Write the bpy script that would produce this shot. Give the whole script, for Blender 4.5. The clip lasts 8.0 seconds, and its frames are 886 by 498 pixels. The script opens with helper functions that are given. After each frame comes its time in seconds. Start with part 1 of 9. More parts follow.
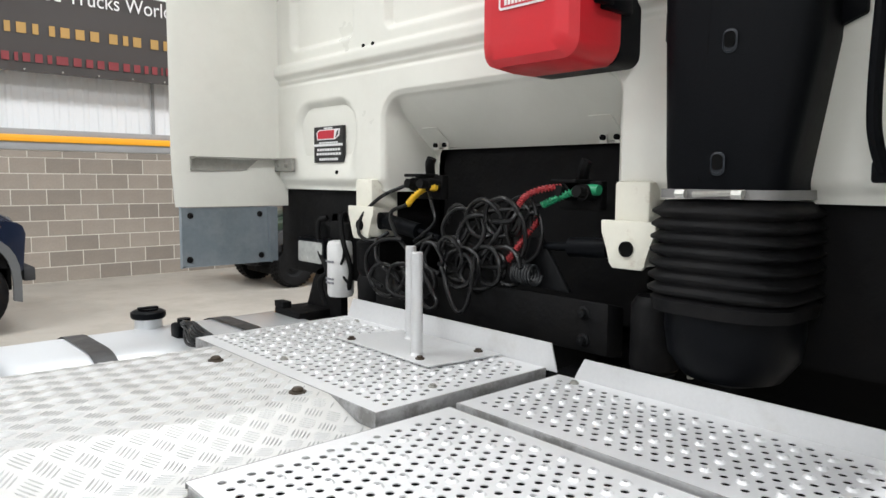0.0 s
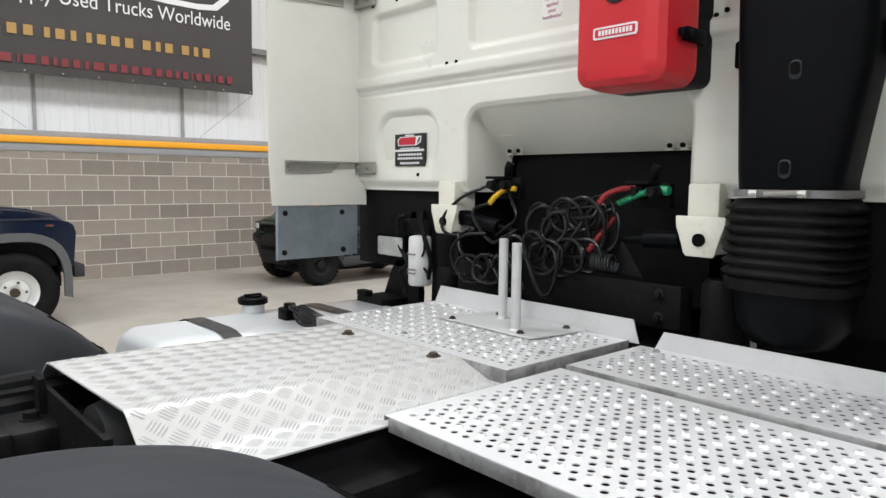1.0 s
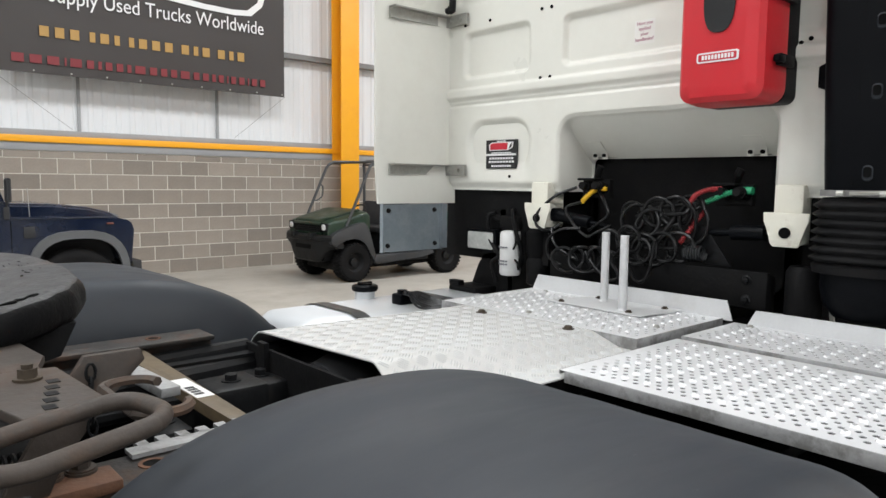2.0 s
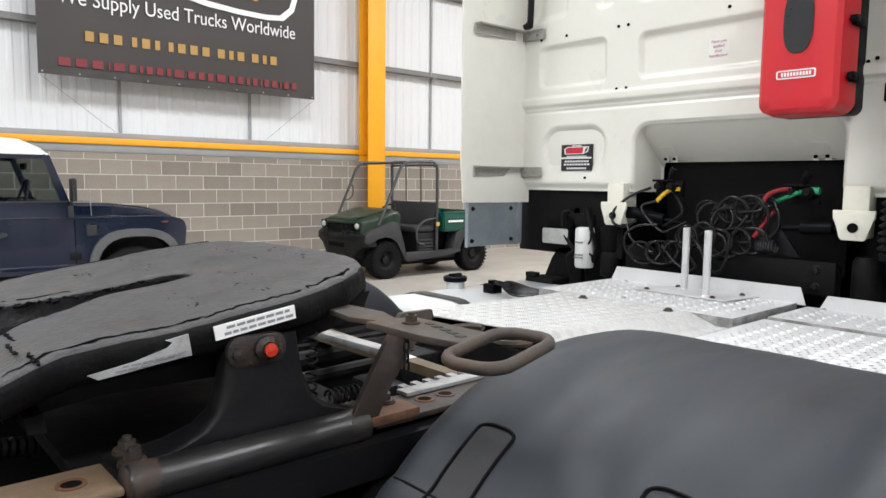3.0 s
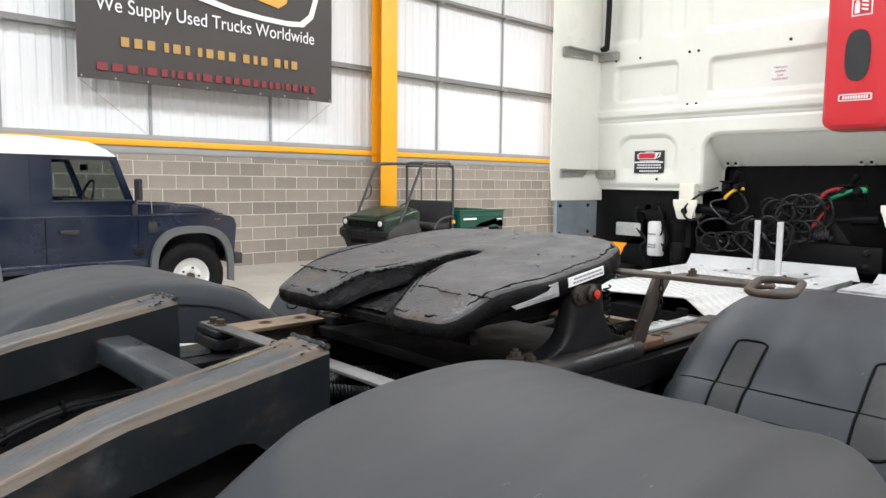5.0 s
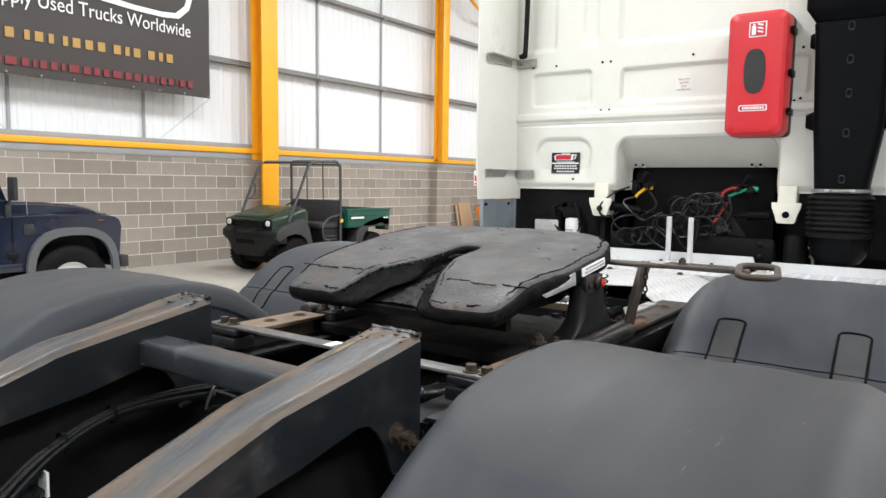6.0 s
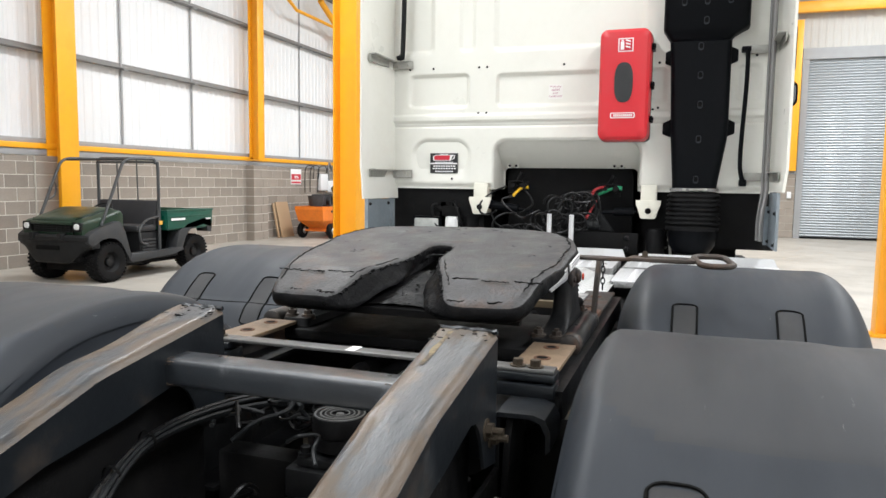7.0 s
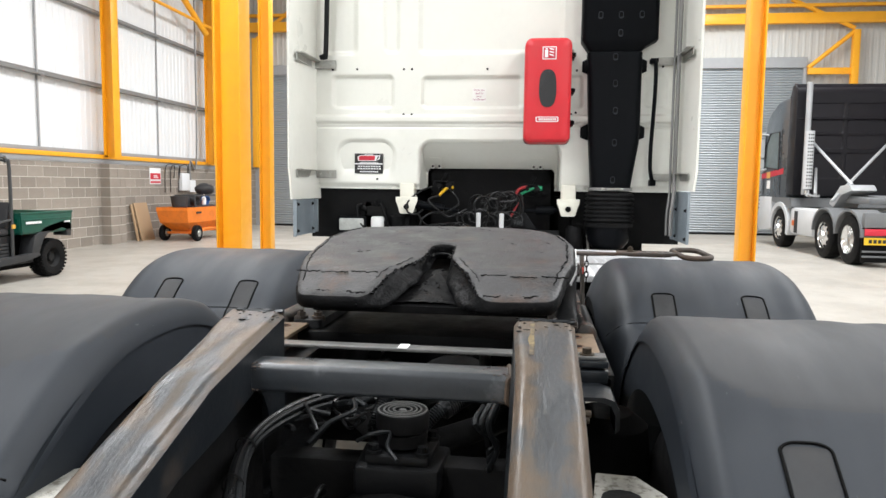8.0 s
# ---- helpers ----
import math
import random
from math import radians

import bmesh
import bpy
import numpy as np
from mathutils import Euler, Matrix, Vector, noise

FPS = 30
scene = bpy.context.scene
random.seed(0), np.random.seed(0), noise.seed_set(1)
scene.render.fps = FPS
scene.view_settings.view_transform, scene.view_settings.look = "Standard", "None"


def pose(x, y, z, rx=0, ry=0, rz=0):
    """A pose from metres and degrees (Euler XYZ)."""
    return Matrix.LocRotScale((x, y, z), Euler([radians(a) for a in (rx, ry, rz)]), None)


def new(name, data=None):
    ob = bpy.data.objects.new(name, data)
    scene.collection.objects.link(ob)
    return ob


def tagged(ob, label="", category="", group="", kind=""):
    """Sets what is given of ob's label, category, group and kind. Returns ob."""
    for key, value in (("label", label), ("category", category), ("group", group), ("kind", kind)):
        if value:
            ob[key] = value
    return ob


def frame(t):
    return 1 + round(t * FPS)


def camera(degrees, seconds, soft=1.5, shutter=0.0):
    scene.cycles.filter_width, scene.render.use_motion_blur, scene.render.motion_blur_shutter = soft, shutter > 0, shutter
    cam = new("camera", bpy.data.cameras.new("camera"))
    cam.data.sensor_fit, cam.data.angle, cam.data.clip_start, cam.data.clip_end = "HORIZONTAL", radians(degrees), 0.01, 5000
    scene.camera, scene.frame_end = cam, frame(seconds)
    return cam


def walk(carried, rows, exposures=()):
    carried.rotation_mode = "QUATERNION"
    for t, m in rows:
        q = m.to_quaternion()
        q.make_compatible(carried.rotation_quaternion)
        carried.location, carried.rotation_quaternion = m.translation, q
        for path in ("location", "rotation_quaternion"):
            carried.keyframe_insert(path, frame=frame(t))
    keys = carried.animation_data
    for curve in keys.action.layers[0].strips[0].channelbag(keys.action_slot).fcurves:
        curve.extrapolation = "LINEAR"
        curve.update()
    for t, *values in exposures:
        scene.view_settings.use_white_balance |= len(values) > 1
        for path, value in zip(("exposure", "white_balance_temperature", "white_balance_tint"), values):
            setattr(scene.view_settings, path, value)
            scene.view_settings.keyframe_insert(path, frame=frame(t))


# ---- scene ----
cam = camera(64.5, 8.0)
METRES, EYE, TILT, LEAN, TURN = 3.9, 1.53, 0.0, 0.0, -42.0
ROWS = [
    (0.0, 0.0, 0.0, 0.0, 0.04, -5.63, -0.44),
    (0.5, -0.0324, -0.0378, -0.0001, 0.17, -5.6, -0.47),
    (1.0, -0.0704, -0.0825, -0.0006, 0.35, -5.49, -0.54),
    (1.5, -0.1213, -0.1281, -0.0007, 0.43, -5.48, -0.61),
    (3.0, -0.2766, -0.2617, -0.0007, 0.78, -5.49, -0.68),
    (3.5, -0.3259, -0.3005, -0.0009, 0.78, -5.49, -0.72),
    (4.0, -0.3716, -0.344, -0.0008, 0.36, -5.5, -0.71),
    (5.5, -0.5085, -0.4369, -0.001, -5.08, -5.5, -0.73),
    (6.0, -0.5702, -0.4352, -0.0012, -12.45, -5.47, -0.79),
    (6.5, -0.6338, -0.4175, -0.0011, -22.08, -5.42, -0.79),
    (7.0, -0.704, -0.3948, -0.0011, -28.67, -5.37, -0.78),
    (7.5, -0.7659, -0.3664, -0.0015, -34.3, -5.31, -0.8),
    (8.0, -0.8155, -0.3412, -0.0013, -40.42, -5.27, -0.72),
]
walk(cam, [(t, pose(0, 0, EYE, TILT, LEAN, TURN) @ pose(METRES * x, METRES * y, METRES * z, 90 + pitch, roll, yaw)) for t, x, y, z, yaw, pitch, roll in ROWS],
     exposures=[(0.0, -0.35), (0.5, -0.42), (1.0, -0.52), (1.5, -0.52), (3.0, -0.32), (4.0, -0.19), (5.5, -0.13), (7.0, -0.15), (8.0, -0.10)])

# ---- light: overcast sky through the roof lights ----
world = bpy.data.worlds.new("world")
scene.world = world
world.use_nodes = True
sky = world.node_tree.nodes.new("ShaderNodeTexSky")
sky.sky_type, sky.sun_disc = "NISHITA", False
sky.sun_elevation, sky.sun_rotation = radians(50), radians(120)
world.node_tree.nodes["Background"].inputs[1].default_value = 0.1
world.node_tree.links.new(sky.outputs[0], world.node_tree.nodes["Background"].inputs[0])

ROOF_Z = 7.9
LIGHTS = [(x, y) for x in (-9.0, -3.0, 3.0, 9.5, 16.5) for y in (5.0, -4.5)]


def roof_lamp(x, y, watts, colour=(0.957, 0.98, 1.0), sx=3.4, sy=1.8):
    data = bpy.data.lights.new("roof_light_daylight", "AREA")
    data.shape, data.size, data.size_y, data.energy, data.color = "RECTANGLE", sx, sy, watts, colour
    ob = new("roof_light_daylight", data)
    ob.matrix_world = pose(x, y, ROOF_Z - 0.06)
    return ob


for lx, ly in LIGHTS:
    roof_lamp(lx, ly, 690 if lx > 5 and ly > 0 else 500 if lx < -5 or ly > 0 else 580)

# ---- small tools ----
def link(bm, name, mat, parent=None, label="", sharp=35, smooth=True):
    me = bpy.data.meshes.new(name)
    bmesh.ops.recalc_face_normals(bm, faces=bm.faces)
    bm.to_mesh(me)
    bm.free()
    me.materials.append(mat)
    if smooth:
        me.polygons.foreach_set("use_smooth", [True] * len(me.polygons))
        me.set_sharp_from_angle(angle=radians(sharp))
    ob = new(name, me)
    if parent is not None:
        ob.parent = parent
        ob.matrix_parent_inverse = parent.matrix_basis.inverted() if parent.parent is None else (parent.parent.matrix_basis @ parent.matrix_parent_inverse @ parent.matrix_basis).inverted()
    if label:
        ob["label"] = label
    return ob


def part(name, bm, mat, parent, label="", sharp=35, smooth=True):
    return link(bm, name, mat, parent, label, sharp, smooth)


def thing(name, loc, label, category, group="", kind=""):
    ob = new(name)
    ob.matrix_basis = pose(*loc)
    ob.empty_display_size = 0.1
    return tagged(ob, label, category, group, kind)


def struct(name, bm, mat, label, category="", sharp=35, smooth=True):
    return tagged(link(bm, name, mat, None, "", sharp, smooth), label, category or name.split("_")[0], "", "structure")


def B():
    return bmesh.new()


def box(bm, x0, x1, y0, y1, z0, z1, bev=0.0, seg=2, m=None):
    r = bmesh.ops.create_cube(bm, size=1.0)
    vs = r["verts"]
    for v in vs:
        v.co = Vector((x0 + (v.co.x + .5) * (x1 - x0), y0 + (v.co.y + .5) * (y1 - y0), z0 + (v.co.z + .5) * (z1 - z0)))
    if bev:
        es = list({e for v in vs for e in v.link_edges})
        out = bmesh.ops.bevel(bm, geom=es, offset=bev, segments=seg, affect="EDGES", profile=0.5)
        vs = list({v for f in out["faces"] for v in f.verts} | {v for v in vs if v.is_valid})
    if m is not None:
        bmesh.ops.transform(bm, matrix=m, verts=vs)
    return vs


def cyl(bm, p0, p1, r0, r1=None, seg=16, cap=True):
    p0, p1 = Vector(p0), Vector(p1)
    r1 = r0 if r1 is None else r1
    d = p1 - p0
    q = d.to_track_quat("Z", "Y").to_matrix()
    rings = []
    for p, r in ((p0, r0), (p1, r1)):
        rings.append([bm.verts.new(p + q @ Vector((r * math.cos(2 * math.pi * i / seg), r * math.sin(2 * math.pi * i / seg), 0))) for i in range(seg)])
    for i in range(seg):
        j = (i + 1) % seg
        bm.faces.new((rings[0][i], rings[0][j], rings[1][j], rings[1][i]))
    if cap:
        bm.faces.new(rings[0][::-1])
        bm.faces.new(rings[1])
    return rings[0] + rings[1]


def lathe(bm, prof, p0, axis="z", seg=24, m=None, cap=True):
    """prof: (radius, height) pairs round an axis through p0."""
    p0 = Vector(p0)
    rings, made = [], []
    for r, h in prof:
        ring = []
        for i in range(seg):
            a = 2 * math.pi * i / seg
            c, s = r * math.cos(a), r * math.sin(a)
            v = {"z": (c, s, h), "y": (c, h, s), "x": (h, c, s)}[axis]
            ring.append(bm.verts.new(p0 + Vector(v)))
        rings.append(ring)
        made += ring
    for a, b in zip(rings, rings[1:]):
        for i in range(seg):
            j = (i + 1) % seg
            bm.faces.new((a[i], a[j], b[j], b[i]))
    if cap and prof[0][0] > 1e-4:
        bm.faces.new(rings[0][::-1])
    if cap and prof[-1][0] > 1e-4:
        bm.faces.new(rings[-1])
    if m is not None:
        bmesh.ops.transform(bm, matrix=m, verts=made)
    return made


def prism(bm, pts, axis, a, b, bev=0.0):
    """Polygon pts (two coordinates) pushed along axis from a to b."""
    def put(u, v, w):
        return {"x": (w, u, v), "y": (u, w, v), "z": (u, v, w)}[axis]
    A = [bm.verts.new(put(u, v, a)) for u, v in pts]
    C = [bm.verts.new(put(u, v, b)) for u, v in pts]
    n = len(pts)
    faces = [bm.faces.new(A[::-1]), bm.faces.new(C)]
    for i in range(n):
        j = (i + 1) % n
        faces.append(bm.faces.new((A[i], A[j], C[j], C[i])))
    if bev:
        es = list({e for f in faces for e in f.edges})
        bmesh.ops.bevel(bm, geom=es, offset=bev, segments=2, affect="EDGES", profile=0.5)
    return A + C


def smooth_line(pts, n=6):
    """Catmull-Rom through pts."""
    P = [Vector(p) for p in pts]
    P = [2 * P[0] - P[1]] + P + [2 * P[-1] - P[-2]]
    out = []
    for a, b, c, d in zip(P, P[1:], P[2:], P[3:]):
        for i in range(n):
            t = i / n
            out.append(0.5 * ((2 * b) + (c - a) * t + (2 * a - 5 * b + 4 * c - d) * t * t + (3 * b - a - 3 * c + d) * t ** 3))
    out.append(P[-2])
    return out


def tube(bm, pts, r, seg=8, n=6, closed=False, smooth=True, radii=None):
    L = smooth_line(pts, n) if smooth else [Vector(p) for p in pts]
    rings, up = [], None
    for i, p in enumerate(L):
        d = (L[min(i + 1, len(L) - 1)] - L[max(i - 1, 0)])
        if d.length < 1e-9:
            d = Vector((0, 0, 1))
        d.normalize()
        if up is None:
            up = d.orthogonal().normalized()
        else:
            up = (up - d * up.dot(d))
            up = up.normalized() if up.length > 1e-6 else d.orthogonal().normalized()
        s = d.cross(up)
        rr = r if radii is None else radii(i / (len(L) - 1))
        rings.append([bm.verts.new(p + rr * (up * math.cos(2 * math.pi * k / seg) + s * math.sin(2 * math.pi * k / seg))) for k in range(seg)])
    for a, b in zip(rings, rings[1:]):
        for k in range(seg):
            j = (k + 1) % seg
            bm.faces.new((a[k], a[j], b[j], b[k]))
    bm.faces.new(rings[0][::-1])
    bm.faces.new(rings[-1])
    return [v for g in rings for v in g]


def loft(bm, rings, cap=True, closed=True):
    R = [[bm.verts.new(p) for p in ring] for ring in rings]
    n = len(R[0])
    for a, b in zip(R, R[1:]):
        for i in range(n if closed else n - 1):
            j = (i + 1) % n
            bm.faces.new((a[i], a[j], b[j], b[i]))
    if cap and closed:
        bm.faces.new(R[0][::-1])
        bm.faces.new(R[-1])
    return [v for ring in R for v in ring]


def hexbolt(bm, p, r=0.012, h=0.010, axis=(0, 0, 1), washer=True):
    p, a = Vector(p), Vector(axis)
    if washer:
        cyl(bm, p, p + a * 0.003, r * 1.5, seg=14)
    cyl(bm, p + a * 0.003, p + a * (0.003 + h), r, seg=6)


def rrect(cx, cy, hx, hy, r, n=4):
    """Rounded rectangle as a ring of points."""
    out = []
    for sx, sy, a0 in ((1, 1, 0), (-1, 1, 90), (-1, -1, 180), (1, -1, 270)):
        for i in range(n + 1):
            a = radians(a0 + 90 * i / n)
            out.append((cx + sx * (hx - r) + r * math.cos(a), cy + sy * (hy - r) + r * math.sin(a)))
    return out


def smoothstep(a, b, x):
    t = max(0.0, min(1.0, (x - a) / (b - a)))
    return t * t * (3 - 2 * t)


def sd_rrect(u, v, u0, u1, v0, v1, r):
    qx = abs(u - (u0 + u1) / 2) - (u1 - u0) / 2 + r
    qy = abs(v - (v0 + v1) / 2) - (v1 - v0) / 2 + r
    return math.hypot(max(qx, 0), max(qy, 0)) + min(max(qx, qy), 0) - r


def grid_mesh(bm, us, vs, f, skip=None):
    """A sheet of quads over us x vs; f gives the place, skip leaves a cell out."""
    V = {}

    def at(i, j):
        if (i, j) not in V:
            V[i, j] = bm.verts.new(f(us[i], vs[j]))
        return V[i, j]
    for i in range(len(us) - 1):
        for j in range(len(vs) - 1):
            if skip and skip((us[i] + us[i + 1]) / 2, (vs[j] + vs[j + 1]) / 2):
                continue
            bm.faces.new((at(i, j), at(i + 1, j), at(i + 1, j + 1), at(i, j + 1)))


def steps(a, b, n):
    return [a + (b - a) * i / n for i in range(n + 1)]


# ---- materials ----
def material(name, col, rough=0.5, metal=0.0, vary=0.12, scale=3.0, fine=60.0, bump=0.15, spec=0.5, stain=None, stain_amt=0.0, stain_scale=4.0,
             rvary=0.1, coat=0.0, per_object=0.0, stretch=(1, 1, 1), trans=0.0, lo=0.45, hi=0.7, stain2=None):
    m = bpy.data.materials.new(name)
    m.use_nodes = True
    nt = m.node_tree
    N, L = nt.nodes, nt.links
    p = N["Principled BSDF"]
    tc = N.new("ShaderNodeTexCoord")
    mp = N.new("ShaderNodeMapping")
    mp.inputs["Scale"].default_value = stretch
    L.new(tc.outputs["Object"], mp.inputs[0])

    def nz(s, d=5.0, rg=0.6):
        t = N.new("ShaderNodeTexNoise")
        t.inputs["Scale"].default_value, t.inputs["Detail"].default_value, t.inputs["Roughness"].default_value = s, d, rg
        L.new(mp.outputs[0], t.inputs[0])
        return t.outputs[0]

    big, small = nz(scale), nz(fine, 3.0)
    mix = N.new("ShaderNodeMath")
    mix.operation = "MULTIPLY_ADD"
    L.new(small, mix.inputs[0])
    mix.inputs[1].default_value = 0.45
    L.new(big, mix.inputs[2])
    ramp = N.new("ShaderNodeMapRange")
    ramp.inputs[1].default_value, ramp.inputs[2].default_value = 0.4, 1.05
    ramp.inputs[3].default_value, ramp.inputs[4].default_value = 1 - vary, 1 + vary
    L.new(mix.outputs[0], ramp.inputs[0])
    base = N.new("ShaderNodeMix")
    base.data_type, base.blend_type = "RGBA", "MULTIPLY"
    base.inputs["Factor"].default_value = 1.0
    base.inputs["A"].default_value = (*col, 1)
    last = ramp.outputs[0]
    if per_object:
        oi = N.new("ShaderNodeObjectInfo")
        pr = N.new("ShaderNodeMapRange")
        pr.inputs[3].default_value, pr.inputs[4].default_value = 1 - per_object, 1 + per_object
        L.new(oi.outputs["Random"], pr.inputs[0])
        mul = N.new("ShaderNodeMath")
        mul.operation = "MULTIPLY"
        L.new(last, mul.inputs[0])
        L.new(pr.outputs[0], mul.inputs[1])
        last = mul.outputs[0]
    L.new(last, base.inputs["B"])
    out = base.outputs["Result"]
    rg_base = rough
    rmap = N.new("ShaderNodeMapRange")
    rmap.inputs[1].default_value, rmap.inputs[2].default_value = 0.3, 0.7
    rmap.inputs[3].default_value, rmap.inputs[4].default_value = max(0.02, rg_base - rvary), min(1, rg_base + rvary)
    L.new(big, rmap.inputs[0])
    rout = rmap.outputs[0]
    if stain is not None:
        sn = nz(stain_scale, 8.0, 0.68)
        sr = N.new("ShaderNodeMapRange")
        sr.inputs[1].default_value, sr.inputs[2].default_value = lo, hi
        sr.inputs[4].default_value = stain_amt
        L.new(sn, sr.inputs[0])
        st = N.new("ShaderNodeMix")
        st.data_type = "RGBA"
        L.new(sr.outputs[0], st.inputs["Factor"])
        L.new(out, st.inputs["A"])
        st.inputs["B"].default_value = (*stain, 1)
        out = st.outputs["Result"]
        if metal:
            mm = N.new("ShaderNodeMath")
            mm.operation = "MULTIPLY_ADD"
            L.new(sr.outputs[0], mm.inputs[0])
            mm.inputs[1].default_value, mm.inputs[2].default_value = -metal, metal
            L.new(mm.outputs[0], p.inputs["Metallic"])
        ra = N.new("ShaderNodeMath")
        ra.operation = "MULTIPLY_ADD"
        L.new(sr.outputs[0], ra.inputs[0])
        ra.inputs[1].default_value = 0.25
        L.new(rout, ra.inputs[2])
        rout = ra.outputs[0]
    if stain2 is not None:
        c2, a2, s2, lo2, hi2 = stain2
        sn = nz(s2, 7.0, 0.65)
        sr = N.new("ShaderNodeMapRange")
        sr.inputs[1].default_value, sr.inputs[2].default_value = lo2, hi2
        sr.inputs[4].default_value = a2
        L.new(sn, sr.inputs[0])
        st = N.new("ShaderNodeMix")
        st.data_type = "RGBA"
        L.new(sr.outputs[0], st.inputs["Factor"])
        L.new(out, st.inputs["A"])
        st.inputs["B"].default_value = (*c2, 1)
        out = st.outputs["Result"]
    if metal and stain is None:
        p.inputs["Metallic"].default_value = metal
    L.new(out, p.inputs["Base Color"])
    L.new(rout, p.inputs["Roughness"])
    p.inputs["Specular IOR Level"].default_value = spec
    p.inputs["Coat Weight"].default_value = coat
    p.inputs["Coat Roughness"].default_value = 0.08
    p.inputs["Transmission Weight"].default_value = trans
    if bump:
        bp = N.new("ShaderNodeBump")
        bp.inputs["Strength"].default_value = bump
        bp.inputs["Distance"].default_value = 0.01
        L.new(mix.outputs[0], bp.inputs["Height"])
        L.new(bp.outputs[0], p.inputs["Normal"])
    return m


def glass_mat(name, col, rough=0.02, alpha=None):
    m = bpy.data.materials.new(name)
    m.use_nodes = True
    p = m.node_tree.nodes["Principled BSDF"]
    p.inputs["Base Color"].default_value = (*col, 1)
    p.inputs["Roughness"].default_value = rough
    p.inputs["Transmission Weight"].default_value = 1.0
    p.inputs["IOR"].default_value = 1.05
    return m


def rust_along(m, centres, inner, outer, col):
    """Rust creeping in from the long edges of bars that run along x."""
    N, L = m.node_tree.nodes, m.node_tree.links
    p = N["Principled BSDF"]
    was = p.inputs["Base Color"].links[0].from_socket
    tc = N.new("ShaderNodeTexCoord")
    sep = N.new("ShaderNodeSeparateXYZ")
    L.new(tc.outputs["Object"], sep.inputs[0])
    dist = []
    for c in centres:
        d = N.new("ShaderNodeMath")
        d.operation = "SUBTRACT"
        L.new(sep.outputs["Y"], d.inputs[0])
        d.inputs[1].default_value = c
        e = N.new("ShaderNodeMath")
        e.operation = "ABSOLUTE"
        L.new(d.outputs[0], e.inputs[0])
        dist.append(e.outputs[0])
    least = N.new("ShaderNodeMath")
    least.operation = "MINIMUM"
    L.new(dist[0], least.inputs[0])
    L.new(dist[1], least.inputs[1])
    nz = N.new("ShaderNodeTexNoise")
    nz.inputs["Scale"].default_value, nz.inputs["Detail"].default_value = 9.0, 7.0
    L.new(tc.outputs["Object"], nz.inputs[0])
    add = N.new("ShaderNodeMath")
    add.operation = "MULTIPLY_ADD"
    L.new(nz.outputs[0], add.inputs[0])
    add.inputs[1].default_value = 0.2
    L.new(least.outputs[0], add.inputs[2])
    mr = N.new("ShaderNodeMapRange")
    mr.inputs[1].default_value, mr.inputs[2].default_value, mr.inputs[4].default_value = inner + 0.10, outer + 0.10, 0.75
    L.new(add.outputs[0], mr.inputs[0])
    mix = N.new("ShaderNodeMix")
    mix.data_type = "RGBA"
    L.new(mr.outputs[0], mix.inputs["Factor"])
    L.new(was, mix.inputs["A"])
    mix.inputs["B"].default_value = (*col, 1)
    L.new(mix.outputs["Result"], p.inputs["Base Color"])


M = {}
M["cab"] = material("cream_white_paint", (0.77, 0.765, 0.70), 0.34, vary=0.03, scale=1.6, fine=25, bump=0.02, coat=0.25, stain=(0.52, 0.48, 0.40), stain_amt=0.22, stain_scale=2.4, lo=0.5, hi=0.8)
M["bracket_cream"] = material("cream_bracket_paint", (0.76, 0.74, 0.64), 0.5, vary=0.05, scale=8, bump=0.05, stain=(0.25, 0.13, 0.06), stain_amt=0.5, stain_scale=14, lo=0.58, hi=0.75)
M["grey_panel"] = material("grey_steel_panel", (0.20, 0.235, 0.26), 0.5, vary=0.2, scale=6, bump=0.08, stain=(0.33, 0.36, 0.38), stain_amt=0.5, stain_scale=7)
M["black_plastic"] = material("black_moulded_plastic", (0.0032, 0.0037, 0.0048), 0.42, vary=0.12, scale=9, fine=220, bump=0.08, spec=0.07, rvary=0.08)
M["rubber"] = material("black_rubber", (0.005, 0.005, 0.0055), 0.58, vary=0.2, scale=14, fine=160, bump=0.12, stain=(0.05, 0.046, 0.042), stain_amt=0.15, spec=0.12, stain_scale=9)
M["mudguard"] = material("dark_grey_mudguard_plastic", (0.0140, 0.0180, 0.0240), 0.56, vary=0.2, scale=2.2, fine=320, bump=0.02, spec=0.40, stain=(0.038, 0.042, 0.050), stain_amt=0.45, stain_scale=1.6, lo=0.42, hi=0.75, rvary=0.12, stretch=(0.6, 2.4, 0.6), stain2=((0.16, 0.16, 0.158), 0.6, 30, 0.70, 0.745))
M["mudguard_lit_dusty"] = material("lit_dusty_mudguard_top", (0.0215, 0.0238, 0.0275), 0.60, vary=0.16, scale=2.2, fine=320, bump=0.02, spec=0.36, stain=(0.052, 0.050, 0.049), stain_amt=0.5, stain_scale=1.5, lo=0.42, hi=0.75, rvary=0.1, stretch=(0.6, 2.4, 0.6), stain2=((0.16, 0.16, 0.158), 0.6, 28, 0.69, 0.74))
# Flat black puts the shade of holes, gaps and creases into colour.
M["groove"] = material("black_recess_shade_and_trim", (0.003, 0.003, 0.003), 0.8, bump=0.0, spec=0.1)
M["hatch"] = material("dull_grey_insert_plastic", (0.020, 0.021, 0.023), 0.7, vary=0.2, scale=12, bump=0.08, stain=(0.045, 0.04, 0.035), stain_amt=0.4)
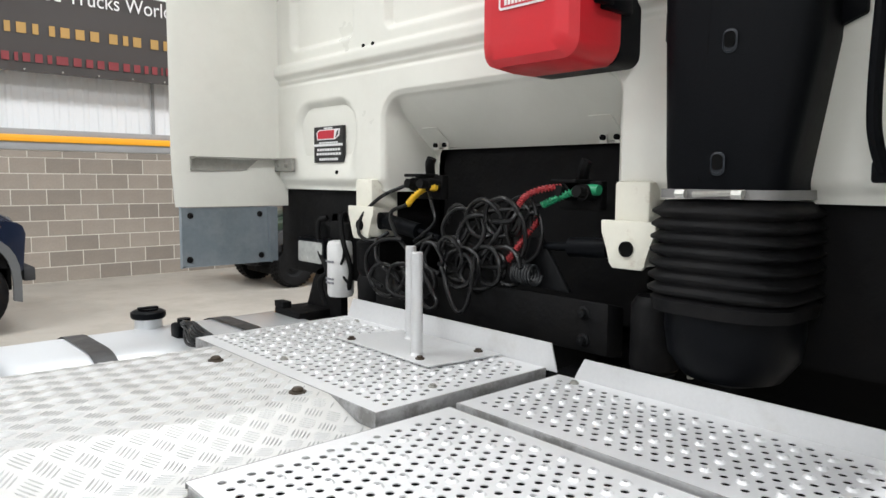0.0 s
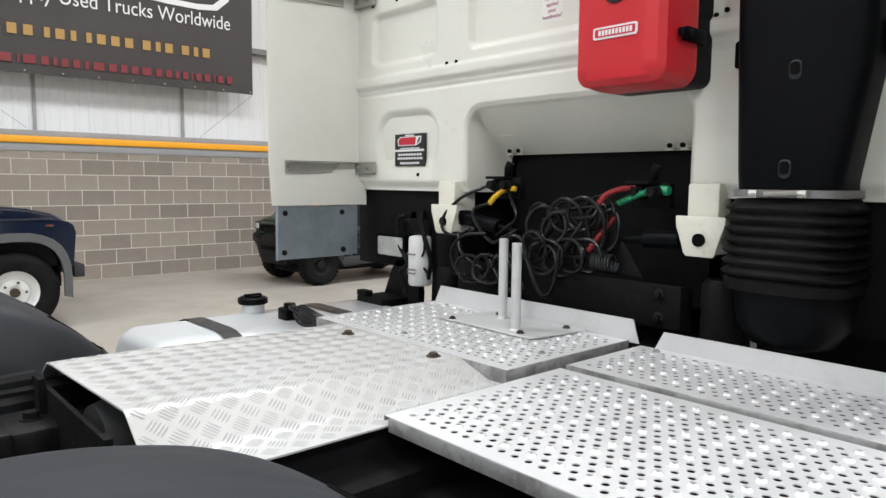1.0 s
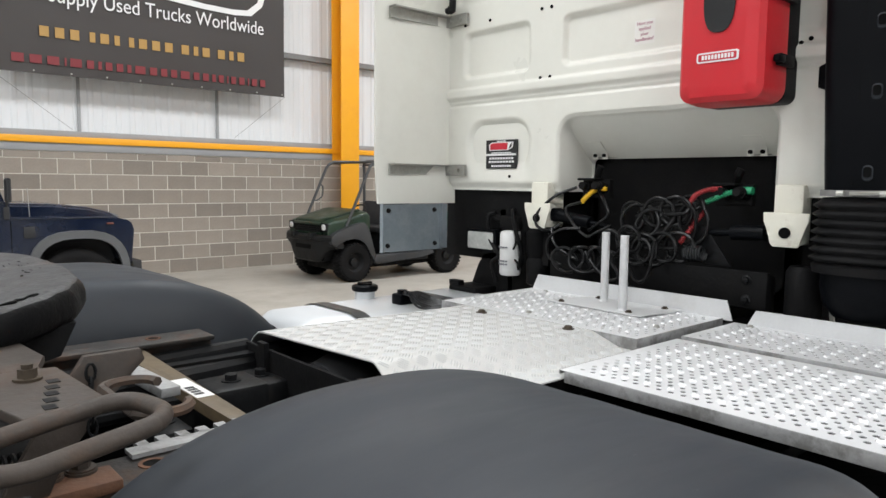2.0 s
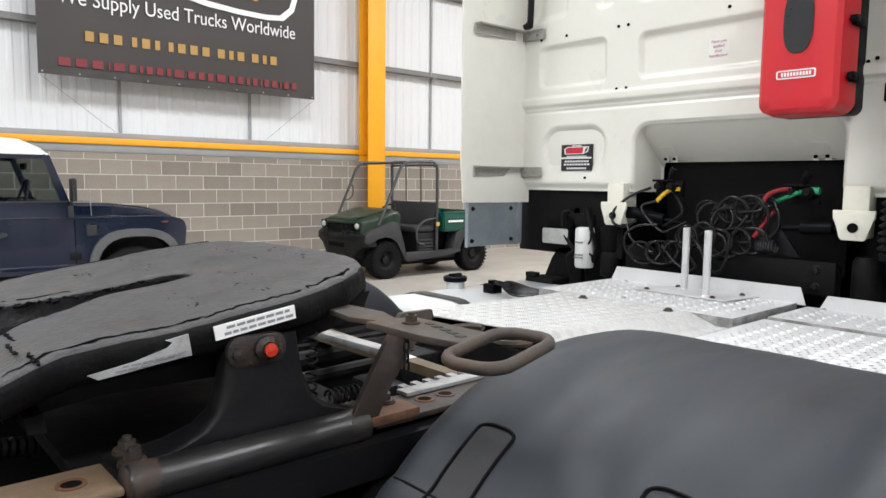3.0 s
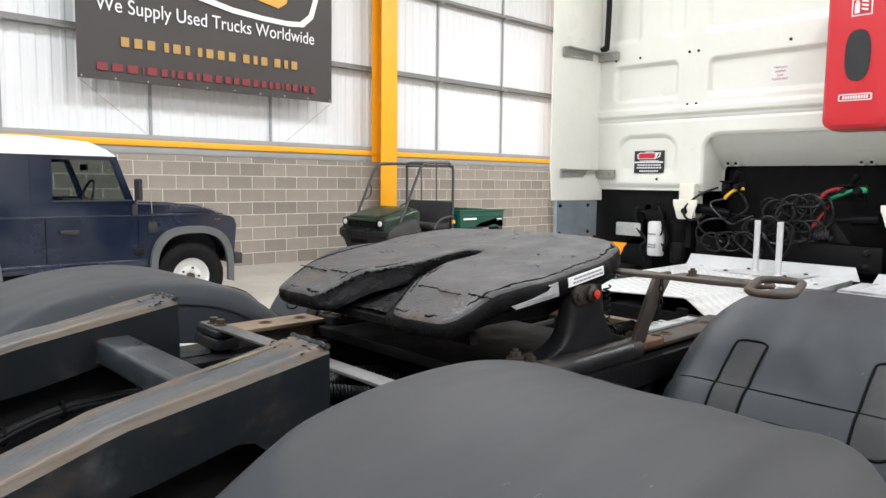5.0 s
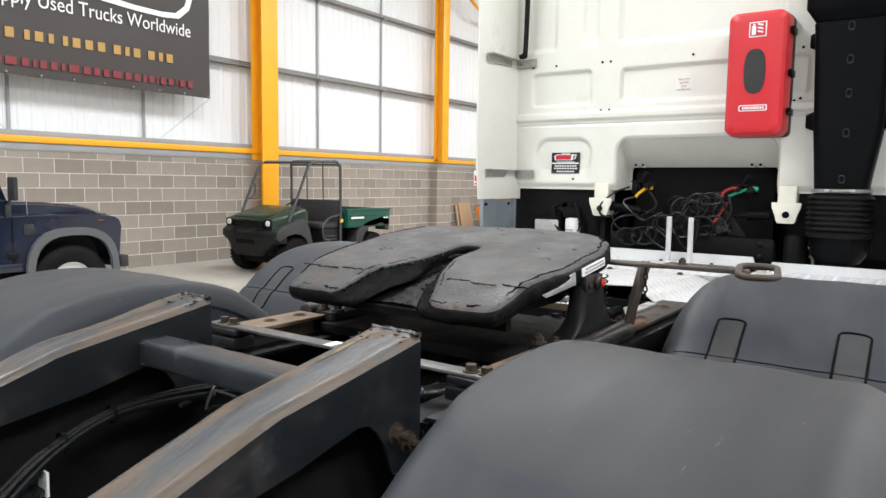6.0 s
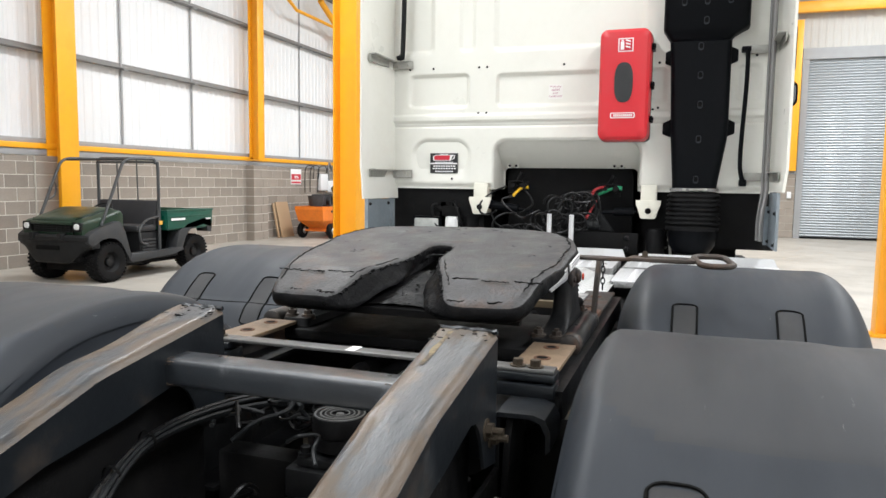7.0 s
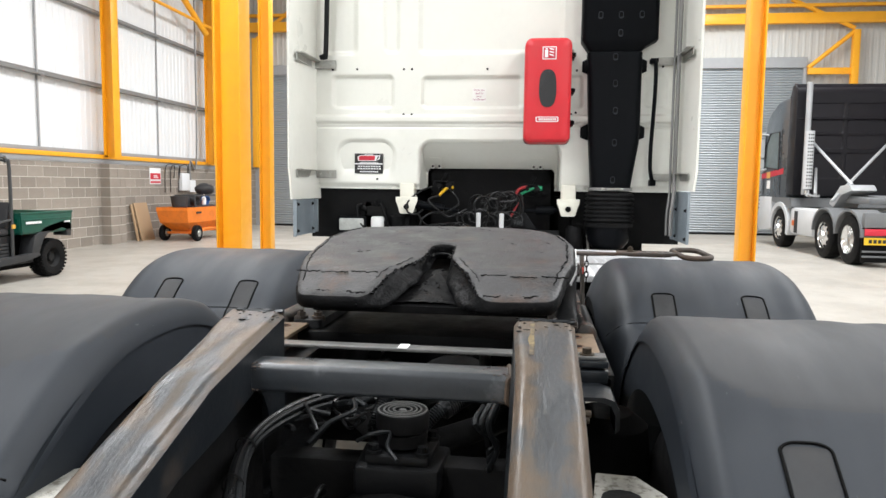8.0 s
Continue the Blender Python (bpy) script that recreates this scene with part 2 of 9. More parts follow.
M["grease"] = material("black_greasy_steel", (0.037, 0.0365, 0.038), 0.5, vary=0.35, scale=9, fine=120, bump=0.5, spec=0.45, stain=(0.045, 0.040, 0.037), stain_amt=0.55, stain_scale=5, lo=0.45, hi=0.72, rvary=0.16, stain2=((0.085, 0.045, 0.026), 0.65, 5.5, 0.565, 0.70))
M["grease_side"] = material("shade_dark_painted_greasy_steel", (0.0028, 0.0028, 0.0032), 0.52, vary=0.3, scale=14, fine=120, bump=0.35, spec=0.12, stain=(0.014, 0.012, 0.011), stain_amt=0.4, stain_scale=11, lo=0.52, hi=0.7)
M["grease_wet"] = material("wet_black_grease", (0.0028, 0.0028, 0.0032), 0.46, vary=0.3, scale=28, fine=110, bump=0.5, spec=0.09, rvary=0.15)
M["chassis"] = material("black_chassis_paint", (0.0052, 0.0055, 0.0061), 0.5, vary=0.3, scale=8, fine=90, bump=0.18, spec=0.2, stain=(0.038, 0.028, 0.021), stain_amt=0.3, stain_scale=6, lo=0.54, hi=0.76)
# Dirty steel, base lowered further for the deep shade between parts.
M["deep_black"] = material("dirty_shade_black_steel", (0.0032, 0.0032, 0.0036), 0.7, vary=0.3, scale=10, bump=0.25, spec=0.18, stain=(0.010, 0.0088, 0.0075), stain_amt=0.5, stain_scale=12)
M["ramp"] = material("worn_ramp_steel", (0.041, 0.0435, 0.047), 0.42, vary=0.5, scale=6, fine=80, bump=0.3, spec=0.45, stain=(0.068, 0.052, 0.037), stain_amt=0.85, stain_scale=5, lo=0.50, hi=0.57, stretch=(0.45, 2.0, 1), stain2=((0.125, 0.118, 0.105), 0.4, 26, 0.60, 0.68), rvary=0.14)
rust_along(M["ramp"], (1.108, 1.770), 0.022, 0.052, (0.088, 0.059, 0.035))
M["ramp_side"] = material("dark_painted_ramp_side", (0.0095, 0.0115, 0.0140), 0.36, vary=0.3, scale=5, fine=60, bump=0.12, spec=0.4, stain=(0.055, 0.038, 0.025), stain_amt=0.7, stain_scale=5, lo=0.56, hi=0.74, stain2=((0.06, 0.064, 0.07), 0.5, 7, 0.62, 0.72))
M["rust"] = material("rusty_brown_steel", (0.095, 0.063, 0.042), 0.65, vary=0.4, scale=11, fine=90, bump=0.25, stain=(0.025, 0.023, 0.022), stain_amt=0.8, stain_scale=9, lo=0.45, hi=0.62)
M["rust_bolt"] = material("corroded_bolt", (0.050, 0.037, 0.024), 0.55, metal=0.3, vary=0.35, scale=30, bump=0.2)
M["rust_edge"] = material("surface_rust", (0.11, 0.05, 0.026), 0.75, vary=0.45, scale=16, fine=80, bump=0.3)
M["alu"] = material("bare_aluminium", (0.73, 0.735, 0.745), 0.46, metal=0.32, vary=0.06, scale=4, fine=90, bump=0.03, rvary=0.08)
M["alu_edge"] = material("grimy_darkened_aluminium", (0.36, 0.36, 0.36), 0.5, metal=0.3, vary=0.2, scale=8, fine=120, bump=0.08, stain=(0.10, 0.095, 0.085), stain_amt=0.7, stain_scale=12, lo=0.46, hi=0.62)
M["alu_matt"] = material("matt_aluminium_sheet", (0.64, 0.645, 0.65), 0.48, metal=0.3, vary=0.08, scale=4, fine=120, bump=0.04, stain=(0.46, 0.44, 0.40), stain_amt=0.4, stain_scale=7, lo=0.55, hi=0.75)
M["tread"] = material("aluminium_tread_plate", (0.64, 0.64, 0.63), 0.44, metal=0.35, vary=0.06, scale=3, fine=70, bump=0.03, stain=(0.38, 0.35, 0.28), stain_amt=0.3, stain_scale=4, lo=0.5, hi=0.75)
M["tank"] = material("silver_fuel_tank", (0.64, 0.66, 0.68), 0.40, metal=0.4, vary=0.05, scale=3, fine=150, bump=0.03)
M["strap"] = material("dark_strap", (0.030, 0.030, 0.031), 0.5, vary=0.2, scale=18, bump=0.1)
M["speckled"] = material("pale_corroded_plate", (0.50, 0.49, 0.45), 0.55, vary=0.2, scale=20, bump=0.15, stain=(0.16, 0.14, 0.11), stain_amt=0.8, stain_scale=45, lo=0.50, hi=0.62)
M["galv"] = material("galvanised_bracket", (0.42, 0.42, 0.39), 0.45, metal=0.6, vary=0.2, scale=12, bump=0.06, stain=(0.22, 0.17, 0.11), stain_amt=0.4, stain_scale=16)
M["red"] = material("red_moulded_plastic", (0.60, 0.018, 0.028), 0.42, vary=0.05, scale=7, fine=200, bump=0.03, stain=(0.50, 0.05, 0.05), stain_amt=0.4, stain_scale=5)
M["smoked_window"] = material("smoked_window_plastic", (0.010, 0.011, 0.012), 0.2, vary=0.25, scale=9, bump=0.04, spec=0.6)
M["red_lens"] = material("red_lens", (0.50, 0.03, 0.012), 0.3, vary=0.05, bump=0.0)
M["white_label"] = material("white_label", (0.75, 0.75, 0.74), 0.5, vary=0.05, scale=20, bump=0.0)
M["notice_paper"] = material("off_white_notice_paper", (0.80, 0.79, 0.75), 0.4, vary=0.02, scale=20, bump=0.0)
M["ink"] = material("black_ink", (0.015, 0.015, 0.016), 0.45, vary=0.05, bump=0.0)
M["ink_grey"] = material("grey_ink", (0.22, 0.22, 0.24), 0.5, vary=0.05, bump=0.0)
M["ink_pink"] = material("faded_red_ink", (0.42, 0.16, 0.24), 0.5, vary=0.05, bump=0.0)
M["ink_red"] = material("red_ink", (0.55, 0.02, 0.04), 0.5, vary=0.05, bump=0.0)
M["ink_white"] = material("white_ink", (0.80, 0.80, 0.80), 0.5, vary=0.03, bump=0.0)
M["ink_gold"] = material("amber_ink", (0.66, 0.36, 0.06), 0.5, vary=0.05, bump=0.0)
M["green_hose"] = material("green_plastic_spiral", (0.015, 0.27, 0.12), 0.4, vary=0.1, scale=30, bump=0.05)
M["yellow_hose"] = material("yellow_plastic_spiral", (0.80, 0.50, 0.02), 0.45, vary=0.1, scale=30, bump=0.05)
M["red_hose"] = material("red_plastic_spiral", (0.36, 0.03, 0.035), 0.45, vary=0.1, scale=30, bump=0.05)
M["cable"] = material("black_cable", (0.005, 0.005, 0.0054), 0.34, spec=0.3, vary=0.1, scale=30, bump=0.03)
M["cable_grey"] = material("dusty_grey_conduit", (0.015, 0.0165, 0.018), 0.5, vary=0.25, scale=30, bump=0.05)
M["concrete"] = material("worn_concrete_floor", (0.40, 0.375, 0.335), 0.42, vary=0.12, scale=0.7, fine=18, bump=0.05, stain=(0.27, 0.245, 0.21), stain_amt=0.6, stain_scale=0.9, rvary=0.1)
M["block"] = material("grey_brown_concrete_block", (0.262, 0.228, 0.194), 0.85, vary=0.22, scale=2.2, fine=55, bump=0.35, per_object=0.17)
M["mortar"] = material("pale_mortar", (0.56, 0.525, 0.465), 0.9, vary=0.1, scale=4, bump=0.2)
M["cladding"] = material("white_wall_sheeting", (0.74, 0.75, 0.76), 0.5, vary=0.025, scale=1.2, fine=30, bump=0.02)
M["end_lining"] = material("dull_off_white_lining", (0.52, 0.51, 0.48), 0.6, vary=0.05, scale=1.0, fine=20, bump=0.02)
M["orange"] = material("orange_steel_paint", (0.90, 0.405, 0.014), 0.42, vary=0.05, scale=3, fine=60, bump=0.03, stain=(0.60, 0.22, 0.02), stain_amt=0.25, stain_scale=3)
M["grey_trim"] = material("grey_flashing", (0.30, 0.305, 0.31), 0.45, vary=0.1, scale=4, bump=0.04)
M["girt"] = material("galvanised_rail", (0.22, 0.215, 0.21), 0.5, metal=0.2, vary=0.15, scale=4, bump=0.04)
M["shutter"] = material("galvanised_shutter", (0.33, 0.355, 0.37), 0.42, metal=0.35, vary=0.08, scale=2, bump=0.03)
M["banner"] = material("dark_mesh_banner", (0.040, 0.034, 0.032), 0.55, vary=0.12, scale=2, fine=250, bump=0.05)
M["roof"] = material("white_roof_lining", (0.78, 0.78, 0.78), 0.6, vary=0.03, scale=1, bump=0.02)
M["tan"] = material("bare_tan_steel", (0.170, 0.116, 0.072), 0.6, vary=0.3, scale=9, fine=90, bump=0.12, stain=(0.06, 0.048, 0.038), stain_amt=0.6, stain_scale=8, lo=0.52, hi=0.7)
M["strap_grey"] = material("scuffed_grey_bar", (0.115, 0.115, 0.112), 0.42, metal=0.3, vary=0.3, scale=8, fine=80, bump=0.12, stain=(0.05, 0.042, 0.034), stain_amt=0.7, stain_scale=9, lo=0.5, hi=0.7)
M["ramp_tube"] = material("scuffed_blue_grey_tube", (0.021, 0.0245, 0.029), 0.32, vary=0.3, scale=6, fine=70, bump=0.1, stain=(0.065, 0.047, 0.032), stain_amt=0.6, stain_scale=7, lo=0.58, hi=0.74, stain2=((0.13, 0.135, 0.14), 0.6, 8, 0.60, 0.70))
M["tube_worn"] = material("scuffed_rusty_black_tube", (0.013, 0.013, 0.0135), 0.34, vary=0.35, scale=9, fine=90, bump=0.14, spec=0.5, stain=(0.070, 0.036, 0.020), stain_amt=0.7, stain_scale=7, lo=0.53, hi=0.68, stain2=((0.085, 0.085, 0.085), 0.5, 7, 0.60, 0.72), stretch=(0.5, 1, 1))
M["rust_dark"] = material("dark_rust_streaked_steel", (0.020, 0.017, 0.015), 0.55, vary=0.4, scale=9, fine=90, bump=0.25, stain=(0.085, 0.042, 0.022), stain_amt=0.65, stain_scale=9, lo=0.50, hi=0.64)
M["soiled_label"] = material("soiled_label_film", (0.40, 0.40, 0.40), 0.45, vary=0.25, scale=20, bump=0.05, stain=(0.10, 0.095, 0.09), stain_amt=0.6, stain_scale=30)
M["rust_boss"] = material("greasy_brown_boss", (0.022, 0.012, 0.008), 0.5, vary=0.4, scale=30, fine=120, bump=0.3, stain=(0.009, 0.008, 0.008), stain_amt=0.8, stain_scale=25, lo=0.46, hi=0.6)
M["handle_brown"] = material("dull_brown_black_steel", (0.036, 0.027, 0.021), 0.6, vary=0.35, scale=12, fine=90, bump=0.2, stain=(0.085, 0.046, 0.026), stain_amt=0.75, stain_scale=8, lo=0.48, hi=0.64)
M["tan_paint"] = material("worn_yellow_brown_paint", (0.17, 0.125, 0.055), 0.6, vary=0.4, scale=25, fine=120, bump=0.2, stain=(0.06, 0.05, 0.04), stain_amt=0.85, stain_scale=22, lo=0.44, hi=0.56)
# Bars greyer than the plate: their shadowed edges put into the colour.
M["tread_bar"] = material("shade_grey_tread_bar", (0.52, 0.525, 0.52), 0.55, metal=0.15, vary=0.08, scale=6, fine=70, bump=0.03, spec=0.35)
M["cable_dusty"] = material("dusty_grey_cable", (0.0105, 0.0115, 0.0125), 0.45, spec=0.15, vary=0.3, scale=30, bump=0.05)

# ---- the hall ----
WY = 11.3          # inner face of the long wall
XE = 20.6          # inner face of the end wall
XW, YS = -13.0, -11.5
DADO = 1.935
bm = B()
box(bm, XW - 0.3, XE + 0.3, YS - 0.3, WY + 0.3, -0.2, 0.0)
struct("floor", bm, M["concrete"], "worn pale concrete hall floor with dusty marks", "floor")



def cladding(bm, a, b, z0, z1, place, pitch=0.2):
    """Vertical trapezoid sheeting along a line; place(s, depth, z) gives the point."""
    prof = ((0.0, 0.0), (0.10, 0.0), (0.125, 0.013), (0.175, 0.013))
    n = int((b - a) / pitch)
    pts = [(a + i * pitch + u, d) for i in range(n) for u, d in prof] + [(b, 0.0)]
    low = [bm.verts.new(place(s, d, z0)) for s, d in pts]
    top = [bm.verts.new(place(s, d, z1)) for s, d in pts]
    for i in range(len(pts) - 1):
        bm.faces.new((low[i], low[i + 1], top[i + 1], top[i]))


bm = B()
box(bm, XW, XE, WY - 0.003, WY + 0.24, 0, DADO + 0.02)
wall_n = struct("wall_north", bm, M["mortar"], "grey-brown concrete block wall with pale mortar joints", "wall")
bm = B()
cladding(bm, XW, XE, 2.10, ROOF_Z + 0.4, lambda s, d, z: (s, WY + 0.20 - d, z))
box(bm, XW, XE, WY + 0.205, WY + 0.23, 2.08, ROOF_Z + 0.4)
part("sheeting", bm, M["cladding"], wall_n, "white ribbed wall sheeting above the blockwork", smooth=False)
bm = B()
box(bm, XW, XE, WY - 0.02, WY + 0.2, DADO - 0.03, 2.02, 0.004)
box(bm, XW, XE, WY + 0.02, WY + 0.19, 2.115, 2.20, 0.004)
part("flashing", bm, M["grey_trim"], wall_n, "grey metal flashing over the blocks")
bm = B()
box(bm, XW, XE, WY - 0.05, WY + 0.10, 2.02, 2.115, 0.006)
part("orange_rail", bm, M["orange"], wall_n, "orange steel rail along the wall")
for gz in (3.74, 5.42, 7.1):
    bm = B()
    prism(bm, ((WY + 0.18, gz - 0.06), (WY + 0.0, gz - 0.06), (WY + 0.0, gz - 0.035), (WY + 0.02, gz - 0.05), (WY + 0.17, gz - 0.05), (WY + 0.17, gz + 0.06), (WY + 0.18, gz + 0.06)), "x", XW, XE)
    part("wall_rail", bm, M["girt"], wall_n, "galvanised horizontal sheeting rail", smooth=False)
for sx in (-4.3, -2.2, -0.1, 1.98, 4.12, 8.22, 10.32, 15.0, 19.2):
    bm = B()
    box(bm, sx - 0.022, sx + 0.022, WY + 0.155, WY + 0.176, 2.2, 7.8)
    for gz in (3.70, 5.38):
        box(bm, sx - 0.06, sx + 0.06, WY + 0.02, WY + 0.10, gz - 0.05, gz + 0.02, 0.01)
    part("seam_strip", bm, M["grey_trim"], wall_n)


def i_column(name, x, y, depth, width, z0, z1, label, tf=0.02, along="y"):
    """Steel H column; its web runs along y (or x)."""
    bm = B()
    h = depth / 2
    if along == "y":
        box(bm, x - width / 2, x + width / 2, y - h, y - h + tf, z0, z1, 0.003)
        box(bm, x - width / 2, x + width / 2, y + h - tf, y + h, z0, z1, 0.003)
        box(bm, x - 0.008, x + 0.008, y - h + tf, y + h - tf, z0, z1)
    else:
        box(bm, x - h, x - h + tf, y - width / 2, y + width / 2, z0, z1, 0.003)
        box(bm, x + h - tf, x + h, y - width / 2, y + width / 2, z0, z1, 0.003)
        box(bm, x - h + tf, x + h - tf, y - 0.008, y + 0.008, z0, z1)
    if z0 < 0.1:
        box(bm, x - width * 0.7, x + width * 0.7, y - h - 0.05, y + h + 0.05, 0.0, 0.025)
    return struct(name, bm, M["orange"], label, "column")


i_column("wall_column_1", 6.47, 11.13, 0.32, 0.40, 0.0, ROOF_Z, "deep orange steel portal column against the block wall")
i_column("wall_column_2", 12.36, 11.13, 0.28, 0.27, 2.06, ROOF_Z, "orange steel column on a block pier")
i_column("wall_column_3", 17.45, 11.1, 0.28, 0.26, 2.06, ROOF_Z, "orange steel column by the far corner")
i_column("hall_column_1", 6.0, 5.28, 0.36, 0.36, 0.0, ROOF_Z, "free-standing orange steel column on the hall floor")
i_column("hall_column_2", 8.9, 5.95, 0.2, 0.2, 0.0, ROOF_Z, "slim orange steel column behind another column")
i_column("hall_column_3", 5.25, -1.27, 0.19, 0.19, 0.0, ROOF_Z, "slim orange steel column beside the white cab")

for a, b in (((14.1, 11.0, 6.15), (17.4, 11.0, 6.12)), ((15.4, 11.0, 6.72), (17.0, 11.0, 5.88)), ((14.1, 11.0, 6.15), (12.4, 11.0, 6.9))):
    bm = B()
    cyl(bm, a, b, 0.085 if a[2] > 6.5 else 0.045, seg=10)
    part("wall_brace", bm, M["orange"], wall_n, "orange tubular brace high on the wall")

# end wall with two roller shutters
bm = B()
for y0, y1 in ((YS, -7.2), (-2.3, 5.9), (11.0, WY)):
    box(bm, XE, XE + 0.24, y0, y1, 0, DADO)
wall_e = struct("wall_east", bm, M["mortar"], "block end wall with roller shutters and white sheeting", "wall")
bm = B()
cladding(bm, YS, WY, 5.55, ROOF_Z + 0.4, lambda s, d, z: (XE + 0.2 - d, s, z))
for y0, y1 in ((YS, -7.2), (-2.3, 5.9)):
    cladding(bm, y0, y1, 2.0, 5.55, lambda s, d, z: (XE + 0.2 - d, s, z))
box(bm, XE + 0.21, XE + 0.24, YS, WY, 1.95, ROOF_Z + 0.4)
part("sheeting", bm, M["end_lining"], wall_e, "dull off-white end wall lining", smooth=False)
bm = B()
for y0, y1 in ((YS, -7.2), (-2.3, 5.9)):
    box(bm, XE - 0.03, XE + 0.2, y0, y1, DADO, 2.03, 0.004)
part("flashing", bm, M["grey_trim"], wall_e)
bm = B()
box(bm, XE - 0.2, XE - 0.02, YS, WY, 6.66, 6.98, 0.01)
box(bm, XE - 0.2, XE - 0.02, YS, WY, 7.16, 7.26, 0.01)
part("eaves_beam", bm, M["orange"], wall_e, "orange steel beam above the shutters")
bm = B()
for y in (-8.55, -2.17, -1.6, 3.2, 10.9):
    box(bm, XE - 0.22, XE - 0.04, y - 0.1, y + 0.1, 2.03, 6.45, 0.006)
box(bm, XE - 0.16, XE - 0.04, -8.5, -7.2, 5.1, 5.3, 0.006)
for (ya, za), (yb, zb) in (((-8.5, 6.4), (-7.2, 5.3)), ((-8.5, 6.5), (-6.6, 7.4)), ((10.9, 6.4), (9.6, 7.4))):
    cyl(bm, (XE - 0.12, ya, za), (XE - 0.12, yb, zb), 0.07, seg=8)
part("gable_frame", bm, M["orange"], wall_e, "orange gable posts and braces")


def shutter(name, y0, y1, ztop):
    bm = B()
    box(bm, XE - 0.05, XE + 0.3, y0 - 0.1, y1 + 0.1, ztop - 0.28, ztop + 0.05, 0.01)
    ob = struct(name, bm, M["grey_trim"], "closed galvanised steel roller shutter door", "shutter", smooth=False)
    bm = B()
    prism(bm, ((XE + 0.05, 0), (XE + 0.035, 0.01), (XE + 0.02, 0.04), (XE + 0.035, 0.07), (XE + 0.05, 0.08), (XE + 0.06, 0.04)), "y", y0, y1)
    first = part("slat", bm, M["shutter"], ob, smooth=False)
    first.location.z = 0.05
    z = 0.13
    while z < ztop - 0.3:
        slat = new("slat", first.data)
        slat.parent = ob
        slat.location.z = z
        z += 0.08
    for y in (y0, y1):
        bm = B()
        box(bm, XE - 0.04, XE + 0.08, y - 0.09, y + 0.01 if y == y0 else y + 0.09, 0, ztop - 0.28)
        part("guide", bm, M["grey_trim"], ob)
    bm = B()
    box(bm, XE - 0.01, XE + 0.06, y0, y1, 0.0, 0.055, 0.005)
    part("bottom_bar", bm, M["deep_black"], ob)
    return ob


shutter("roller_shutter_1", -7.1, -2.4, 5.6)
shutter("roller_shutter_2", 6.0, 10.9, 5.5)

# a small notice and a switch on the end wall
note = thing("safety_notice", (XE - 0.01, -1.8, 1.45), "small yellow-green notice on the block end wall", "sign")
bm = B()
box(bm, XE - 0.016, XE - 0.009, -1.98, -1.72, 1.42, 1.72, 0.002)
part("notice_board", bm, material("yellow_green_notice", (0.55, 0.62, 0.04), 0.5, vary=0.05, bump=0.0), note)
bm = B()
box(bm, XE - 0.06, XE - 0.009, -2.2, -2.08, 1.2, 1.4, 0.01)
struct("socket_box", bm, M["cladding"], "small white socket box on the end wall", "socket")

# remaining walls and roof
bm = B()
box(bm, XW - 0.2, XW, YS, WY, 0, ROOF_Z + 0.3)
struct("wall_west", bm, M["cladding"], "white sheeted hall wall", "wall")
bm = B()
box(bm, XW, XE, YS - 0.2, YS, 0, ROOF_Z + 0.3)
struct("wall_south", bm, M["cladding"], "white sheeted hall wall", "wall")
bm = B()
xs = sorted({XW, XE + 0.2, *[lx - 1.75 for lx, _ in LIGHTS], *[lx + 1.75 for lx, _ in LIGHTS]})
ys = sorted({YS, WY + 0.2, *[ly - 0.95 for _, ly in LIGHTS], *[ly + 0.95 for _, ly in LIGHTS]})
for x0, x1 in zip(xs, xs[1:]):
    for y0, y1 in zip(ys, ys[1:]):
        cx, cy = (x0 + x1) / 2, (y0 + y1) / 2
        if any(abs(cx - lx) < 1.75 and abs(cy - ly) < 0.95 for lx, ly in LIGHTS):
            continue
        box(bm, x0, x1, y0, y1, ROOF_Z, ROOF_Z + 0.15)
tagged(link(bm, "ceiling", M["roof"], smooth=False), "white roof lining with roof light openings", "ceiling", "", "structure")

# ---- the white tractor unit ----
CY = 1.453         # centre line of the truck
XC = 1.46          # plane of the cab's back
truck = thing("tractor_unit", (0.3, CY, 0.0), "white three-axle tractor unit with aluminium catwalk and greasy fifth wheel", "truck")


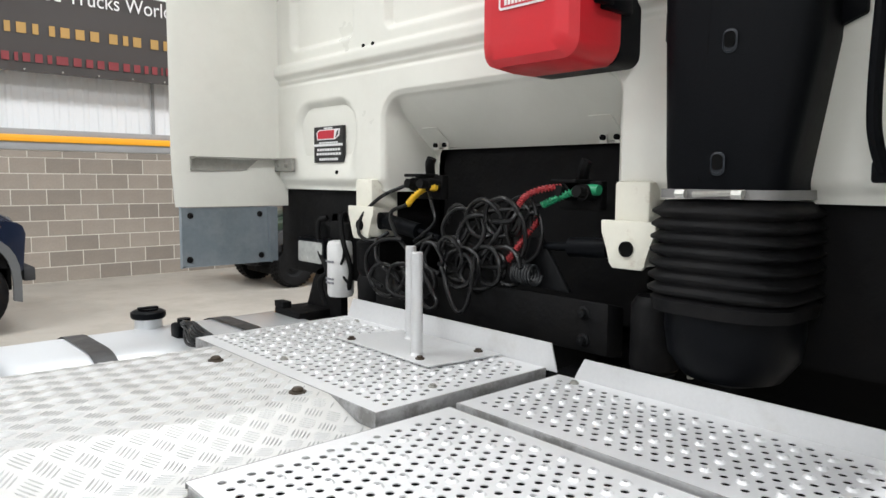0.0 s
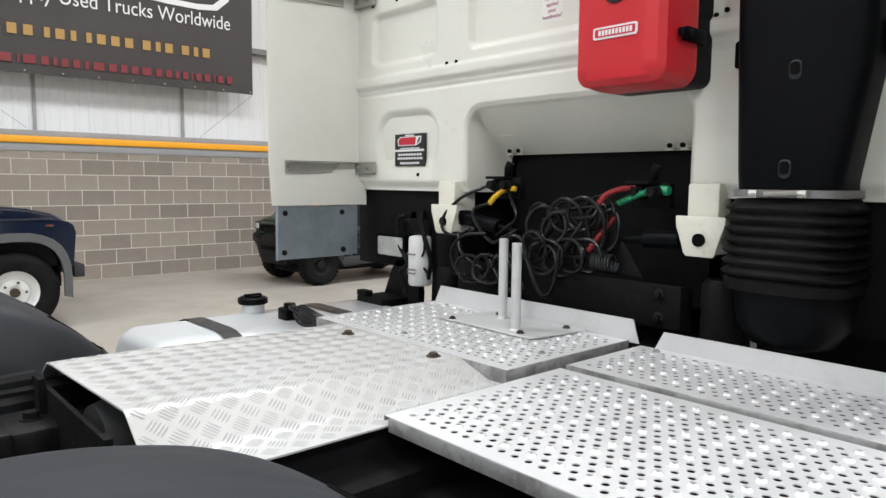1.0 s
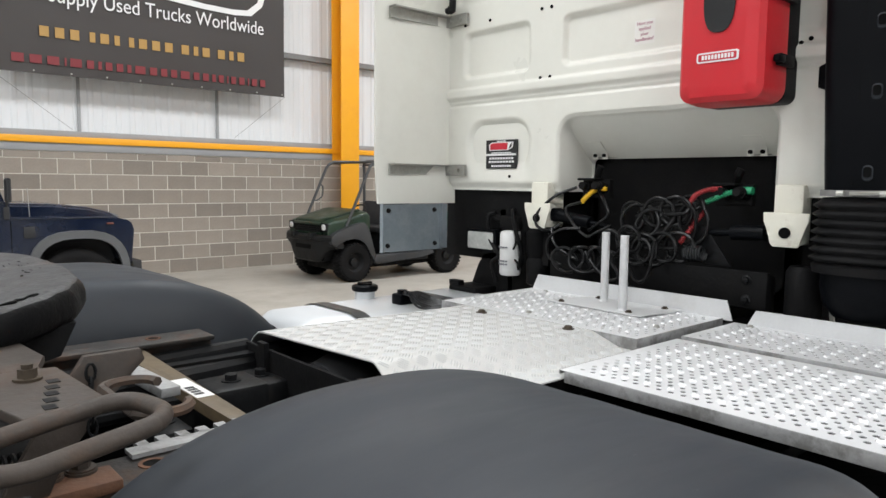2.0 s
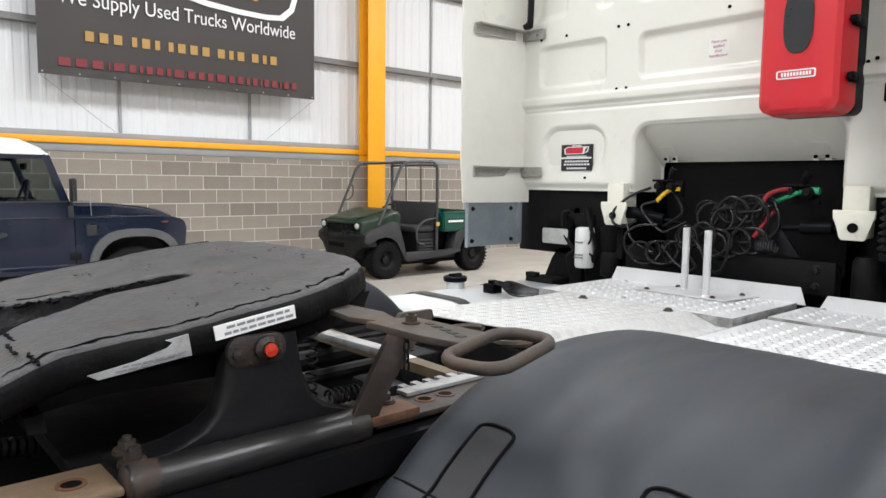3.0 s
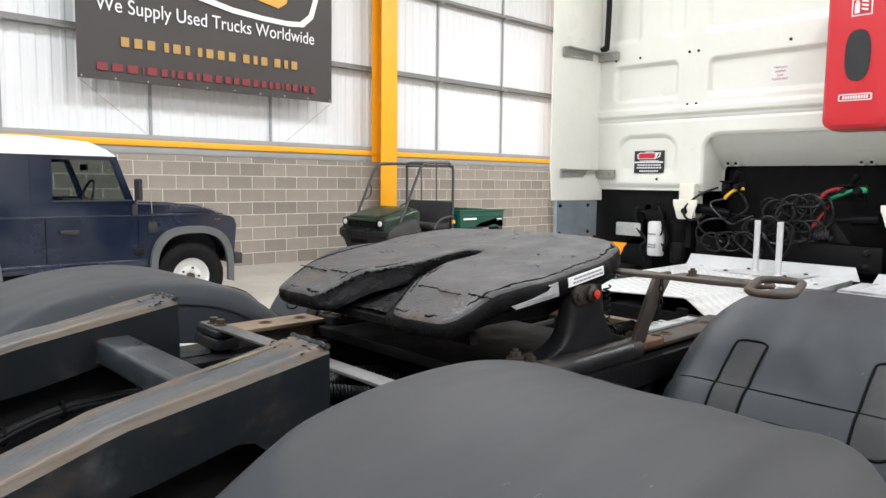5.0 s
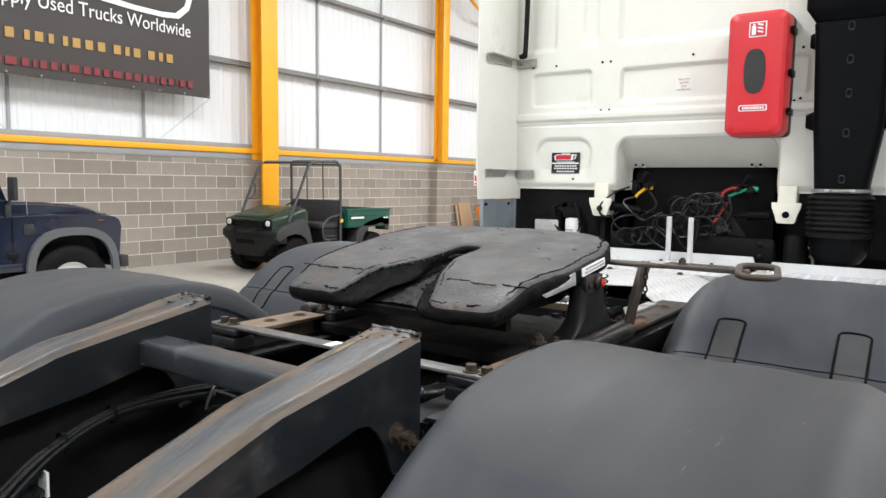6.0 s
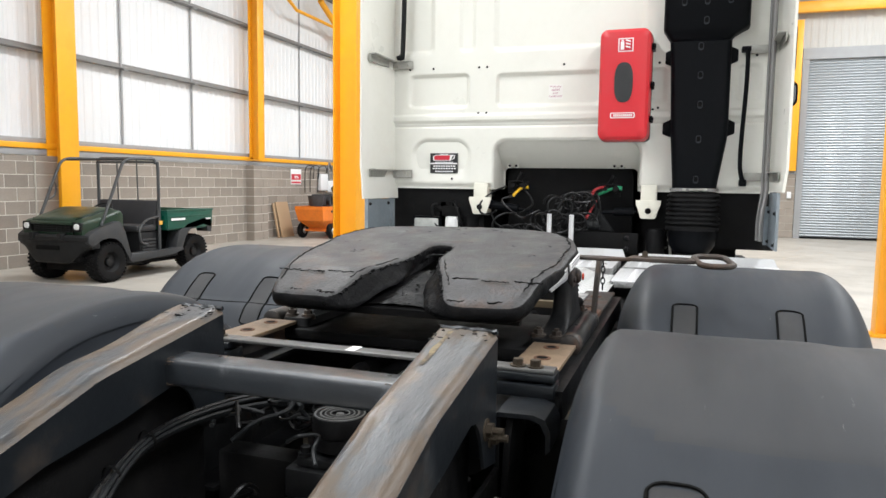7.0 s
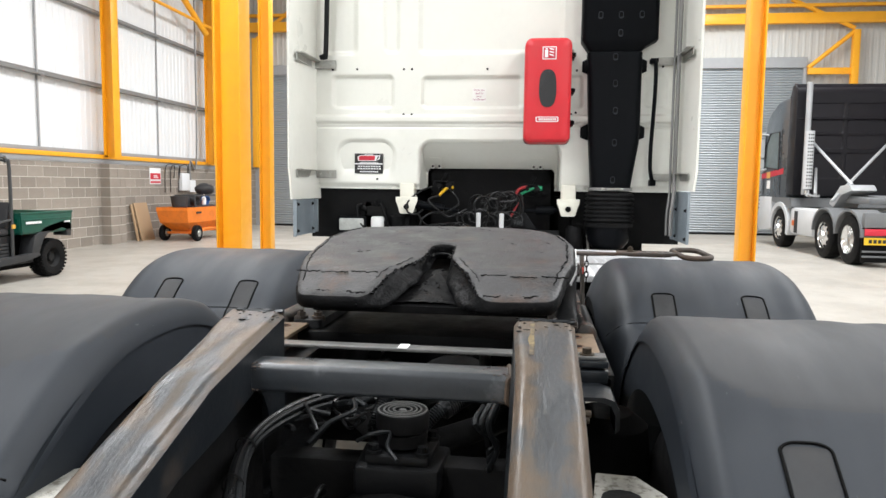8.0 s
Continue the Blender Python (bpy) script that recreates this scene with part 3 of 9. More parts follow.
def press(y, z):
    """Depth of the pressed shapes in the cab's back panel, positive inwards."""
    d = 0.0
    for y0, y1, z0, z1, dep, r, w in (
        (2.115, 2.53, 2.035, 2.245, 0.024, 0.03, 0.026), (1.25, 1.915, 2.035, 2.235, 0.024, 0.03, 0.026),
        (2.37, 2.60, 2.40, 3.3, 0.022, 0.03, 0.04), (2.08, 2.17, 2.40, 3.3, 0.018, 0.03, 0.03), (1.0, 1.93, 2.395, 3.3, 0.022, 0.03, 0.04),
        (0.86, 0.97, 2.035, 2.235, 0.012, 0.025, 0.03), (0.33, 0.46, 2.035, 2.235, 0.012, 0.025, 0.03),
    ):
        d += dep * smoothstep(w / 2, -w / 2, sd_rrect(y, z, y0, y1, z0, z1, r))
    # step lines across the panel
    d -= 0.016 * smoothstep(1.925, 1.945, z) * smoothstep(1.992, 1.972, z)
    d += 0.007 * smoothstep(1.896, 1.903, z) * smoothstep(1.915, 1.909, z)
    # hollow behind the sticker, deeper at its top
    s = sd_rrect(y, z, 2.10, 2.50, 1.47, 1.815, 0.10)
    d += 0.045 * smoothstep(0.02, -0.05, s) * smoothstep(1.50, 1.76, z)
    # lower lip
    d += 0.02 * smoothstep(1.535, 1.495, z)
    # the arch over the engine: a crisp rim, then a straight slope inwards
    s = sd_rrect(y, z, 0.995, 1.93, 1.2, 1.812, 0.085)
    inner = 0.012 + 1.12 * max(0.0, min(0.19, 1.806 - z))
    d += inner * smoothstep(0.002, -0.010, s) + 0.010 * smoothstep(0.016, 0.0, s)
    return d


def open_under(y, z):
    return (sd_rrect(y, z, 1.02, 1.905, 1.2, 1.635, 0.03) < 0) or (z < 1.47 and 1.0 < y < 1.925)


bm = B()
ys = sorted({round(v, 4) for v in steps(0.232, 0.90, 80) + steps(0.90, 1.04, 56) + steps(1.04, 1.88, 84) + steps(1.88, 2.02, 56) + steps(2.02, 2.669, 90)})
zs = steps(1.488, 1.70, 36) + steps(1.70, 1.84, 56)[1:] + steps(1.84, 2.44, 120)[1:] + steps(2.44, 3.24, 80)[1:]
grid_mesh(bm, ys, zs, lambda y, z: (XC + press(y, z), y, z), open_under)
panel = part("cab_back_panel", bm, M["cab"], truck, "pressed cream-white cab back panel", sharp=60)
bm = B()
prism(bm, ((XC + 0.02, 1.52), (XC + 0.06, 1.49), (XC + 0.14, 1.495), (XC + 0.14, 1.90), (XC + 0.02, 1.86)), "y", 1.985, 2.66)
part("panel_return", bm, M["cab"], truck)
bm = B()
prism(bm, ((XC + 0.02, 1.52), (XC + 0.06, 1.49), (XC + 0.14, 1.495), (XC + 0.14, 1.90), (XC + 0.02, 1.86)), "y", 0.24, 0.96)
part("panel_return", bm, M["cab"], truck)
# cab shell
bm = B()
rings = []
for x, w, zt, zb in ((XC + 0.03, 1.215, 3.2, 1.9), (XC + 0.10, 1.24, 3.3, 1.9), (2.6, 1.25, 3.4, 1.5), (3.35, 1.24, 3.1, 1.05), (3.55, 1.15, 2.0, 1.05)):
    rings.append([(x, CY + u, v) for u, v in rrect(0, (zt + zb) / 2, w, (zt - zb) / 2, 0.12)])
loft(bm, rings)
part("cab_shell", bm, M["cab"], truck, "cream-white sleeper cab shell")
# Solid block coloured black for the shaded space under the cab.
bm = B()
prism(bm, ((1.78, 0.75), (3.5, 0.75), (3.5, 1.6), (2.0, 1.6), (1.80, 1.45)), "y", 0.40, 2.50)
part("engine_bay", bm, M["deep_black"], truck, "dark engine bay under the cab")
# Added black panels close off the view behind the deflectors.
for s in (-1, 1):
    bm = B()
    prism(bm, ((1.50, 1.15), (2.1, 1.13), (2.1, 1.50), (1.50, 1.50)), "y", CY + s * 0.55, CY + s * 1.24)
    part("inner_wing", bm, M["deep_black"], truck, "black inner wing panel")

# little fixing holes
for y, z in ((2.04, 2.288), (1.985, 2.288), (2.04, 1.99), (1.985, 1.99), (2.36, 2.29), (1.48, 2.285), (2.22, 1.555), (2.53, 2.29), (0.90, 2.27), (0.90, 2.0), (0.93, 1.99), (0.36, 2.29)):
    bm = B()
    cyl(bm, (XC - 0.004 + press(y, z), y, z), (XC + 0.004 + press(y, z), y, z), 0.0075, seg=10)
    part("fixing_hole", bm, M["groove"], panel)

# sticker in the hollow and the handbrake notice
def flat_x(bm, x, y0, y1, z0, z1, t=0.0015):
    box(bm, x - t, x, y0, y1, z0, z1)


sx = XC + 0.008
bm = B()
box(bm, sx - 0.002, sx + 0.03, 2.183, 2.379, 1.592, 1.727)
sticker = part("dealer_sticker", bm, M["ink"], panel, "black dealer sticker with a red and white emblem")
bm = B()
prism(bm, ((2.355, 1.677), (2.235, 1.677), (2.205, 1.690), (2.20, 1.716), (2.34, 1.716), (2.36, 1.705)), "x", sx - 0.0035, sx - 0.002)
part("emblem", bm, M["ink_white"], sticker)
bm = B()
prism(bm, ((2.348, 1.681), (2.24, 1.681), (2.235, 1.712), (2.335, 1.712), (2.35, 1.704)), "x", sx - 0.005, sx - 0.0036)
part("emblem_field", bm, M["ink_red"], sticker)
bm = B()
prism(bm, ((2.228, 1.683), (2.212, 1.694), (2.207, 1.712), (2.218, 1.705)), "x", sx - 0.005, sx - 0.0036)
part("emblem_slash", bm, M["ink"], sticker)
bm = B()
flat_x(bm, sx - 0.002, 2.183, 2.379, 1.653, 1.662)
for k in range(8):
    flat_x(bm, sx - 0.0035, 2.20 + 0.021 * k, 2.21 + 0.021 * k, 1.6545, 1.6605)
part("flag_strip", bm, M["ink_white"], sticker)
bm = B()
for z, a, b in ((1.640, 2.20, 2.36), (1.624, 2.195, 2.365), (1.604, 2.215, 2.345), (1.722, 2.25, 2.31), (1.668, 2.215, 2.345)):
    n = 9
    for k in range(n):
        w = (b - a) / n
        flat_x(bm, sx - 0.002, a + k * w, a + k * w + w * 0.72, z - 0.0045, z + 0.0045 if z < 1.66 else z + 0.001)
part("unreadable_lines", bm, M["ink_white"], sticker)["kind"] = "stuff"
bm = B()
NX = XC + press(1.5335, 2.12) - 0.0004
flat_x(bm, NX, 1.488, 1.579, 2.072, 2.165, 0.0003)
notice = part("handbrake_notice", bm, M["notice_paper"], panel, "small white notice asking about the handbrake")


def text_on(name, s, size, m, mat, parent, align="CENTER", label="", depth=0.0006, width=None):
    cu = bpy.data.curves.new(name, "FONT")
    cu.body, cu.size, cu.align_x, cu.extrude = s, size, align, depth
    tmp = bpy.data.objects.new(name, cu)
    scene.collection.objects.link(tmp)
    me = bpy.data.meshes.new_from_object(tmp.evaluated_get(bpy.context.evaluated_depsgraph_get()))
    bpy.data.objects.remove(tmp)
    bpy.data.curves.remove(cu)
    if width:
        xs = [v.co.x for v in me.vertices]
        k = width / (max(xs) - min(xs))
        me.transform(Matrix.Diagonal((k, 1, 1, 1)))
    me.transform(m)
    me.materials.clear()
    me.materials.append(mat)
    ob = new(name, me)
    if parent is not None:
        ob.parent = parent
        p = parent
        mat_w = p.matrix_basis.copy() if p.parent is None else p.parent.matrix_basis @ p.matrix_parent_inverse @ p.matrix_basis
        ob.matrix_parent_inverse = mat_w.inverted()
    if label:
        ob["label"] = label
    return ob


# text that faces backwards (-x): its x axis runs along -y
FACE_BACK = Matrix(((0, 0, -1, 0), (-1, 0, 0, 0), (0, 1, 0, 0), (0, 0, 0, 1)))
for k, s in enumerate(("Have you", "applied", "your", "handbrake?")):
    text_on("notice_text", s, 0.0185, Matrix.Translation((NX - 0.0008, 1.5335, 2.146 - 0.0205 * k)) @ FACE_BACK, M["ink_pink"], notice)

# cab mounting legs
for c in (2.009, 0.932):
    y0, y1 = c - 0.044, c + 0.044
    bm = B()
    box(bm, XC - 0.026, XC + 0.09, y0 - 0.004, y1 + 0.004, 1.330, 1.53, 0.008)
    prism(bm, ((c - 0.075, 1.437), (c + 0.075, 1.437), (c + 0.073, 1.405), (c + 0.056, 1.374), (c + 0.050, 1.335), (c + 0.040, 1.323), (c - 0.040, 1.323), (c - 0.050, 1.335), (c - 0.056, 1.374), (c - 0.073, 1.405)), "x", XC - 0.040, XC - 0.0275, 0.003)
    leg = part("cab_leg", bm, M["bracket_cream"], truck, "cream cab mounting bracket with a hole")
    bm = B()
    cyl(bm, (XC - 0.0465, c, 1.371), (XC - 0.03, c, 1.371), 0.0185, seg=20)
    part("hole", bm, M["groove"], leg)

# flap with hinges across the arch, black cover behind it
bm = B()
for y in (1.84, 1.14):
    bm = B()
    prism(bm, ((1.590, 1.706), (1.593, 1.709), (1.646, 1.664), (1.642, 1.661)), "y", y - 0.036, y + 0.038)
    for u0, u1 in ((-0.036, -0.012), (0.014, 0.038)):
        prism(bm, ((1.642, 1.664), (1.646, 1.664), (1.650, 1.634), (1.645, 1.634)), "y", y + u0, y + u1)
    tab = part("hinge_tab", bm, M["cab"], truck, "cream hinge tab folded down over the cover")
    for q in (-0.022, 0.024):
        bm = B()
        cyl(bm, (1.634, y + q, 1.650), (1.646, y + q, 1.650), 0.008, seg=10)
        part("hinge_pin", bm, M["groove"], tab)
bm = B()
tube(bm, ((1.672, 1.885, 1.646), (1.672, 1.60, 1.648), (1.672, 1.30, 1.648), (1.672, 1.095, 1.646)), 0.008, 8)
part("hinge_rod", bm, M["deep_black"], truck, "dark hinge rod across the arch")
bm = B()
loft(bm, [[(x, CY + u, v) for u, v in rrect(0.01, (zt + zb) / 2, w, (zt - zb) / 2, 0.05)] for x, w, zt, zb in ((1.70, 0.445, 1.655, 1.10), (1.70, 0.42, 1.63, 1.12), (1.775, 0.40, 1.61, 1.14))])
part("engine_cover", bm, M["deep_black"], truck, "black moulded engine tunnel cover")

# side deflectors
def deflector(s):
    yc = CY + s * 1.225
    prof = [(XC + 0.03, yc - s * 0.015), (XC - 0.06, yc + s * 0.0), (1.25, yc + s * 0.012), (1.03, yc + s * 0.02), (1.026, yc + s * 0.006), (1.05, yc - s * 0.004), (1.25, yc - s * 0.012), (XC - 0.05, yc - s * 0.026), (XC + 0.03, yc - s * 0.04)]
    bm = B()
    zs = (1.418, 1.45, 1.55, 1.62, 1.70, 1.95, 1.955, 2.6, 3.25) if s > 0 else (1.50, 1.55, 1.62, 1.70, 1.95, 1.955, 2.6, 3.25)
    rings = []
    for z in zs:
        sh = -0.012 * smoothstep(1.62, 1.50, z)
        cut = 0.012 * smoothstep(1.5, 1.36, z)
        rings.append([(x + (cut if x < 1.1 else 0), y + s * sh, z) for x, y in prof])
    loft(bm, rings)
    ob = part("side_deflector", bm, M["cab"], truck, "cream-white side air deflector")
    bm = B()
    box(bm, 1.045, 1.425, yc - s * 0.012, yc - s * 0.028, 1.185, zs[0] - 0.003, 0.004)
    prism(bm, ((1.405, 1.19), (1.44, 1.19), (1.44, 1.415), (1.405, 1.415)), "y", yc - s * 0.012, yc - s * 0.05)
    low = part("lower_panel", bm, M["grey_panel"], ob, "grey lower deflector extension")
    for x, z in ((1.08, 1.385), (1.37, 1.385), (1.075, 1.215), (1.375, 1.215)):
        bm = B()
        hexbolt(bm, (x, yc - s * 0.028, z), 0.008, 0.009, (0, -s, 0))
        part("bolt", bm, M["chassis"], ob)
    for z in (1.585, 2.32):
        bm = B()
        box(bm, 1.09, 1.45, yc - s * 0.018, yc - s * 0.024, z - 0.024, z + 0.024, 0.002)
        box(bm, 1.09, 1.45, yc - s * 0.018, yc - s * 0.062, z + 0.020, z + 0.026, 0.002)
        box(bm, XC - 0.022, XC - 0.006, yc - s * 0.02, yc - s * 0.17, z - 0.024, z + 0.024, 0.003)
        for q in (0.06, 0.13):
            hexbolt(bm, (XC - 0.022, yc - s * q, z), 0.009, 0.008, (-1, 0, 0))
        part("stay_bracket", bm, M["galv"], ob, "galvanised stay bracket")
    return ob


deflector(1)
deflector(-1)
# black gas stay on the far corner and tubes on the near corner
bm = B()
tube(bm, ((1.40, 2.60, 2.36), (1.40, 2.575, 2.37), (1.40, 2.56, 2.42), (1.39, 2.54, 3.1)), 0.017, 8)
part("corner_stay", bm, M["chassis"], truck, "dark tubular stay at the cab corner")
bm = B()
tube(bm, ((1.40, 0.424, 2.325), (1.40, 0.412, 2.28), (1.40, 0.412, 2.10), (1.40, 0.424, 1.80), (1.40, 0.425, 1.66), (1.40, 0.418, 1.60), (1.41, 0.405, 1.55)), 0.0125, 10)
box(bm, 1.40, 1.46, 0.395, 0.445, 2.305, 2.335, 0.006)
box(bm, 1.40, 1.46, 0.385, 0.425, 1.53, 1.57, 0.006)
part("grab_rod", bm, M["black_plastic"], truck, "black vertical rod beside the air intake")
bm = B()
for x, y, r in ((1.33, 0.285, 0.013), (1.39, 0.30, 0.008)):
    tube(bm, ((x, y, 3.0), (x, y, 1.7), (x - 0.01, y, 1.5), (x - 0.05, y + 0.02, 1.35), (x - 0.05, y + 0.02, 1.22)), r, 8)
part("deflector_tube", bm, M["girt"], truck, "pale vertical tubes inside the deflector")

# red extinguisher box
bm = B()
rings = []
for x, g in ((1.435, -0.012), (1.375, 0.0), (1.365, 0.0), (1.315, 0.0), (1.237, -0.006), (1.219, -0.022), (1.213, -0.05)):
    rings.append([(x, u, v) for u, v in rrect(1.087, 2.115, 0.148 + g, 0.325 + g, max(0.012, 0.045 + g * 0.5), 5)])
loft(bm, rings)
extbox = part("extinguisher_box", bm, M["red"], truck, "red plastic fire extinguisher box")
bm = B()
rings = []
for x, g in ((1.46, -0.004), (1.378, -0.004), (1.374, -0.012)):
    rings.append([(x, u, v) for u, v in rrect(1.087, 2.115, 0.151 + g, 0.326 + g, 0.03, 4)])
loft(bm, rings)
part("back_shell", bm, M["black_plastic"], extbox, "black back shell")
bm = B()
prism(bm, [(1.087 - 0.0 + 0.053 * math.copysign(abs(math.cos(a)) ** 0.75, math.cos(a)), 2.125 + 0.115 * math.copysign(abs(math.sin(a)) ** 0.75, math.sin(a))) for a in steps(0, 2 * math.pi, 32)[:-1]], "x", 1.2085, 1.22)
part("viewing_window", bm, M["smoked_window"], extbox, "dark oval viewing window")
bm = B()
prism(bm, rrect(1.087, 1.935, 0.07, 0.016, 0.006, 2), "x", 1.2095, 1.215)
part("name_plate", bm, M["ink_white"], extbox, "white maker's plate")
bm = B()
prism(bm, rrect(1.087, 1.935, 0.064, 0.011, 0.004, 2), "x", 1.2085, 1.2093)
part("name_field", bm, M["ink_red"], extbox)
bm = B()
for k in range(10):
    box(bm, 1.2075, 1.2083, 1.032 + 0.011 * k, 1.0395 + 0.011 * k, 1.928, 1.942)
part("name_bars", bm, M["ink_white"], extbox)
bm = B()
box(bm, 1.2115, 1.215, 1.038, 1.124, 2.30, 2.378, 0.001)
icon = part("pictogram", bm, M["ink_white"], extbox, "white extinguisher pictogram label")
bm = B()
box(bm, 1.2095, 1.2113, 1.044, 1.118, 2.306, 2.372)
part("pictogram_field", bm, M["ink_red"], extbox)
bm = B()
box(bm, 1.2075, 1.2093, 1.090, 1.110, 2.312, 2.358)
box(bm, 1.2075, 1.2093, 1.094, 1.106, 2.360, 2.368)
for k in range(3):
    prism(bm, ((1.055 + 0.0, 2.318 + 0.018 * k), (1.082, 2.326 + 0.018 * k), (1.082, 2.334 + 0.018 * k), (1.055, 2.327 + 0.018 * k)), "x", 1.2075, 1.2093)
part("pictogram_shape", bm, M["ink_white"], extbox)
for z in (2.34, 2.02 + 0.1, 1.92):
    bm = B()
    box(bm, 1.30, 1.40, 0.922, 0.942, z - 0.018, z + 0.018, 0.004)
    box(bm, 1.27, 1.32, 0.916, 0.936, z - 0.011, z + 0.011, 0.004)
    part("latch", bm, M["black_plastic"], extbox)
for z in (2.35, 2.14, 1.90):
    bm = B()
    for k in range(3):
        box(bm, 1.33, 1.385, 1.208, 1.221, z - 0.045 + 0.032 * k, z - 0.021 + 0.032 * k, 0.004)
    part("hinge", bm, M["black_plastic"], extbox)

# black air intake stack
def set_in(name, bm, mat, parent, label="", sharp=35):
    """A part of the intake, set toward the cab."""
    bmesh.ops.translate(bm, vec=(0.085, 0, 0), verts=bm.verts)
    return part(name, bm, mat, parent, label, sharp)


def stack_ring(z, cy, hw, x0, x1, r):
    return [(u, v, z) for u, v in rrect((x0 + x1) / 2, cy, (x1 - x0) / 2, hw, r, 4)]


bm = B()
rings = [stack_ring(z, cy, hw, x0, 1.445, r) for z, cy, hw, x0, r in (
    (1.515, 0.672, 0.124, 1.235, 0.05), (1.56, 0.670, 0.128, 1.232, 0.05), (1.80, 0.660, 0.156, 1.25, 0.045), (1.90, 0.660, 0.160, 1.255, 0.04),
    (2.30, 0.668, 0.168, 1.265, 0.035), (2.365, 0.670, 0.170, 1.265, 0.03), (2.372, 0.670, 0.163, 1.272, 0.03), (2.38, 0.670, 0.17, 1.265, 0.03),
    (2.40, 0.668, 0.185, 1.255, 0.03), (2.44, 0.645, 0.235, 1.24, 0.035), (3.20, 0.645, 0.235, 1.23, 0.035))]
loft(bm, rings)
intake = set_in("air_intake", bm, M["black_plastic"], truck, "black moulded air intake stack")
for y, z, x in ((0.665, 1.565, 1.232), (0.66, 1.80, 1.25), (0.66, 2.0, 1.257), (0.665, 2.17, 1.262), (0.668, 2.335, 1.265), (0.645, 2.475, 1.239), (0.645, 2.585, 1.239), (0.77, 2.585, 1.239), (0.52, 2.585, 1.239)):
    # Rim colour carries the lip's highlight, the black fill the hollow's shade.
    bm = B()
    rings = [[(xx, u, v) for u, v in rrect(y, z, 0.011 * k, 0.017 * k, 0.009 * k, 4)] for xx, k in ((x - 0.003, 1.35), (x - 0.005, 1.1), (x + 0.002, 0.95))]
    loft(bm, rings)
    set_in("dimple_rim", bm, M["mudguard"], intake)
    bm = B()
    prism(bm, rrect(y, z + 0.003, 0.0105, 0.0150, 0.008, 4), "x", x - 0.0054, x)
    set_in("dimple", bm, M["groove"], intake)
for s, z in ((1, 2.29), (-1, 2.29), (1, 1.87), (-1, 1.87)):
    y = 0.664 + s * 0.185
    bm = B()
    prism(bm, ((y - s * 0.03, z - 0.05), (y + s * 0.018, z - 0.03), (y + s * 0.018, z + 0.035), (y - s * 0.03, z + 0.06)), "x", 1.36, 1.44, 0.004)
    set_in("fixing_lug", bm, M["black_plastic"], intake)
bm = B()
tube(bm, ((1.2335, 0.706, 1.53), (1.2385, 0.706, 1.60), (1.251, 0.706, 1.80), (1.2565, 0.706, 1.90), (1.2665, 0.706, 2.30), (1.2665, 0.706, 2.36)), 0.0018, 5, smooth=False)
set_in("mould_seam", bm, M["groove"], intake)
# metal clamp and bellows
bm = B()
loft(bm, [stack_ring(z, 0.672, 0.137, 1.215, 1.45, 0.075) for z in (1.497, 1.515)])
clamp = set_in("clamp_band", bm, M["girt"], intake, "steel clamp band")
bm = B()
tube(bm, ((1.212, 0.60, 1.510), (1.205, 0.65, 1.507), (1.205, 0.70, 1.505)), 0.006, 6)
cyl(bm, (1.203, 0.715, 1.506), (1.203, 0.735, 1.506), 0.009, seg=6)
cyl(bm, (1.203, 0.60, 1.506), (1.203, 0.62, 1.506), 0.009, seg=6)
set_in("clamp_screw", bm, M["galv"], intake)
bm = B()
rings = [stack_ring(1.492, 0.672, 0.13, 1.22, 1.45, 0.075)]
z = 1.482
for k in range(7):
    rings.append(stack_ring(z, 0.672, 0.136 + 0.001 * k, 1.215, 1.465, 0.075))
    rings.append(stack_ring(z - 0.010, 0.672, 0.15 + 0.001 * k, 1.20, 1.48, 0.08))
    rings.append(stack_ring(z - 0.015, 0.672, 0.15 + 0.001 * k, 1.20, 1.48, 0.08))
    rings.append(stack_ring(z - 0.025, 0.672, 0.136 + 0.001 * k, 1.215, 1.465, 0.075))
    z -= 0.027
rings += [stack_ring(z - 0.005, 0.672, 0.152, 1.20, 1.48, 0.09), stack_ring(z - 0.03, 0.672, 0.15, 1.20, 1.48, 0.1)]
loft(bm, rings)
set_in("bellows", bm, M["rubber"], intake, "ribbed black rubber bellows", sharp=60)
bm = B()
lathe(bm, ((0.138, 1.28), (0.14, 1.22), (0.132, 1.17), (0.10, 1.125), (0.04, 1.105), (0.0, 1.10)), (1.345, 0.672, 0), "z", 28)
set_in("intake_bowl", bm, M["black_plastic"], intake, "round black intake bowl")

# driver's side mirrors seen past the cab
# Glass colour kept low to hold a dark reflection.
M["mirror_glass"] = material("mirror_glass", (0.16, 0.165, 0.17), 0.04, metal=1.0, vary=0.0, bump=0.0, rvary=0.0)
for z0, z1, cy in ((2.41, 2.81, 0.060), (2.16, 2.36, 0.035)):
    bm = B()
    loft(bm, [[(x, u, v) for u, v in rrect(cy, (z0 + z1) / 2, 0.105 + g, (z1 - z0) / 2 + g, 0.05, 4)] for x, g in ((3.12, 0.0), (3.2, 0.0), (3.27, -0.03))])
    mir = part("door_mirror", bm, M["black_plastic"], truck, "black door mirror")
    bm = B()
    prism(bm, rrect(cy, (z0 + z1) / 2, 0.090, (z1 - z0) / 2 - 0.018, 0.04, 4), "x", 3.112, 3.119)
    part("mirror_glass", bm, M["mirror_glass"], mir)
    bm = B()
    tube(bm, ((3.2, 0.13, z0 + 0.1), (3.2, 0.24, z0 + 0.1)), 0.02, 8, smooth=False)
    part("mirror_arm", bm, M["black_plastic"], mir)

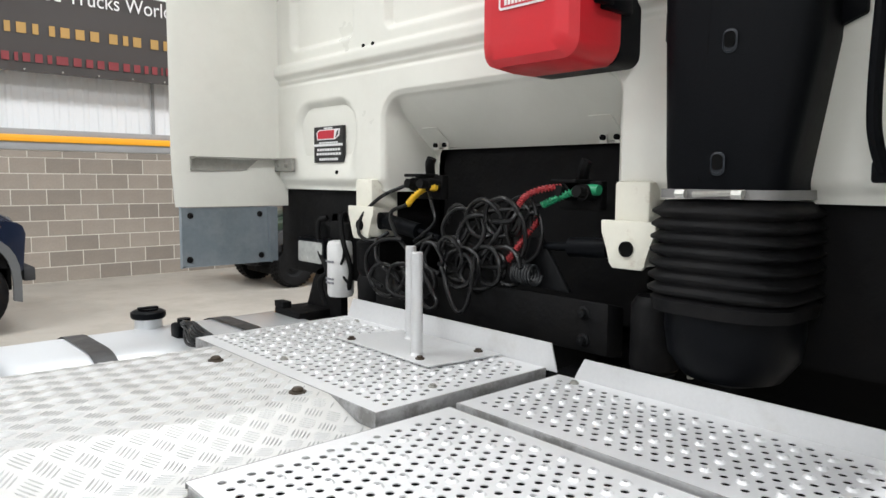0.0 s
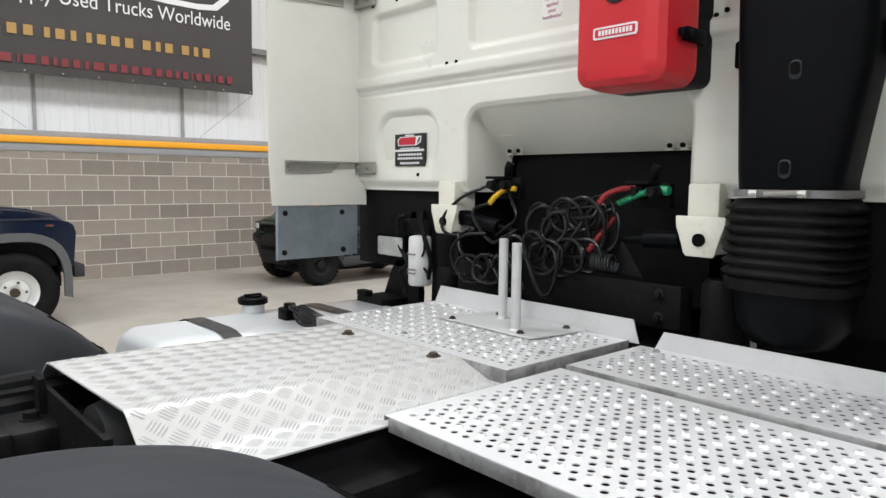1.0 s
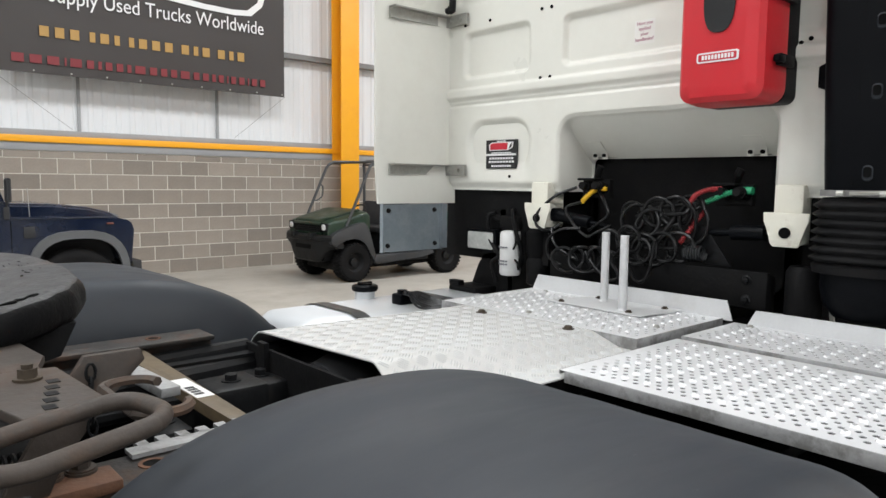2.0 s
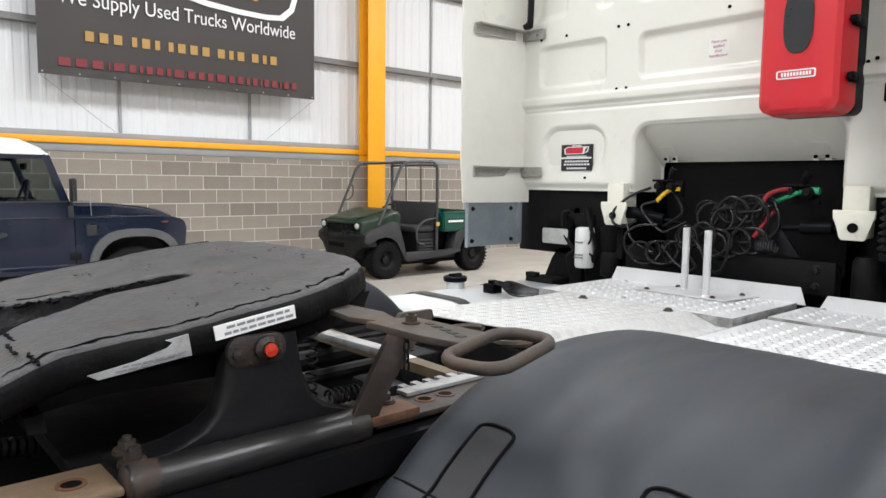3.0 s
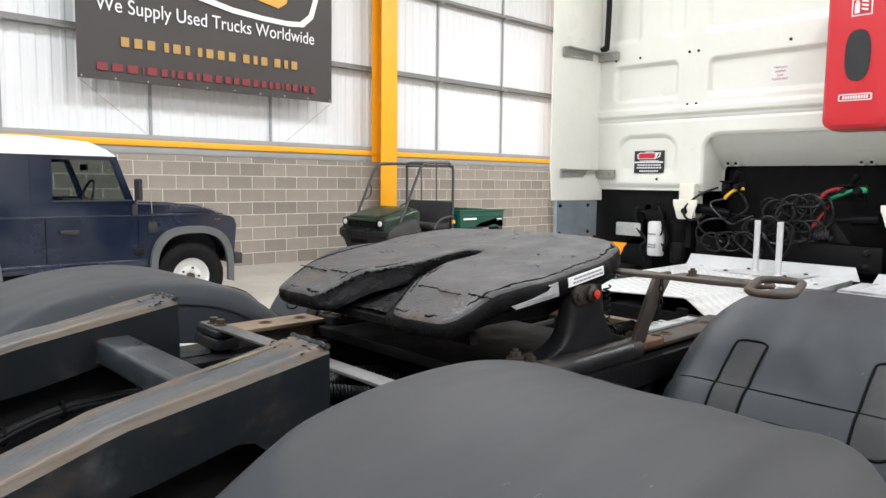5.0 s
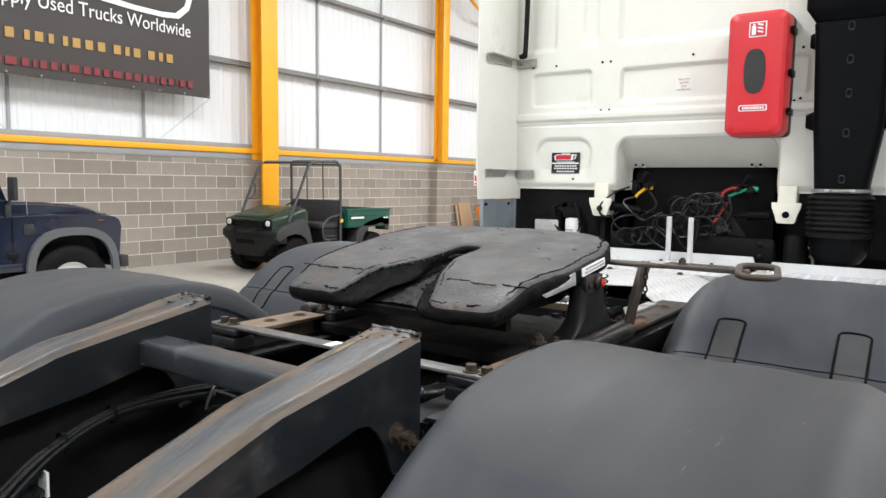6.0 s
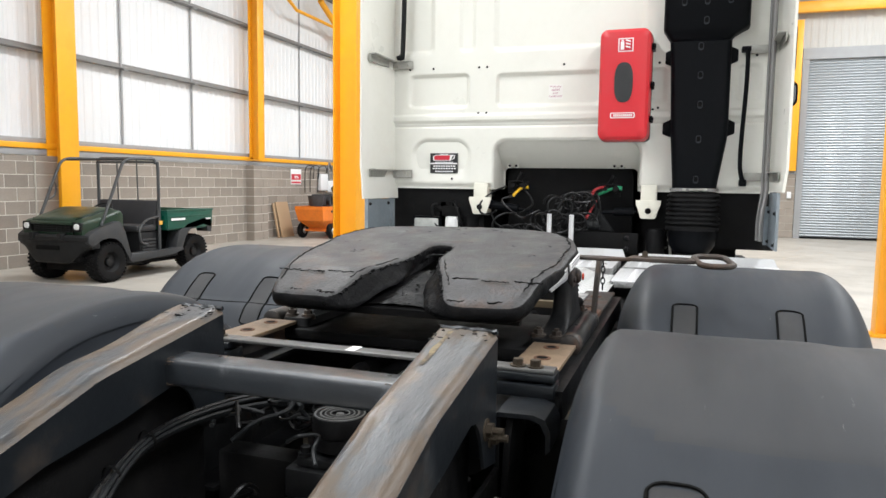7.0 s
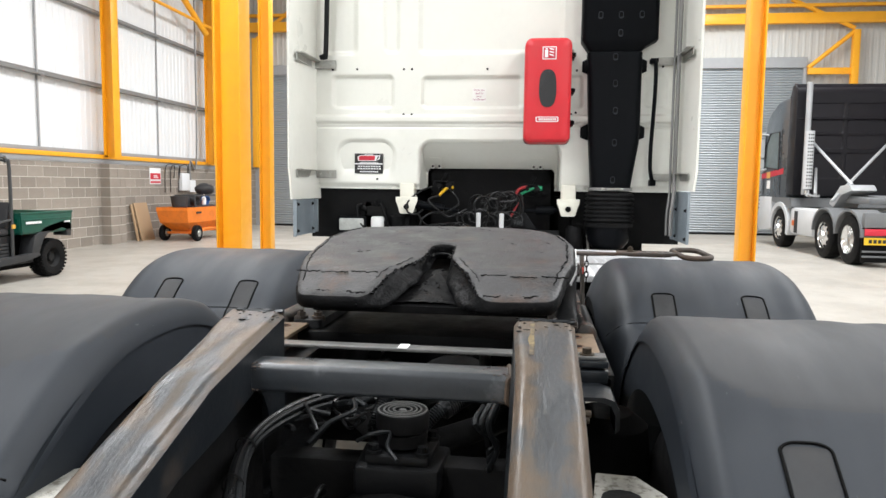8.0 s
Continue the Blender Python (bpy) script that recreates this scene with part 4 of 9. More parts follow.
# ---- catwalk plates ----
PX, PY = 0.02475, 0.0305      # column step, hole step


def perforated(x0, x1, y0, y1, z, name, label, zt=0.002, mx=0.02, my=0.012):
    """Sheet with columns of holes; every other hole of every other column sits in a raised dimple."""
    bm = B()
    nx, ny = int((x1 - x0 - 2 * mx) / PX), int((y1 - y0 - 2 * my) / PY)
    ox, oy = x0 + (x1 - x0 - nx * PX) / 2, y0 + (y1 - y0 - ny * PY) / 2
    cache = {}

    def vert(x, y, zz):
        k = (round(x * 20000), round(y * 20000), round(zz * 20000))
        if k not in cache:
            cache[k] = bm.verts.new((x, y, zz))
        return cache[k]
    ring = [(math.cos(radians(45 * i)), math.sin(radians(45 * i))) for i in range(8)]
    sq = [(1, 0), (1, 1), (0, 1), (-1, 1), (-1, 0), (-1, -1), (0, -1), (1, -1)]
    hx, hy = PX / 2, PY / 2

    def band(A, C):
        for k in range(8):
            q = (k + 1) % 8
            bm.faces.new((A[k], A[q], C[q], C[k]))

    def ringv(cx, cy, r, zz):
        return [bm.verts.new((cx + r * a, cy + r * b, zz)) for a, b in ring]
    for i in range(nx):
        odd = i % 2
        for j in range(ny - odd):
            cx, cy = ox + (i + .5) * PX, oy + (j + .5 + 0.5 * odd) * PY
            outer = [vert(cx + a * hx, cy + b * hy, z) for a, b in sq]
            if odd and j % 2:
                foot, shoulder = ringv(cx, cy, 0.0112, z), ringv(cx, cy, 0.0080, z + 0.0042)
                mid = ringv(cx, cy, 0.0056, z + 0.0050)
                band(outer, foot)
                band(foot, shoulder)
                band(shoulder, mid)
                band(mid, ringv(cx, cy, 0.0052, z + 0.0016))
            else:
                mid = ringv(cx, cy, 0.0076, z)
                band(outer, mid)
                band(mid, ringv(cx, cy, 0.0075, z - zt))
        if odd:
            xa, xm, xb = ox + i * PX, ox + (i + .5) * PX, ox + (i + 1) * PX
            for ya, yb in ((oy, oy + hy), (oy + ny * PY, oy + ny * PY - hy)):
                bm.faces.new([vert(*p, z) for p in ((xa, ya), (xb, ya), (xb, yb), (xm, yb), (xa, yb))])
    X0, X1, Y0, Y1 = ox, ox + nx * PX, oy, oy + ny * PY
    for q, w, c, d in ((x0, X0, y0, y1), (X1, x1, y0, y1), (X0, X1, y0, Y0), (X0, X1, Y1, y1)):
        box(bm, q, w, c, d, z - zt, z)
    bmesh.ops.remove_doubles(bm, verts=bm.verts, dist=0.0001)
    bmesh.ops.recalc_face_normals(bm, faces=bm.faces)
    ob = part(name, bm, M["alu"], truck, label, sharp=40)
    # Added black sheet supplies the shade seen through the holes.
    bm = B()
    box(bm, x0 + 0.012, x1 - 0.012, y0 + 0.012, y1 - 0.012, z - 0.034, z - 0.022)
    part("bearer_sheet", bm, M["groove"], ob, "added black sheet that darkens the holes")
    return ob


ZP = 1.072
p1 = perforated(0.795, 1.305, 1.075, 1.925, ZP + 0.006, "catwalk_plate", "perforated aluminium catwalk plate with raised dimples")
p2 = perforated(0.975, 1.305, 0.20, 1.03, ZP - 0.002, "catwalk_plate", "perforated aluminium catwalk plate by the kick board")
p3 = perforated(0.405, 0.958, 0.20, 1.04, ZP - 0.010, "catwalk_plate", "perforated aluminium catwalk plate above the chassis")


def folded(p, x0, x1, y0, y1, z, drop, sides):
    """Turned-down edges of a sheet."""
    bm = B()
    t = 0.004
    if "w" in sides:
        box(bm, x0 - t, x0, y0 - t, y1 + t, z - drop, z, 0.0015)
    if "e" in sides:
        box(bm, x1, x1 + t, y0 - t, y1 + t, z - drop, z, 0.0015)
    if "s" in sides:
        box(bm, x0, x1, y0 - t, y0, z - drop, z, 0.0015)
    if "n" in sides:
        box(bm, x0, x1, y1, y1 + t, z - drop, z, 0.0015)
    # Grime, plus a base greyed for the shade on turned-down edges.
    part("folded_edge", bm, M["alu_edge"], p, "turned-down aluminium edge")


folded(p1, 0.795, 1.305, 1.075, 1.925, ZP + 0.006, 0.042, "wsn")
folded(p2, 0.975, 1.305, 0.20, 1.03, ZP - 0.002, 0.03, "wsn")
folded(p3, 0.405, 0.958, 0.20, 1.04, ZP - 0.010, 0.012, "sne")
folded(p3, 0.405, 0.958, 0.20, 1.02, ZP - 0.010, 0.030, "w")


def kick(p, x, y0, y1, z, h=0.066, cut=0.025):
    bm = B()
    prism(bm, ((y0, z), (y1, z), (y1 - 0.004, z + 0.012), (y1 - cut, z + h), (y0 + cut, z + h), (y0 + 0.004, z + 0.012)), "x", x, x + 0.004)
    for v in bm.verts:
        v.co.x += (v.co.z - z) * 0.12
    part("kick_plate", bm, M["alu_matt"], p, "upright aluminium kick plate")


kick(p1, 1.306, 1.040, 1.925, ZP)
kick(p2, 1.306, 0.20, 0.990, ZP - 0.010, 0.056)
for x, y, p, zz in ((1.27, 0.96, p2, -0.002), (0.99, 0.30, p2, -0.002), (0.86, 1.55, p1, 0.006), (1.27, 1.82, p1, 0.006), (0.99, 1.13, p1, 0.006)):
    bm = B()
    hexbolt(bm, (x, y, ZP + zz), 0.007, 0.004)
    part("plate_bolt", bm, M["galv"], p)

# hose post plate
bm = B()
prism(bm, ((1.075, 1.245), (1.30, 1.215), (1.30, 1.60), (1.085, 1.665)), "z", ZP + 0.0095, ZP + 0.0135, 0.001)
post = part("post_plate", bm, M["alu_matt"], truck, "flat aluminium plate with two upright hose posts")
for x, y, zt in ((1.13, 1.352, 1.348), (1.235, 1.505, 1.346)):
    bm = B()
    rr = 0.0148
    lathe(bm, ((rr + 0.004, ZP + 0.0135), (rr, ZP + 0.019), (rr, zt - 0.002), (rr - 0.002, zt), (rr - 0.006, zt), (rr - 0.006, zt - 0.03)), (x, y, 0), "z", 20)
    part("post", bm, M["alu_matt"], post, "bare aluminium tube post")
for x, y in ((1.105, 1.31), (1.10, 1.60), (1.27, 1.27), (1.27, 1.555)):
    bm = B()
    hexbolt(bm, (x, y, ZP + 0.0135), 0.008, 0.005)
    part("bolt", bm, M["rust_bolt"], post)

# ---- checker plate cover ----
def tread_z(x):
    return 1.078 + 0.038 * smoothstep(0.78, -0.1, x)


def tread_tilt(x, y):
    """The free end of the cover sags away from the walkway side."""
    return -0.024 * smoothstep(0.78, -0.1, x) * max(0.0, min(1.2, (y - 1.24) / 0.55))


TREAD_LOW = 1.044
PROFILE = ((1.90, -0.09), (1.83, -0.02), (1.80, -0.003), (1.77, 0.0), (1.238, 0.0), (1.226, -0.0025), (1.216, -0.009), (1.142, -0.058), (1.132, -0.0645), (1.118, -0.067), (1.028, -0.067))


def tread_at(s, x):
    """Place and upward normal at arc length s across the cover."""
    for (ya, za), (yb, zb) in zip(PROFILE, PROFILE[1:]):
        l = math.hypot(yb - ya, zb - za)
        if s <= l or (yb, zb) == PROFILE[-1]:
            t = s / l
            n = Vector((0, -(zb - za), (yb - ya)))
            n = -n if n.z < 0 else n
            n.normalize()
            return Vector((x, ya + (yb - ya) * t, tread_z(x) + tread_tilt(x, ya + (yb - ya) * t) + (za + (zb - za) * t) * (tread_z(x) - TREAD_LOW) / 0.067)), n
        s -= l


ARC = sum(math.hypot(b[0] - a[0], b[1] - a[1]) for a, b in zip(PROFILE, PROFILE[1:]))
bm = B()
X0, X1 = -0.032, 0.79
top = [[(x, y, tread_z(x) + tread_tilt(x, y) + dz * (tread_z(x) - TREAD_LOW) / 0.067) for y, dz in PROFILE] for x in steps(X0, X1, 12)]
low = [[(x, y, tread_z(x) + tread_tilt(x, y) + dz * (tread_z(x) - TREAD_LOW) / 0.067 - 0.004) for y, dz in PROFILE] for x in steps(X0, X1, 12)]
R = [a + b[::-1] for a, b in zip(top, low)]
loft(bm, R)
cover = part("tread_plate_cover", bm, M["tread"], truck, "raised aluminium five-bar tread plate cover", sharp=25)
bm = B()
G = 0.0595
nu, nv = int((X1 - X0) / G) + 1, int(ARC / G) + 1
groups = [(X0 + 0.012 + i * G, 0.010 + j * G, 45) for i in range(nu + 1) for j in range(nv)]
groups += [(X0 + 0.012 + (i + 0.5) * G, 0.010 + (j + 0.5) * G, -45) for i in range(-1, nu + 1) for j in range(nv)]
for gx, gs, turn in groups:
    c, sn = math.cos(radians(turn)), math.sin(radians(turn))
    for k in range(5):
        off = (k - 2) * 0.0074
        ln = (0.0150, 0.0172, 0.0180, 0.0172, 0.0150)[k]
        ux, us = gx - sn * off, gs + c * off
        pts = []
        for a, b, hgt in ((-ln, 0, 0), (-ln * 0.4, -0.0021, 0), (ln * 0.4, -0.0021, 0), (ln, 0, 0), (ln * 0.4, 0.0021, 0), (-ln * 0.4, 0.0021, 0), (-ln * 0.6, 0, 0.0016), (ln * 0.6, 0, 0.0016)):
            x, s = ux + c * a - sn * b, us + sn * a + c * b
            if not (X0 + 0.003 < x < X1 - 0.003 and 0.004 < s < ARC - 0.004):
                break
            p, n = tread_at(s, x)
            pts.append(bm.verts.new(p + n * (hgt + 0.0002)))
        if len(pts) == 8:
            a, b, d, e, f, g, t0, t1 = pts
            for q in ((a, b, t0), (b, d, t1, t0), (d, e, t1), (e, f, t1), (f, g, t0, t1), (g, a, t0)):
                bm.faces.new(q)
        else:
            for v in pts:
                bm.verts.remove(v)
bmesh.ops.recalc_face_normals(bm, faces=bm.faces)
bars = part("tread_pattern", bm, M["tread_bar"], cover, "raised five-bar pattern", smooth=False)
bars["kind"] = "stuff"
for x, y in ((0.745, 1.285), (0.725, 1.645)):
    bm = B()
    lathe(bm, ((0.019, 0.0), (0.019, 0.003), (0.013, 0.004), (0.013, 0.008), (0.009, 0.012), (0.0, 0.013)), (x, y, tread_z(x) + tread_tilt(x, y)), "z", 16)
    part("dome_bolt", bm, M["rust_bolt"], cover)
bm = B()
prism(bm, ((1.86, 0.80), (1.86, 0.98), (1.80, 1.02), (1.2, 1.02), (1.09, 0.98), (0.95, 0.97), (0.95, 0.80)), "x", 0.1, 0.78)
part("gearbox_hump", bm, M["deep_black"], truck, "dark parts below the tread plate")

# ---- fuel tank ----
bm = B()
rings = []
for x, g in ((0.37, -0.06), (0.385, -0.02), (0.42, 0.0), (1.38, 0.0), (1.415, -0.02), (1.43, -0.06)):
    rings.append([(x, u, v) for u, v in rrect(2.41, 0.68, 0.33 + g, 0.315 + g, 0.215 + g, 8)])
loft(bm, rings)
tank = part("fuel_tank", bm, M["tank"], truck, "silver aluminium fuel tank", sharp=50)
for x in (0.63, 1.14):
    bm = B()
    outer = rrect(2.41, 0.68, 0.336, 0.321, 0.220, 8)
    loft(bm, [[(xx, u, v) for u, v in outer] for xx in (x - 0.034, x - 0.029, x + 0.029, x + 0.034)], cap=False)
    part("tank_strap", bm, M["strap"], tank, "black rubber-lined steel strap")
bm = B()
lathe(bm, ((0.048, 0.985), (0.046, 1.02), (0.047, 1.032)), (0.88, 2.56, 0), "z", 20)
part("filler_neck", bm, M["tank"], tank)
bm = B()
lathe(bm, ((0.056, 1.028), (0.06, 1.034), (0.06, 1.05), (0.05, 1.056), (0.034, 1.056), (0.034, 1.062), (0.0, 1.063)), (0.88, 2.56, 0), "z", 20)
box(bm, 0.845, 0.915, 2.548, 2.572, 1.056, 1.068, 0.004)
part("filler_cap", bm, M["black_plastic"], tank, "black fuel filler cap")
bm = B()
box(bm, 0.885, 0.955, 2.30, 2.37, 0.985, 1.04, 0.01)
cyl(bm, (0.92, 2.335, 1.04), (0.92, 2.335, 1.055), 0.022, seg=12)
sender = part("fuel_sender", bm, M["black_plastic"], tank, "black fuel sender cap")
rnd = random.Random(5)
for k in range(8):
    h = [rnd.uniform(-1, 1) for _ in range(8)]
    q = k / 7.0
    bm = B()
    tube(bm, ((0.91, 2.32, 1.040), (0.900 + 0.012 * h[0], 2.27, 1.050 + 0.008 * h[1]), (0.885 + 0.03 * (q - 0.5), 2.20 + 0.01 * h[2], 1.030 + 0.034 * q), (0.868 + 0.04 * (q - 0.5), 2.12 + 0.01 * h[3], 1.014 + 0.046 * q),
              (0.880 + 0.03 * (q - 0.5), 2.05 + 0.012 * h[4], 1.018 + 0.030 * q), (0.898 + 0.008 * h[5], 2.005 + 0.012 * h[6], 1.028 + 0.008 * h[7]), (0.93, 2.03 + 0.02 * q, 1.020 + 0.01 * q)), 0.0050, 6)
    part("sender_cable", bm, M["cable"], tank, "loop of black cable on the tank")
# ---- chassis and fifth wheel ----
for s in (-1, 1):
    ya, yb = CY + s * 0.315, CY + s * 0.405
    bm = B()
    prism(bm, ((ya, 1.037), (yb, 1.037), (yb, 0.76), (ya, 0.76), (ya, 0.77), (yb - 0.01 * s, 0.77), (yb - 0.01 * s, 1.027), (ya, 1.027)), "x", -1.68, 3.2)
    part("chassis_rail", bm, M["chassis"], truck, "black chassis side rail")
    bm = B()
    prism(bm, ((yb, 0.93), (yb, 0.70), (ya, 0.70), (ya, 0.71), (yb - 0.01 * s, 0.71), (yb - 0.01 * s, 0.93)), "x", -3.1, -1.68)
    part("chassis_tail", bm, M["deep_black"], truck, "black chassis tail section")
    # mounting angle with round holes, tube and outer bar beside it
    bm = B()
    a, b = sorted((CY + s * 0.372, CY + s * 0.488))
    box(bm, -0.76, -0.15, a, b, 1.078, 1.090, 0.003)
    box(bm, -1.50, -0.15, *sorted((CY + s * 0.405 - 0.006, CY + s * 0.405 + 0.006)), 0.99, 1.078, 0.003)
    ang = part("mounting_angle", bm, M["rust_dark"], truck, "rusty mounting angle with round holes")
    bm = B()
    box(bm, -1.500, -1.192, a, b, 1.083, 1.095, 0.003)
    part("angle_end", bm, M["tan"], ang, "bare tan steel end of the angle")
    bm = B()
    tube(bm, ((-1.185, CY + s * 0.468, 1.088), (-0.775, CY + s * 0.468, 1.088)), 0.031, 16, smooth=False)
    side_tube = part("side_tube", bm, M["tube_worn"], truck, "scuffed dark tube with rust welded along the frame")
    for x, d in ((-1.185, 1), (-0.775, -1)):
        bm = B()
        lathe(bm, ((0.0, -0.006 * d), (0.022, -0.005 * d), (0.0295, -0.001 * d), (0.0318, 0.006 * d), (0.0322, 0.022 * d), (0.0312, 0.040 * d)), (x, CY + s * 0.468, 1.088), "x", 20)
        for v in bm.verts:
            v.co.x += 0.010 * noise.noise((v.co.y * 60, v.co.z * 60, x)) * (1 if abs(v.co.x - x) > 0.018 else 0.2)
        part("tube_end", bm, M["rust_dark"], side_tube, "rust-streaked end of the tube")
    bm = B()
    box(bm, -0.772, -0.66, *sorted((CY + s * 0.425, CY + s * 0.492)), 1.085, 1.104, 0.004)
    part("end_flange", bm, M["rust_edge"], side_tube, "rusty flange plate")
    bm = B()
    prism(bm, ((CY + s * 0.470, 1.066), (CY + s * 0.512, 1.066), (CY + s * 0.512, 1.000), (CY + s * 0.504, 1.000), (CY + s * 0.504, 1.056), (CY + s * 0.470, 1.056)), "x", -1.54, -0.12)
    part("outer_bar", bm, M["chassis"], truck, "dark angle bar outside the frame with rusty top")
    for x, zt in ((-1.368, 1.095), (-1.247, 1.095), (-0.600, 1.090), (-0.545, 1.090), (-0.30, 1.090)):
        bm = B()
        lathe(bm, ((0.021, zt + 0.0002), (0.021, zt + 0.002), (0.0145, zt + 0.002), (0.0145, zt + 0.0005)), (x, CY + s * 0.431, 0), "z", 16)
        part("hole_rim", bm, M["rust_edge"], ang)
        bm = B()
        cyl(bm, (x, CY + s * 0.431, zt - 0.008), (x, CY + s * 0.431, zt + 0.0012), 0.0145, seg=14)
        part("hole", bm, M["groove"], ang)

# cross strap with bolts
bm = B()
box(bm, -1.548, -1.500, CY - 0.492, CY + 0.492, 1.104, 1.112, 0.002)
strap = part("cross_strap", bm, M["strap_grey"], truck, "flat grey cross strap bolted at both ends")
bm = B()
box(bm, -1.548, -1.500, 1.452, 1.478, 1.1125, 1.1135)
part("strap_label", bm, M["white_label"], strap)
for x, y in ((-1.524, CY - 0.446), (-1.524, CY - 0.406), (-1.524, CY + 0.406), (-1.524, CY + 0.446)):
    bm = B()
    hexbolt(bm, (x, y, 1.112), 0.0125, 0.014)
    part("strap_bolt", bm, M["rust_bolt"], strap)
for s in (-1, 1):
    bm = B()
    ya, yb = sorted((CY + s * 0.36, CY + s * 0.496))
    box(bm, -1.556, -1.494, ya, yb, 1.086, 1.103, 0.003)
    box(bm, -1.560, -1.490, ya, yb, 1.050, 1.080, 0.003)
    part("strap_packer", bm, M["ramp_side"], truck, "dark packing plates under the strap end")

# fifth wheel
FW = Matrix.Translation((-0.965, CY - 0.012, 1.322)) @ Matrix.Rotation(radians(-8.5), 4, "Y")
OUT = [(-0.43, 0.345), (-0.412, 0.366), (-0.36, 0.380), (-0.15, 0.424), (0.08, 0.432), (0.20, 0.40), (0.285, 0.33), (0.325, 0.24), (0.338, 0.10)]
HALF = OUT + [(0.338, 0.0)]
THROAT = [(0.052, 0.0), (0.050, 0.026), (0.035, 0.034), (-0.05, 0.037), (-0.13, 0.040), (-0.19, 0.058), (-0.24, 0.078), (-0.34, 0.120), (-0.415, 0.150), (-0.43, 0.170)]
ring = [(x, y) for x, y in HALF] + [(x, -y) for x, y in OUT[::-1]] + [(x, -y) for x, y in THROAT[::-1]] + [(x, y) for x, y in THROAT[1:]]


def fw_drop(x):
    return -0.045 * smoothstep(-0.28, -0.46, x) ** 0.8


def spread(poly, n):
    """Points at even steps along a closed outline, with outward normals (the outline runs clockwise or not alike)."""
    P = [Vector(p) for p in poly]
    area = sum(p.x * q.y - q.x * p.y for p, q in zip(P, P[1:] + P[:1]))
    if area < 0:
        P.reverse()
    L = [(q - p).length for p, q in zip(P, P[1:] + P[:1])]
    tot, pts, k, acc = sum(L), [], 0, 0.0
    for i in range(n):
        s = tot * i / n
        while s > acc + L[k]:
            acc += L[k]
            k += 1
        pts.append(P[k].lerp(P[(k + 1) % len(P)], (s - acc) / L[k]))
    for _ in range(2):
        pts = [(pts[i - 1] + pts[i] * 2 + pts[(i + 1) % n]) / 4 for i in range(n)]
    nor = []
    for i in range(n):
        d = pts[(i + 2) % n] - pts[i - 2]
        nor.append(Vector((d.y, -d.x)).normalized())
    return pts, nor


def caked(x, y):
    """Unevenness of the caked grease on the plate."""
    return noise.noise((x * 9, y * 9, 0.5)) * 0.004 + noise.noise((x * 34, y * 34, 3.0)) * 0.0014


pts, nor = spread(ring, 230)
bm = B()
rows = []


def toe(p, m, z):
    """How far the sloping throat wall reaches inward at this depth below the plate's top."""
    if abs(p.y) > 0.2 or p.x > -0.10:
        return 0.0
    face = max(0.0, -m.y * (1 if p.y > 0 else -1))
    return face * 0.062 * smoothstep(-0.10, -0.30, p.x) * smoothstep(-0.012, -0.056, z)


for inset, z in ((0.026, 0.0), (0.013, -0.002), (0.006, -0.007), (0.001, -0.015), (0.0, -0.028), (0.001, -0.044), (0.006, -0.054), (0.018, -0.061)):
    rows.append([bm.verts.new((p.x - m.x * inset, p.y - m.y * (inset - toe(p, m, z)), z)) for p, m in zip(pts, nor)])
for A, C in zip(rows, rows[1:]):
    for i in range(len(A)):
        j = (i + 1) % len(A)
        bm.faces.new((A[i], A[j], C[j], C[i]))
bm.faces.new(rows[0])
bm.faces.new(rows[-1][::-1])
for cut in steps(-0.42, 0.32, 38):
    bmesh.ops.bisect_plane(bm, geom=list(bm.verts) + list(bm.edges) + list(bm.faces), plane_co=(cut + 0.0013, 0, 0), plane_no=(1, 0, 0))
for cut in steps(-0.41, 0.41, 40):
    bmesh.ops.bisect_plane(bm, geom=list(bm.verts) + list(bm.edges) + list(bm.faces), plane_co=(0, cut + 0.0007, 0), plane_no=(0, 1, 0))
bmesh.ops.recalc_face_normals(bm, faces=bm.faces)
for v in bm.verts:
    c = v.co
    n = caked(c.x, c.y)
    if c.z < -0.003:
        c.x += noise.noise((c.x * 30, c.y * 30, c.z * 30)) * 0.004
        c.y += noise.noise((c.x * 30 + 7, c.y * 30, c.z * 30)) * 0.004
    c.z += fw_drop(c.x) * (1.0 if c.z > -0.03 else 0.8) + n
bmesh.ops.transform(bm, matrix=FW, verts=bm.verts)
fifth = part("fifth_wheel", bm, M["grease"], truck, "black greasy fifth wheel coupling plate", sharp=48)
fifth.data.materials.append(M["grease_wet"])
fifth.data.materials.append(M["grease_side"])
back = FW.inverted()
# Wet grease in the throat; rim paint colour deepened for its side shade.
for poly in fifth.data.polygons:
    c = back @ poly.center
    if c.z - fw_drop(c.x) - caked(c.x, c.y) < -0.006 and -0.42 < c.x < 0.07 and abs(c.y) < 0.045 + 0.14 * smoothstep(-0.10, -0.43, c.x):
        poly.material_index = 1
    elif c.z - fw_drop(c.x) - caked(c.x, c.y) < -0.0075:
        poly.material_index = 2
# torn grease along the throat, cracks where the flat top meets the sloped rim
def outline(tab, x):
    for (xa, ya), (xb, yb) in zip(tab, tab[1:]):
        if min(xa, xb) <= x <= max(xa, xb) and xa != xb:
            return ya + (yb - ya) * (x - xa) / (xb - xa)
    return tab[-1][1]


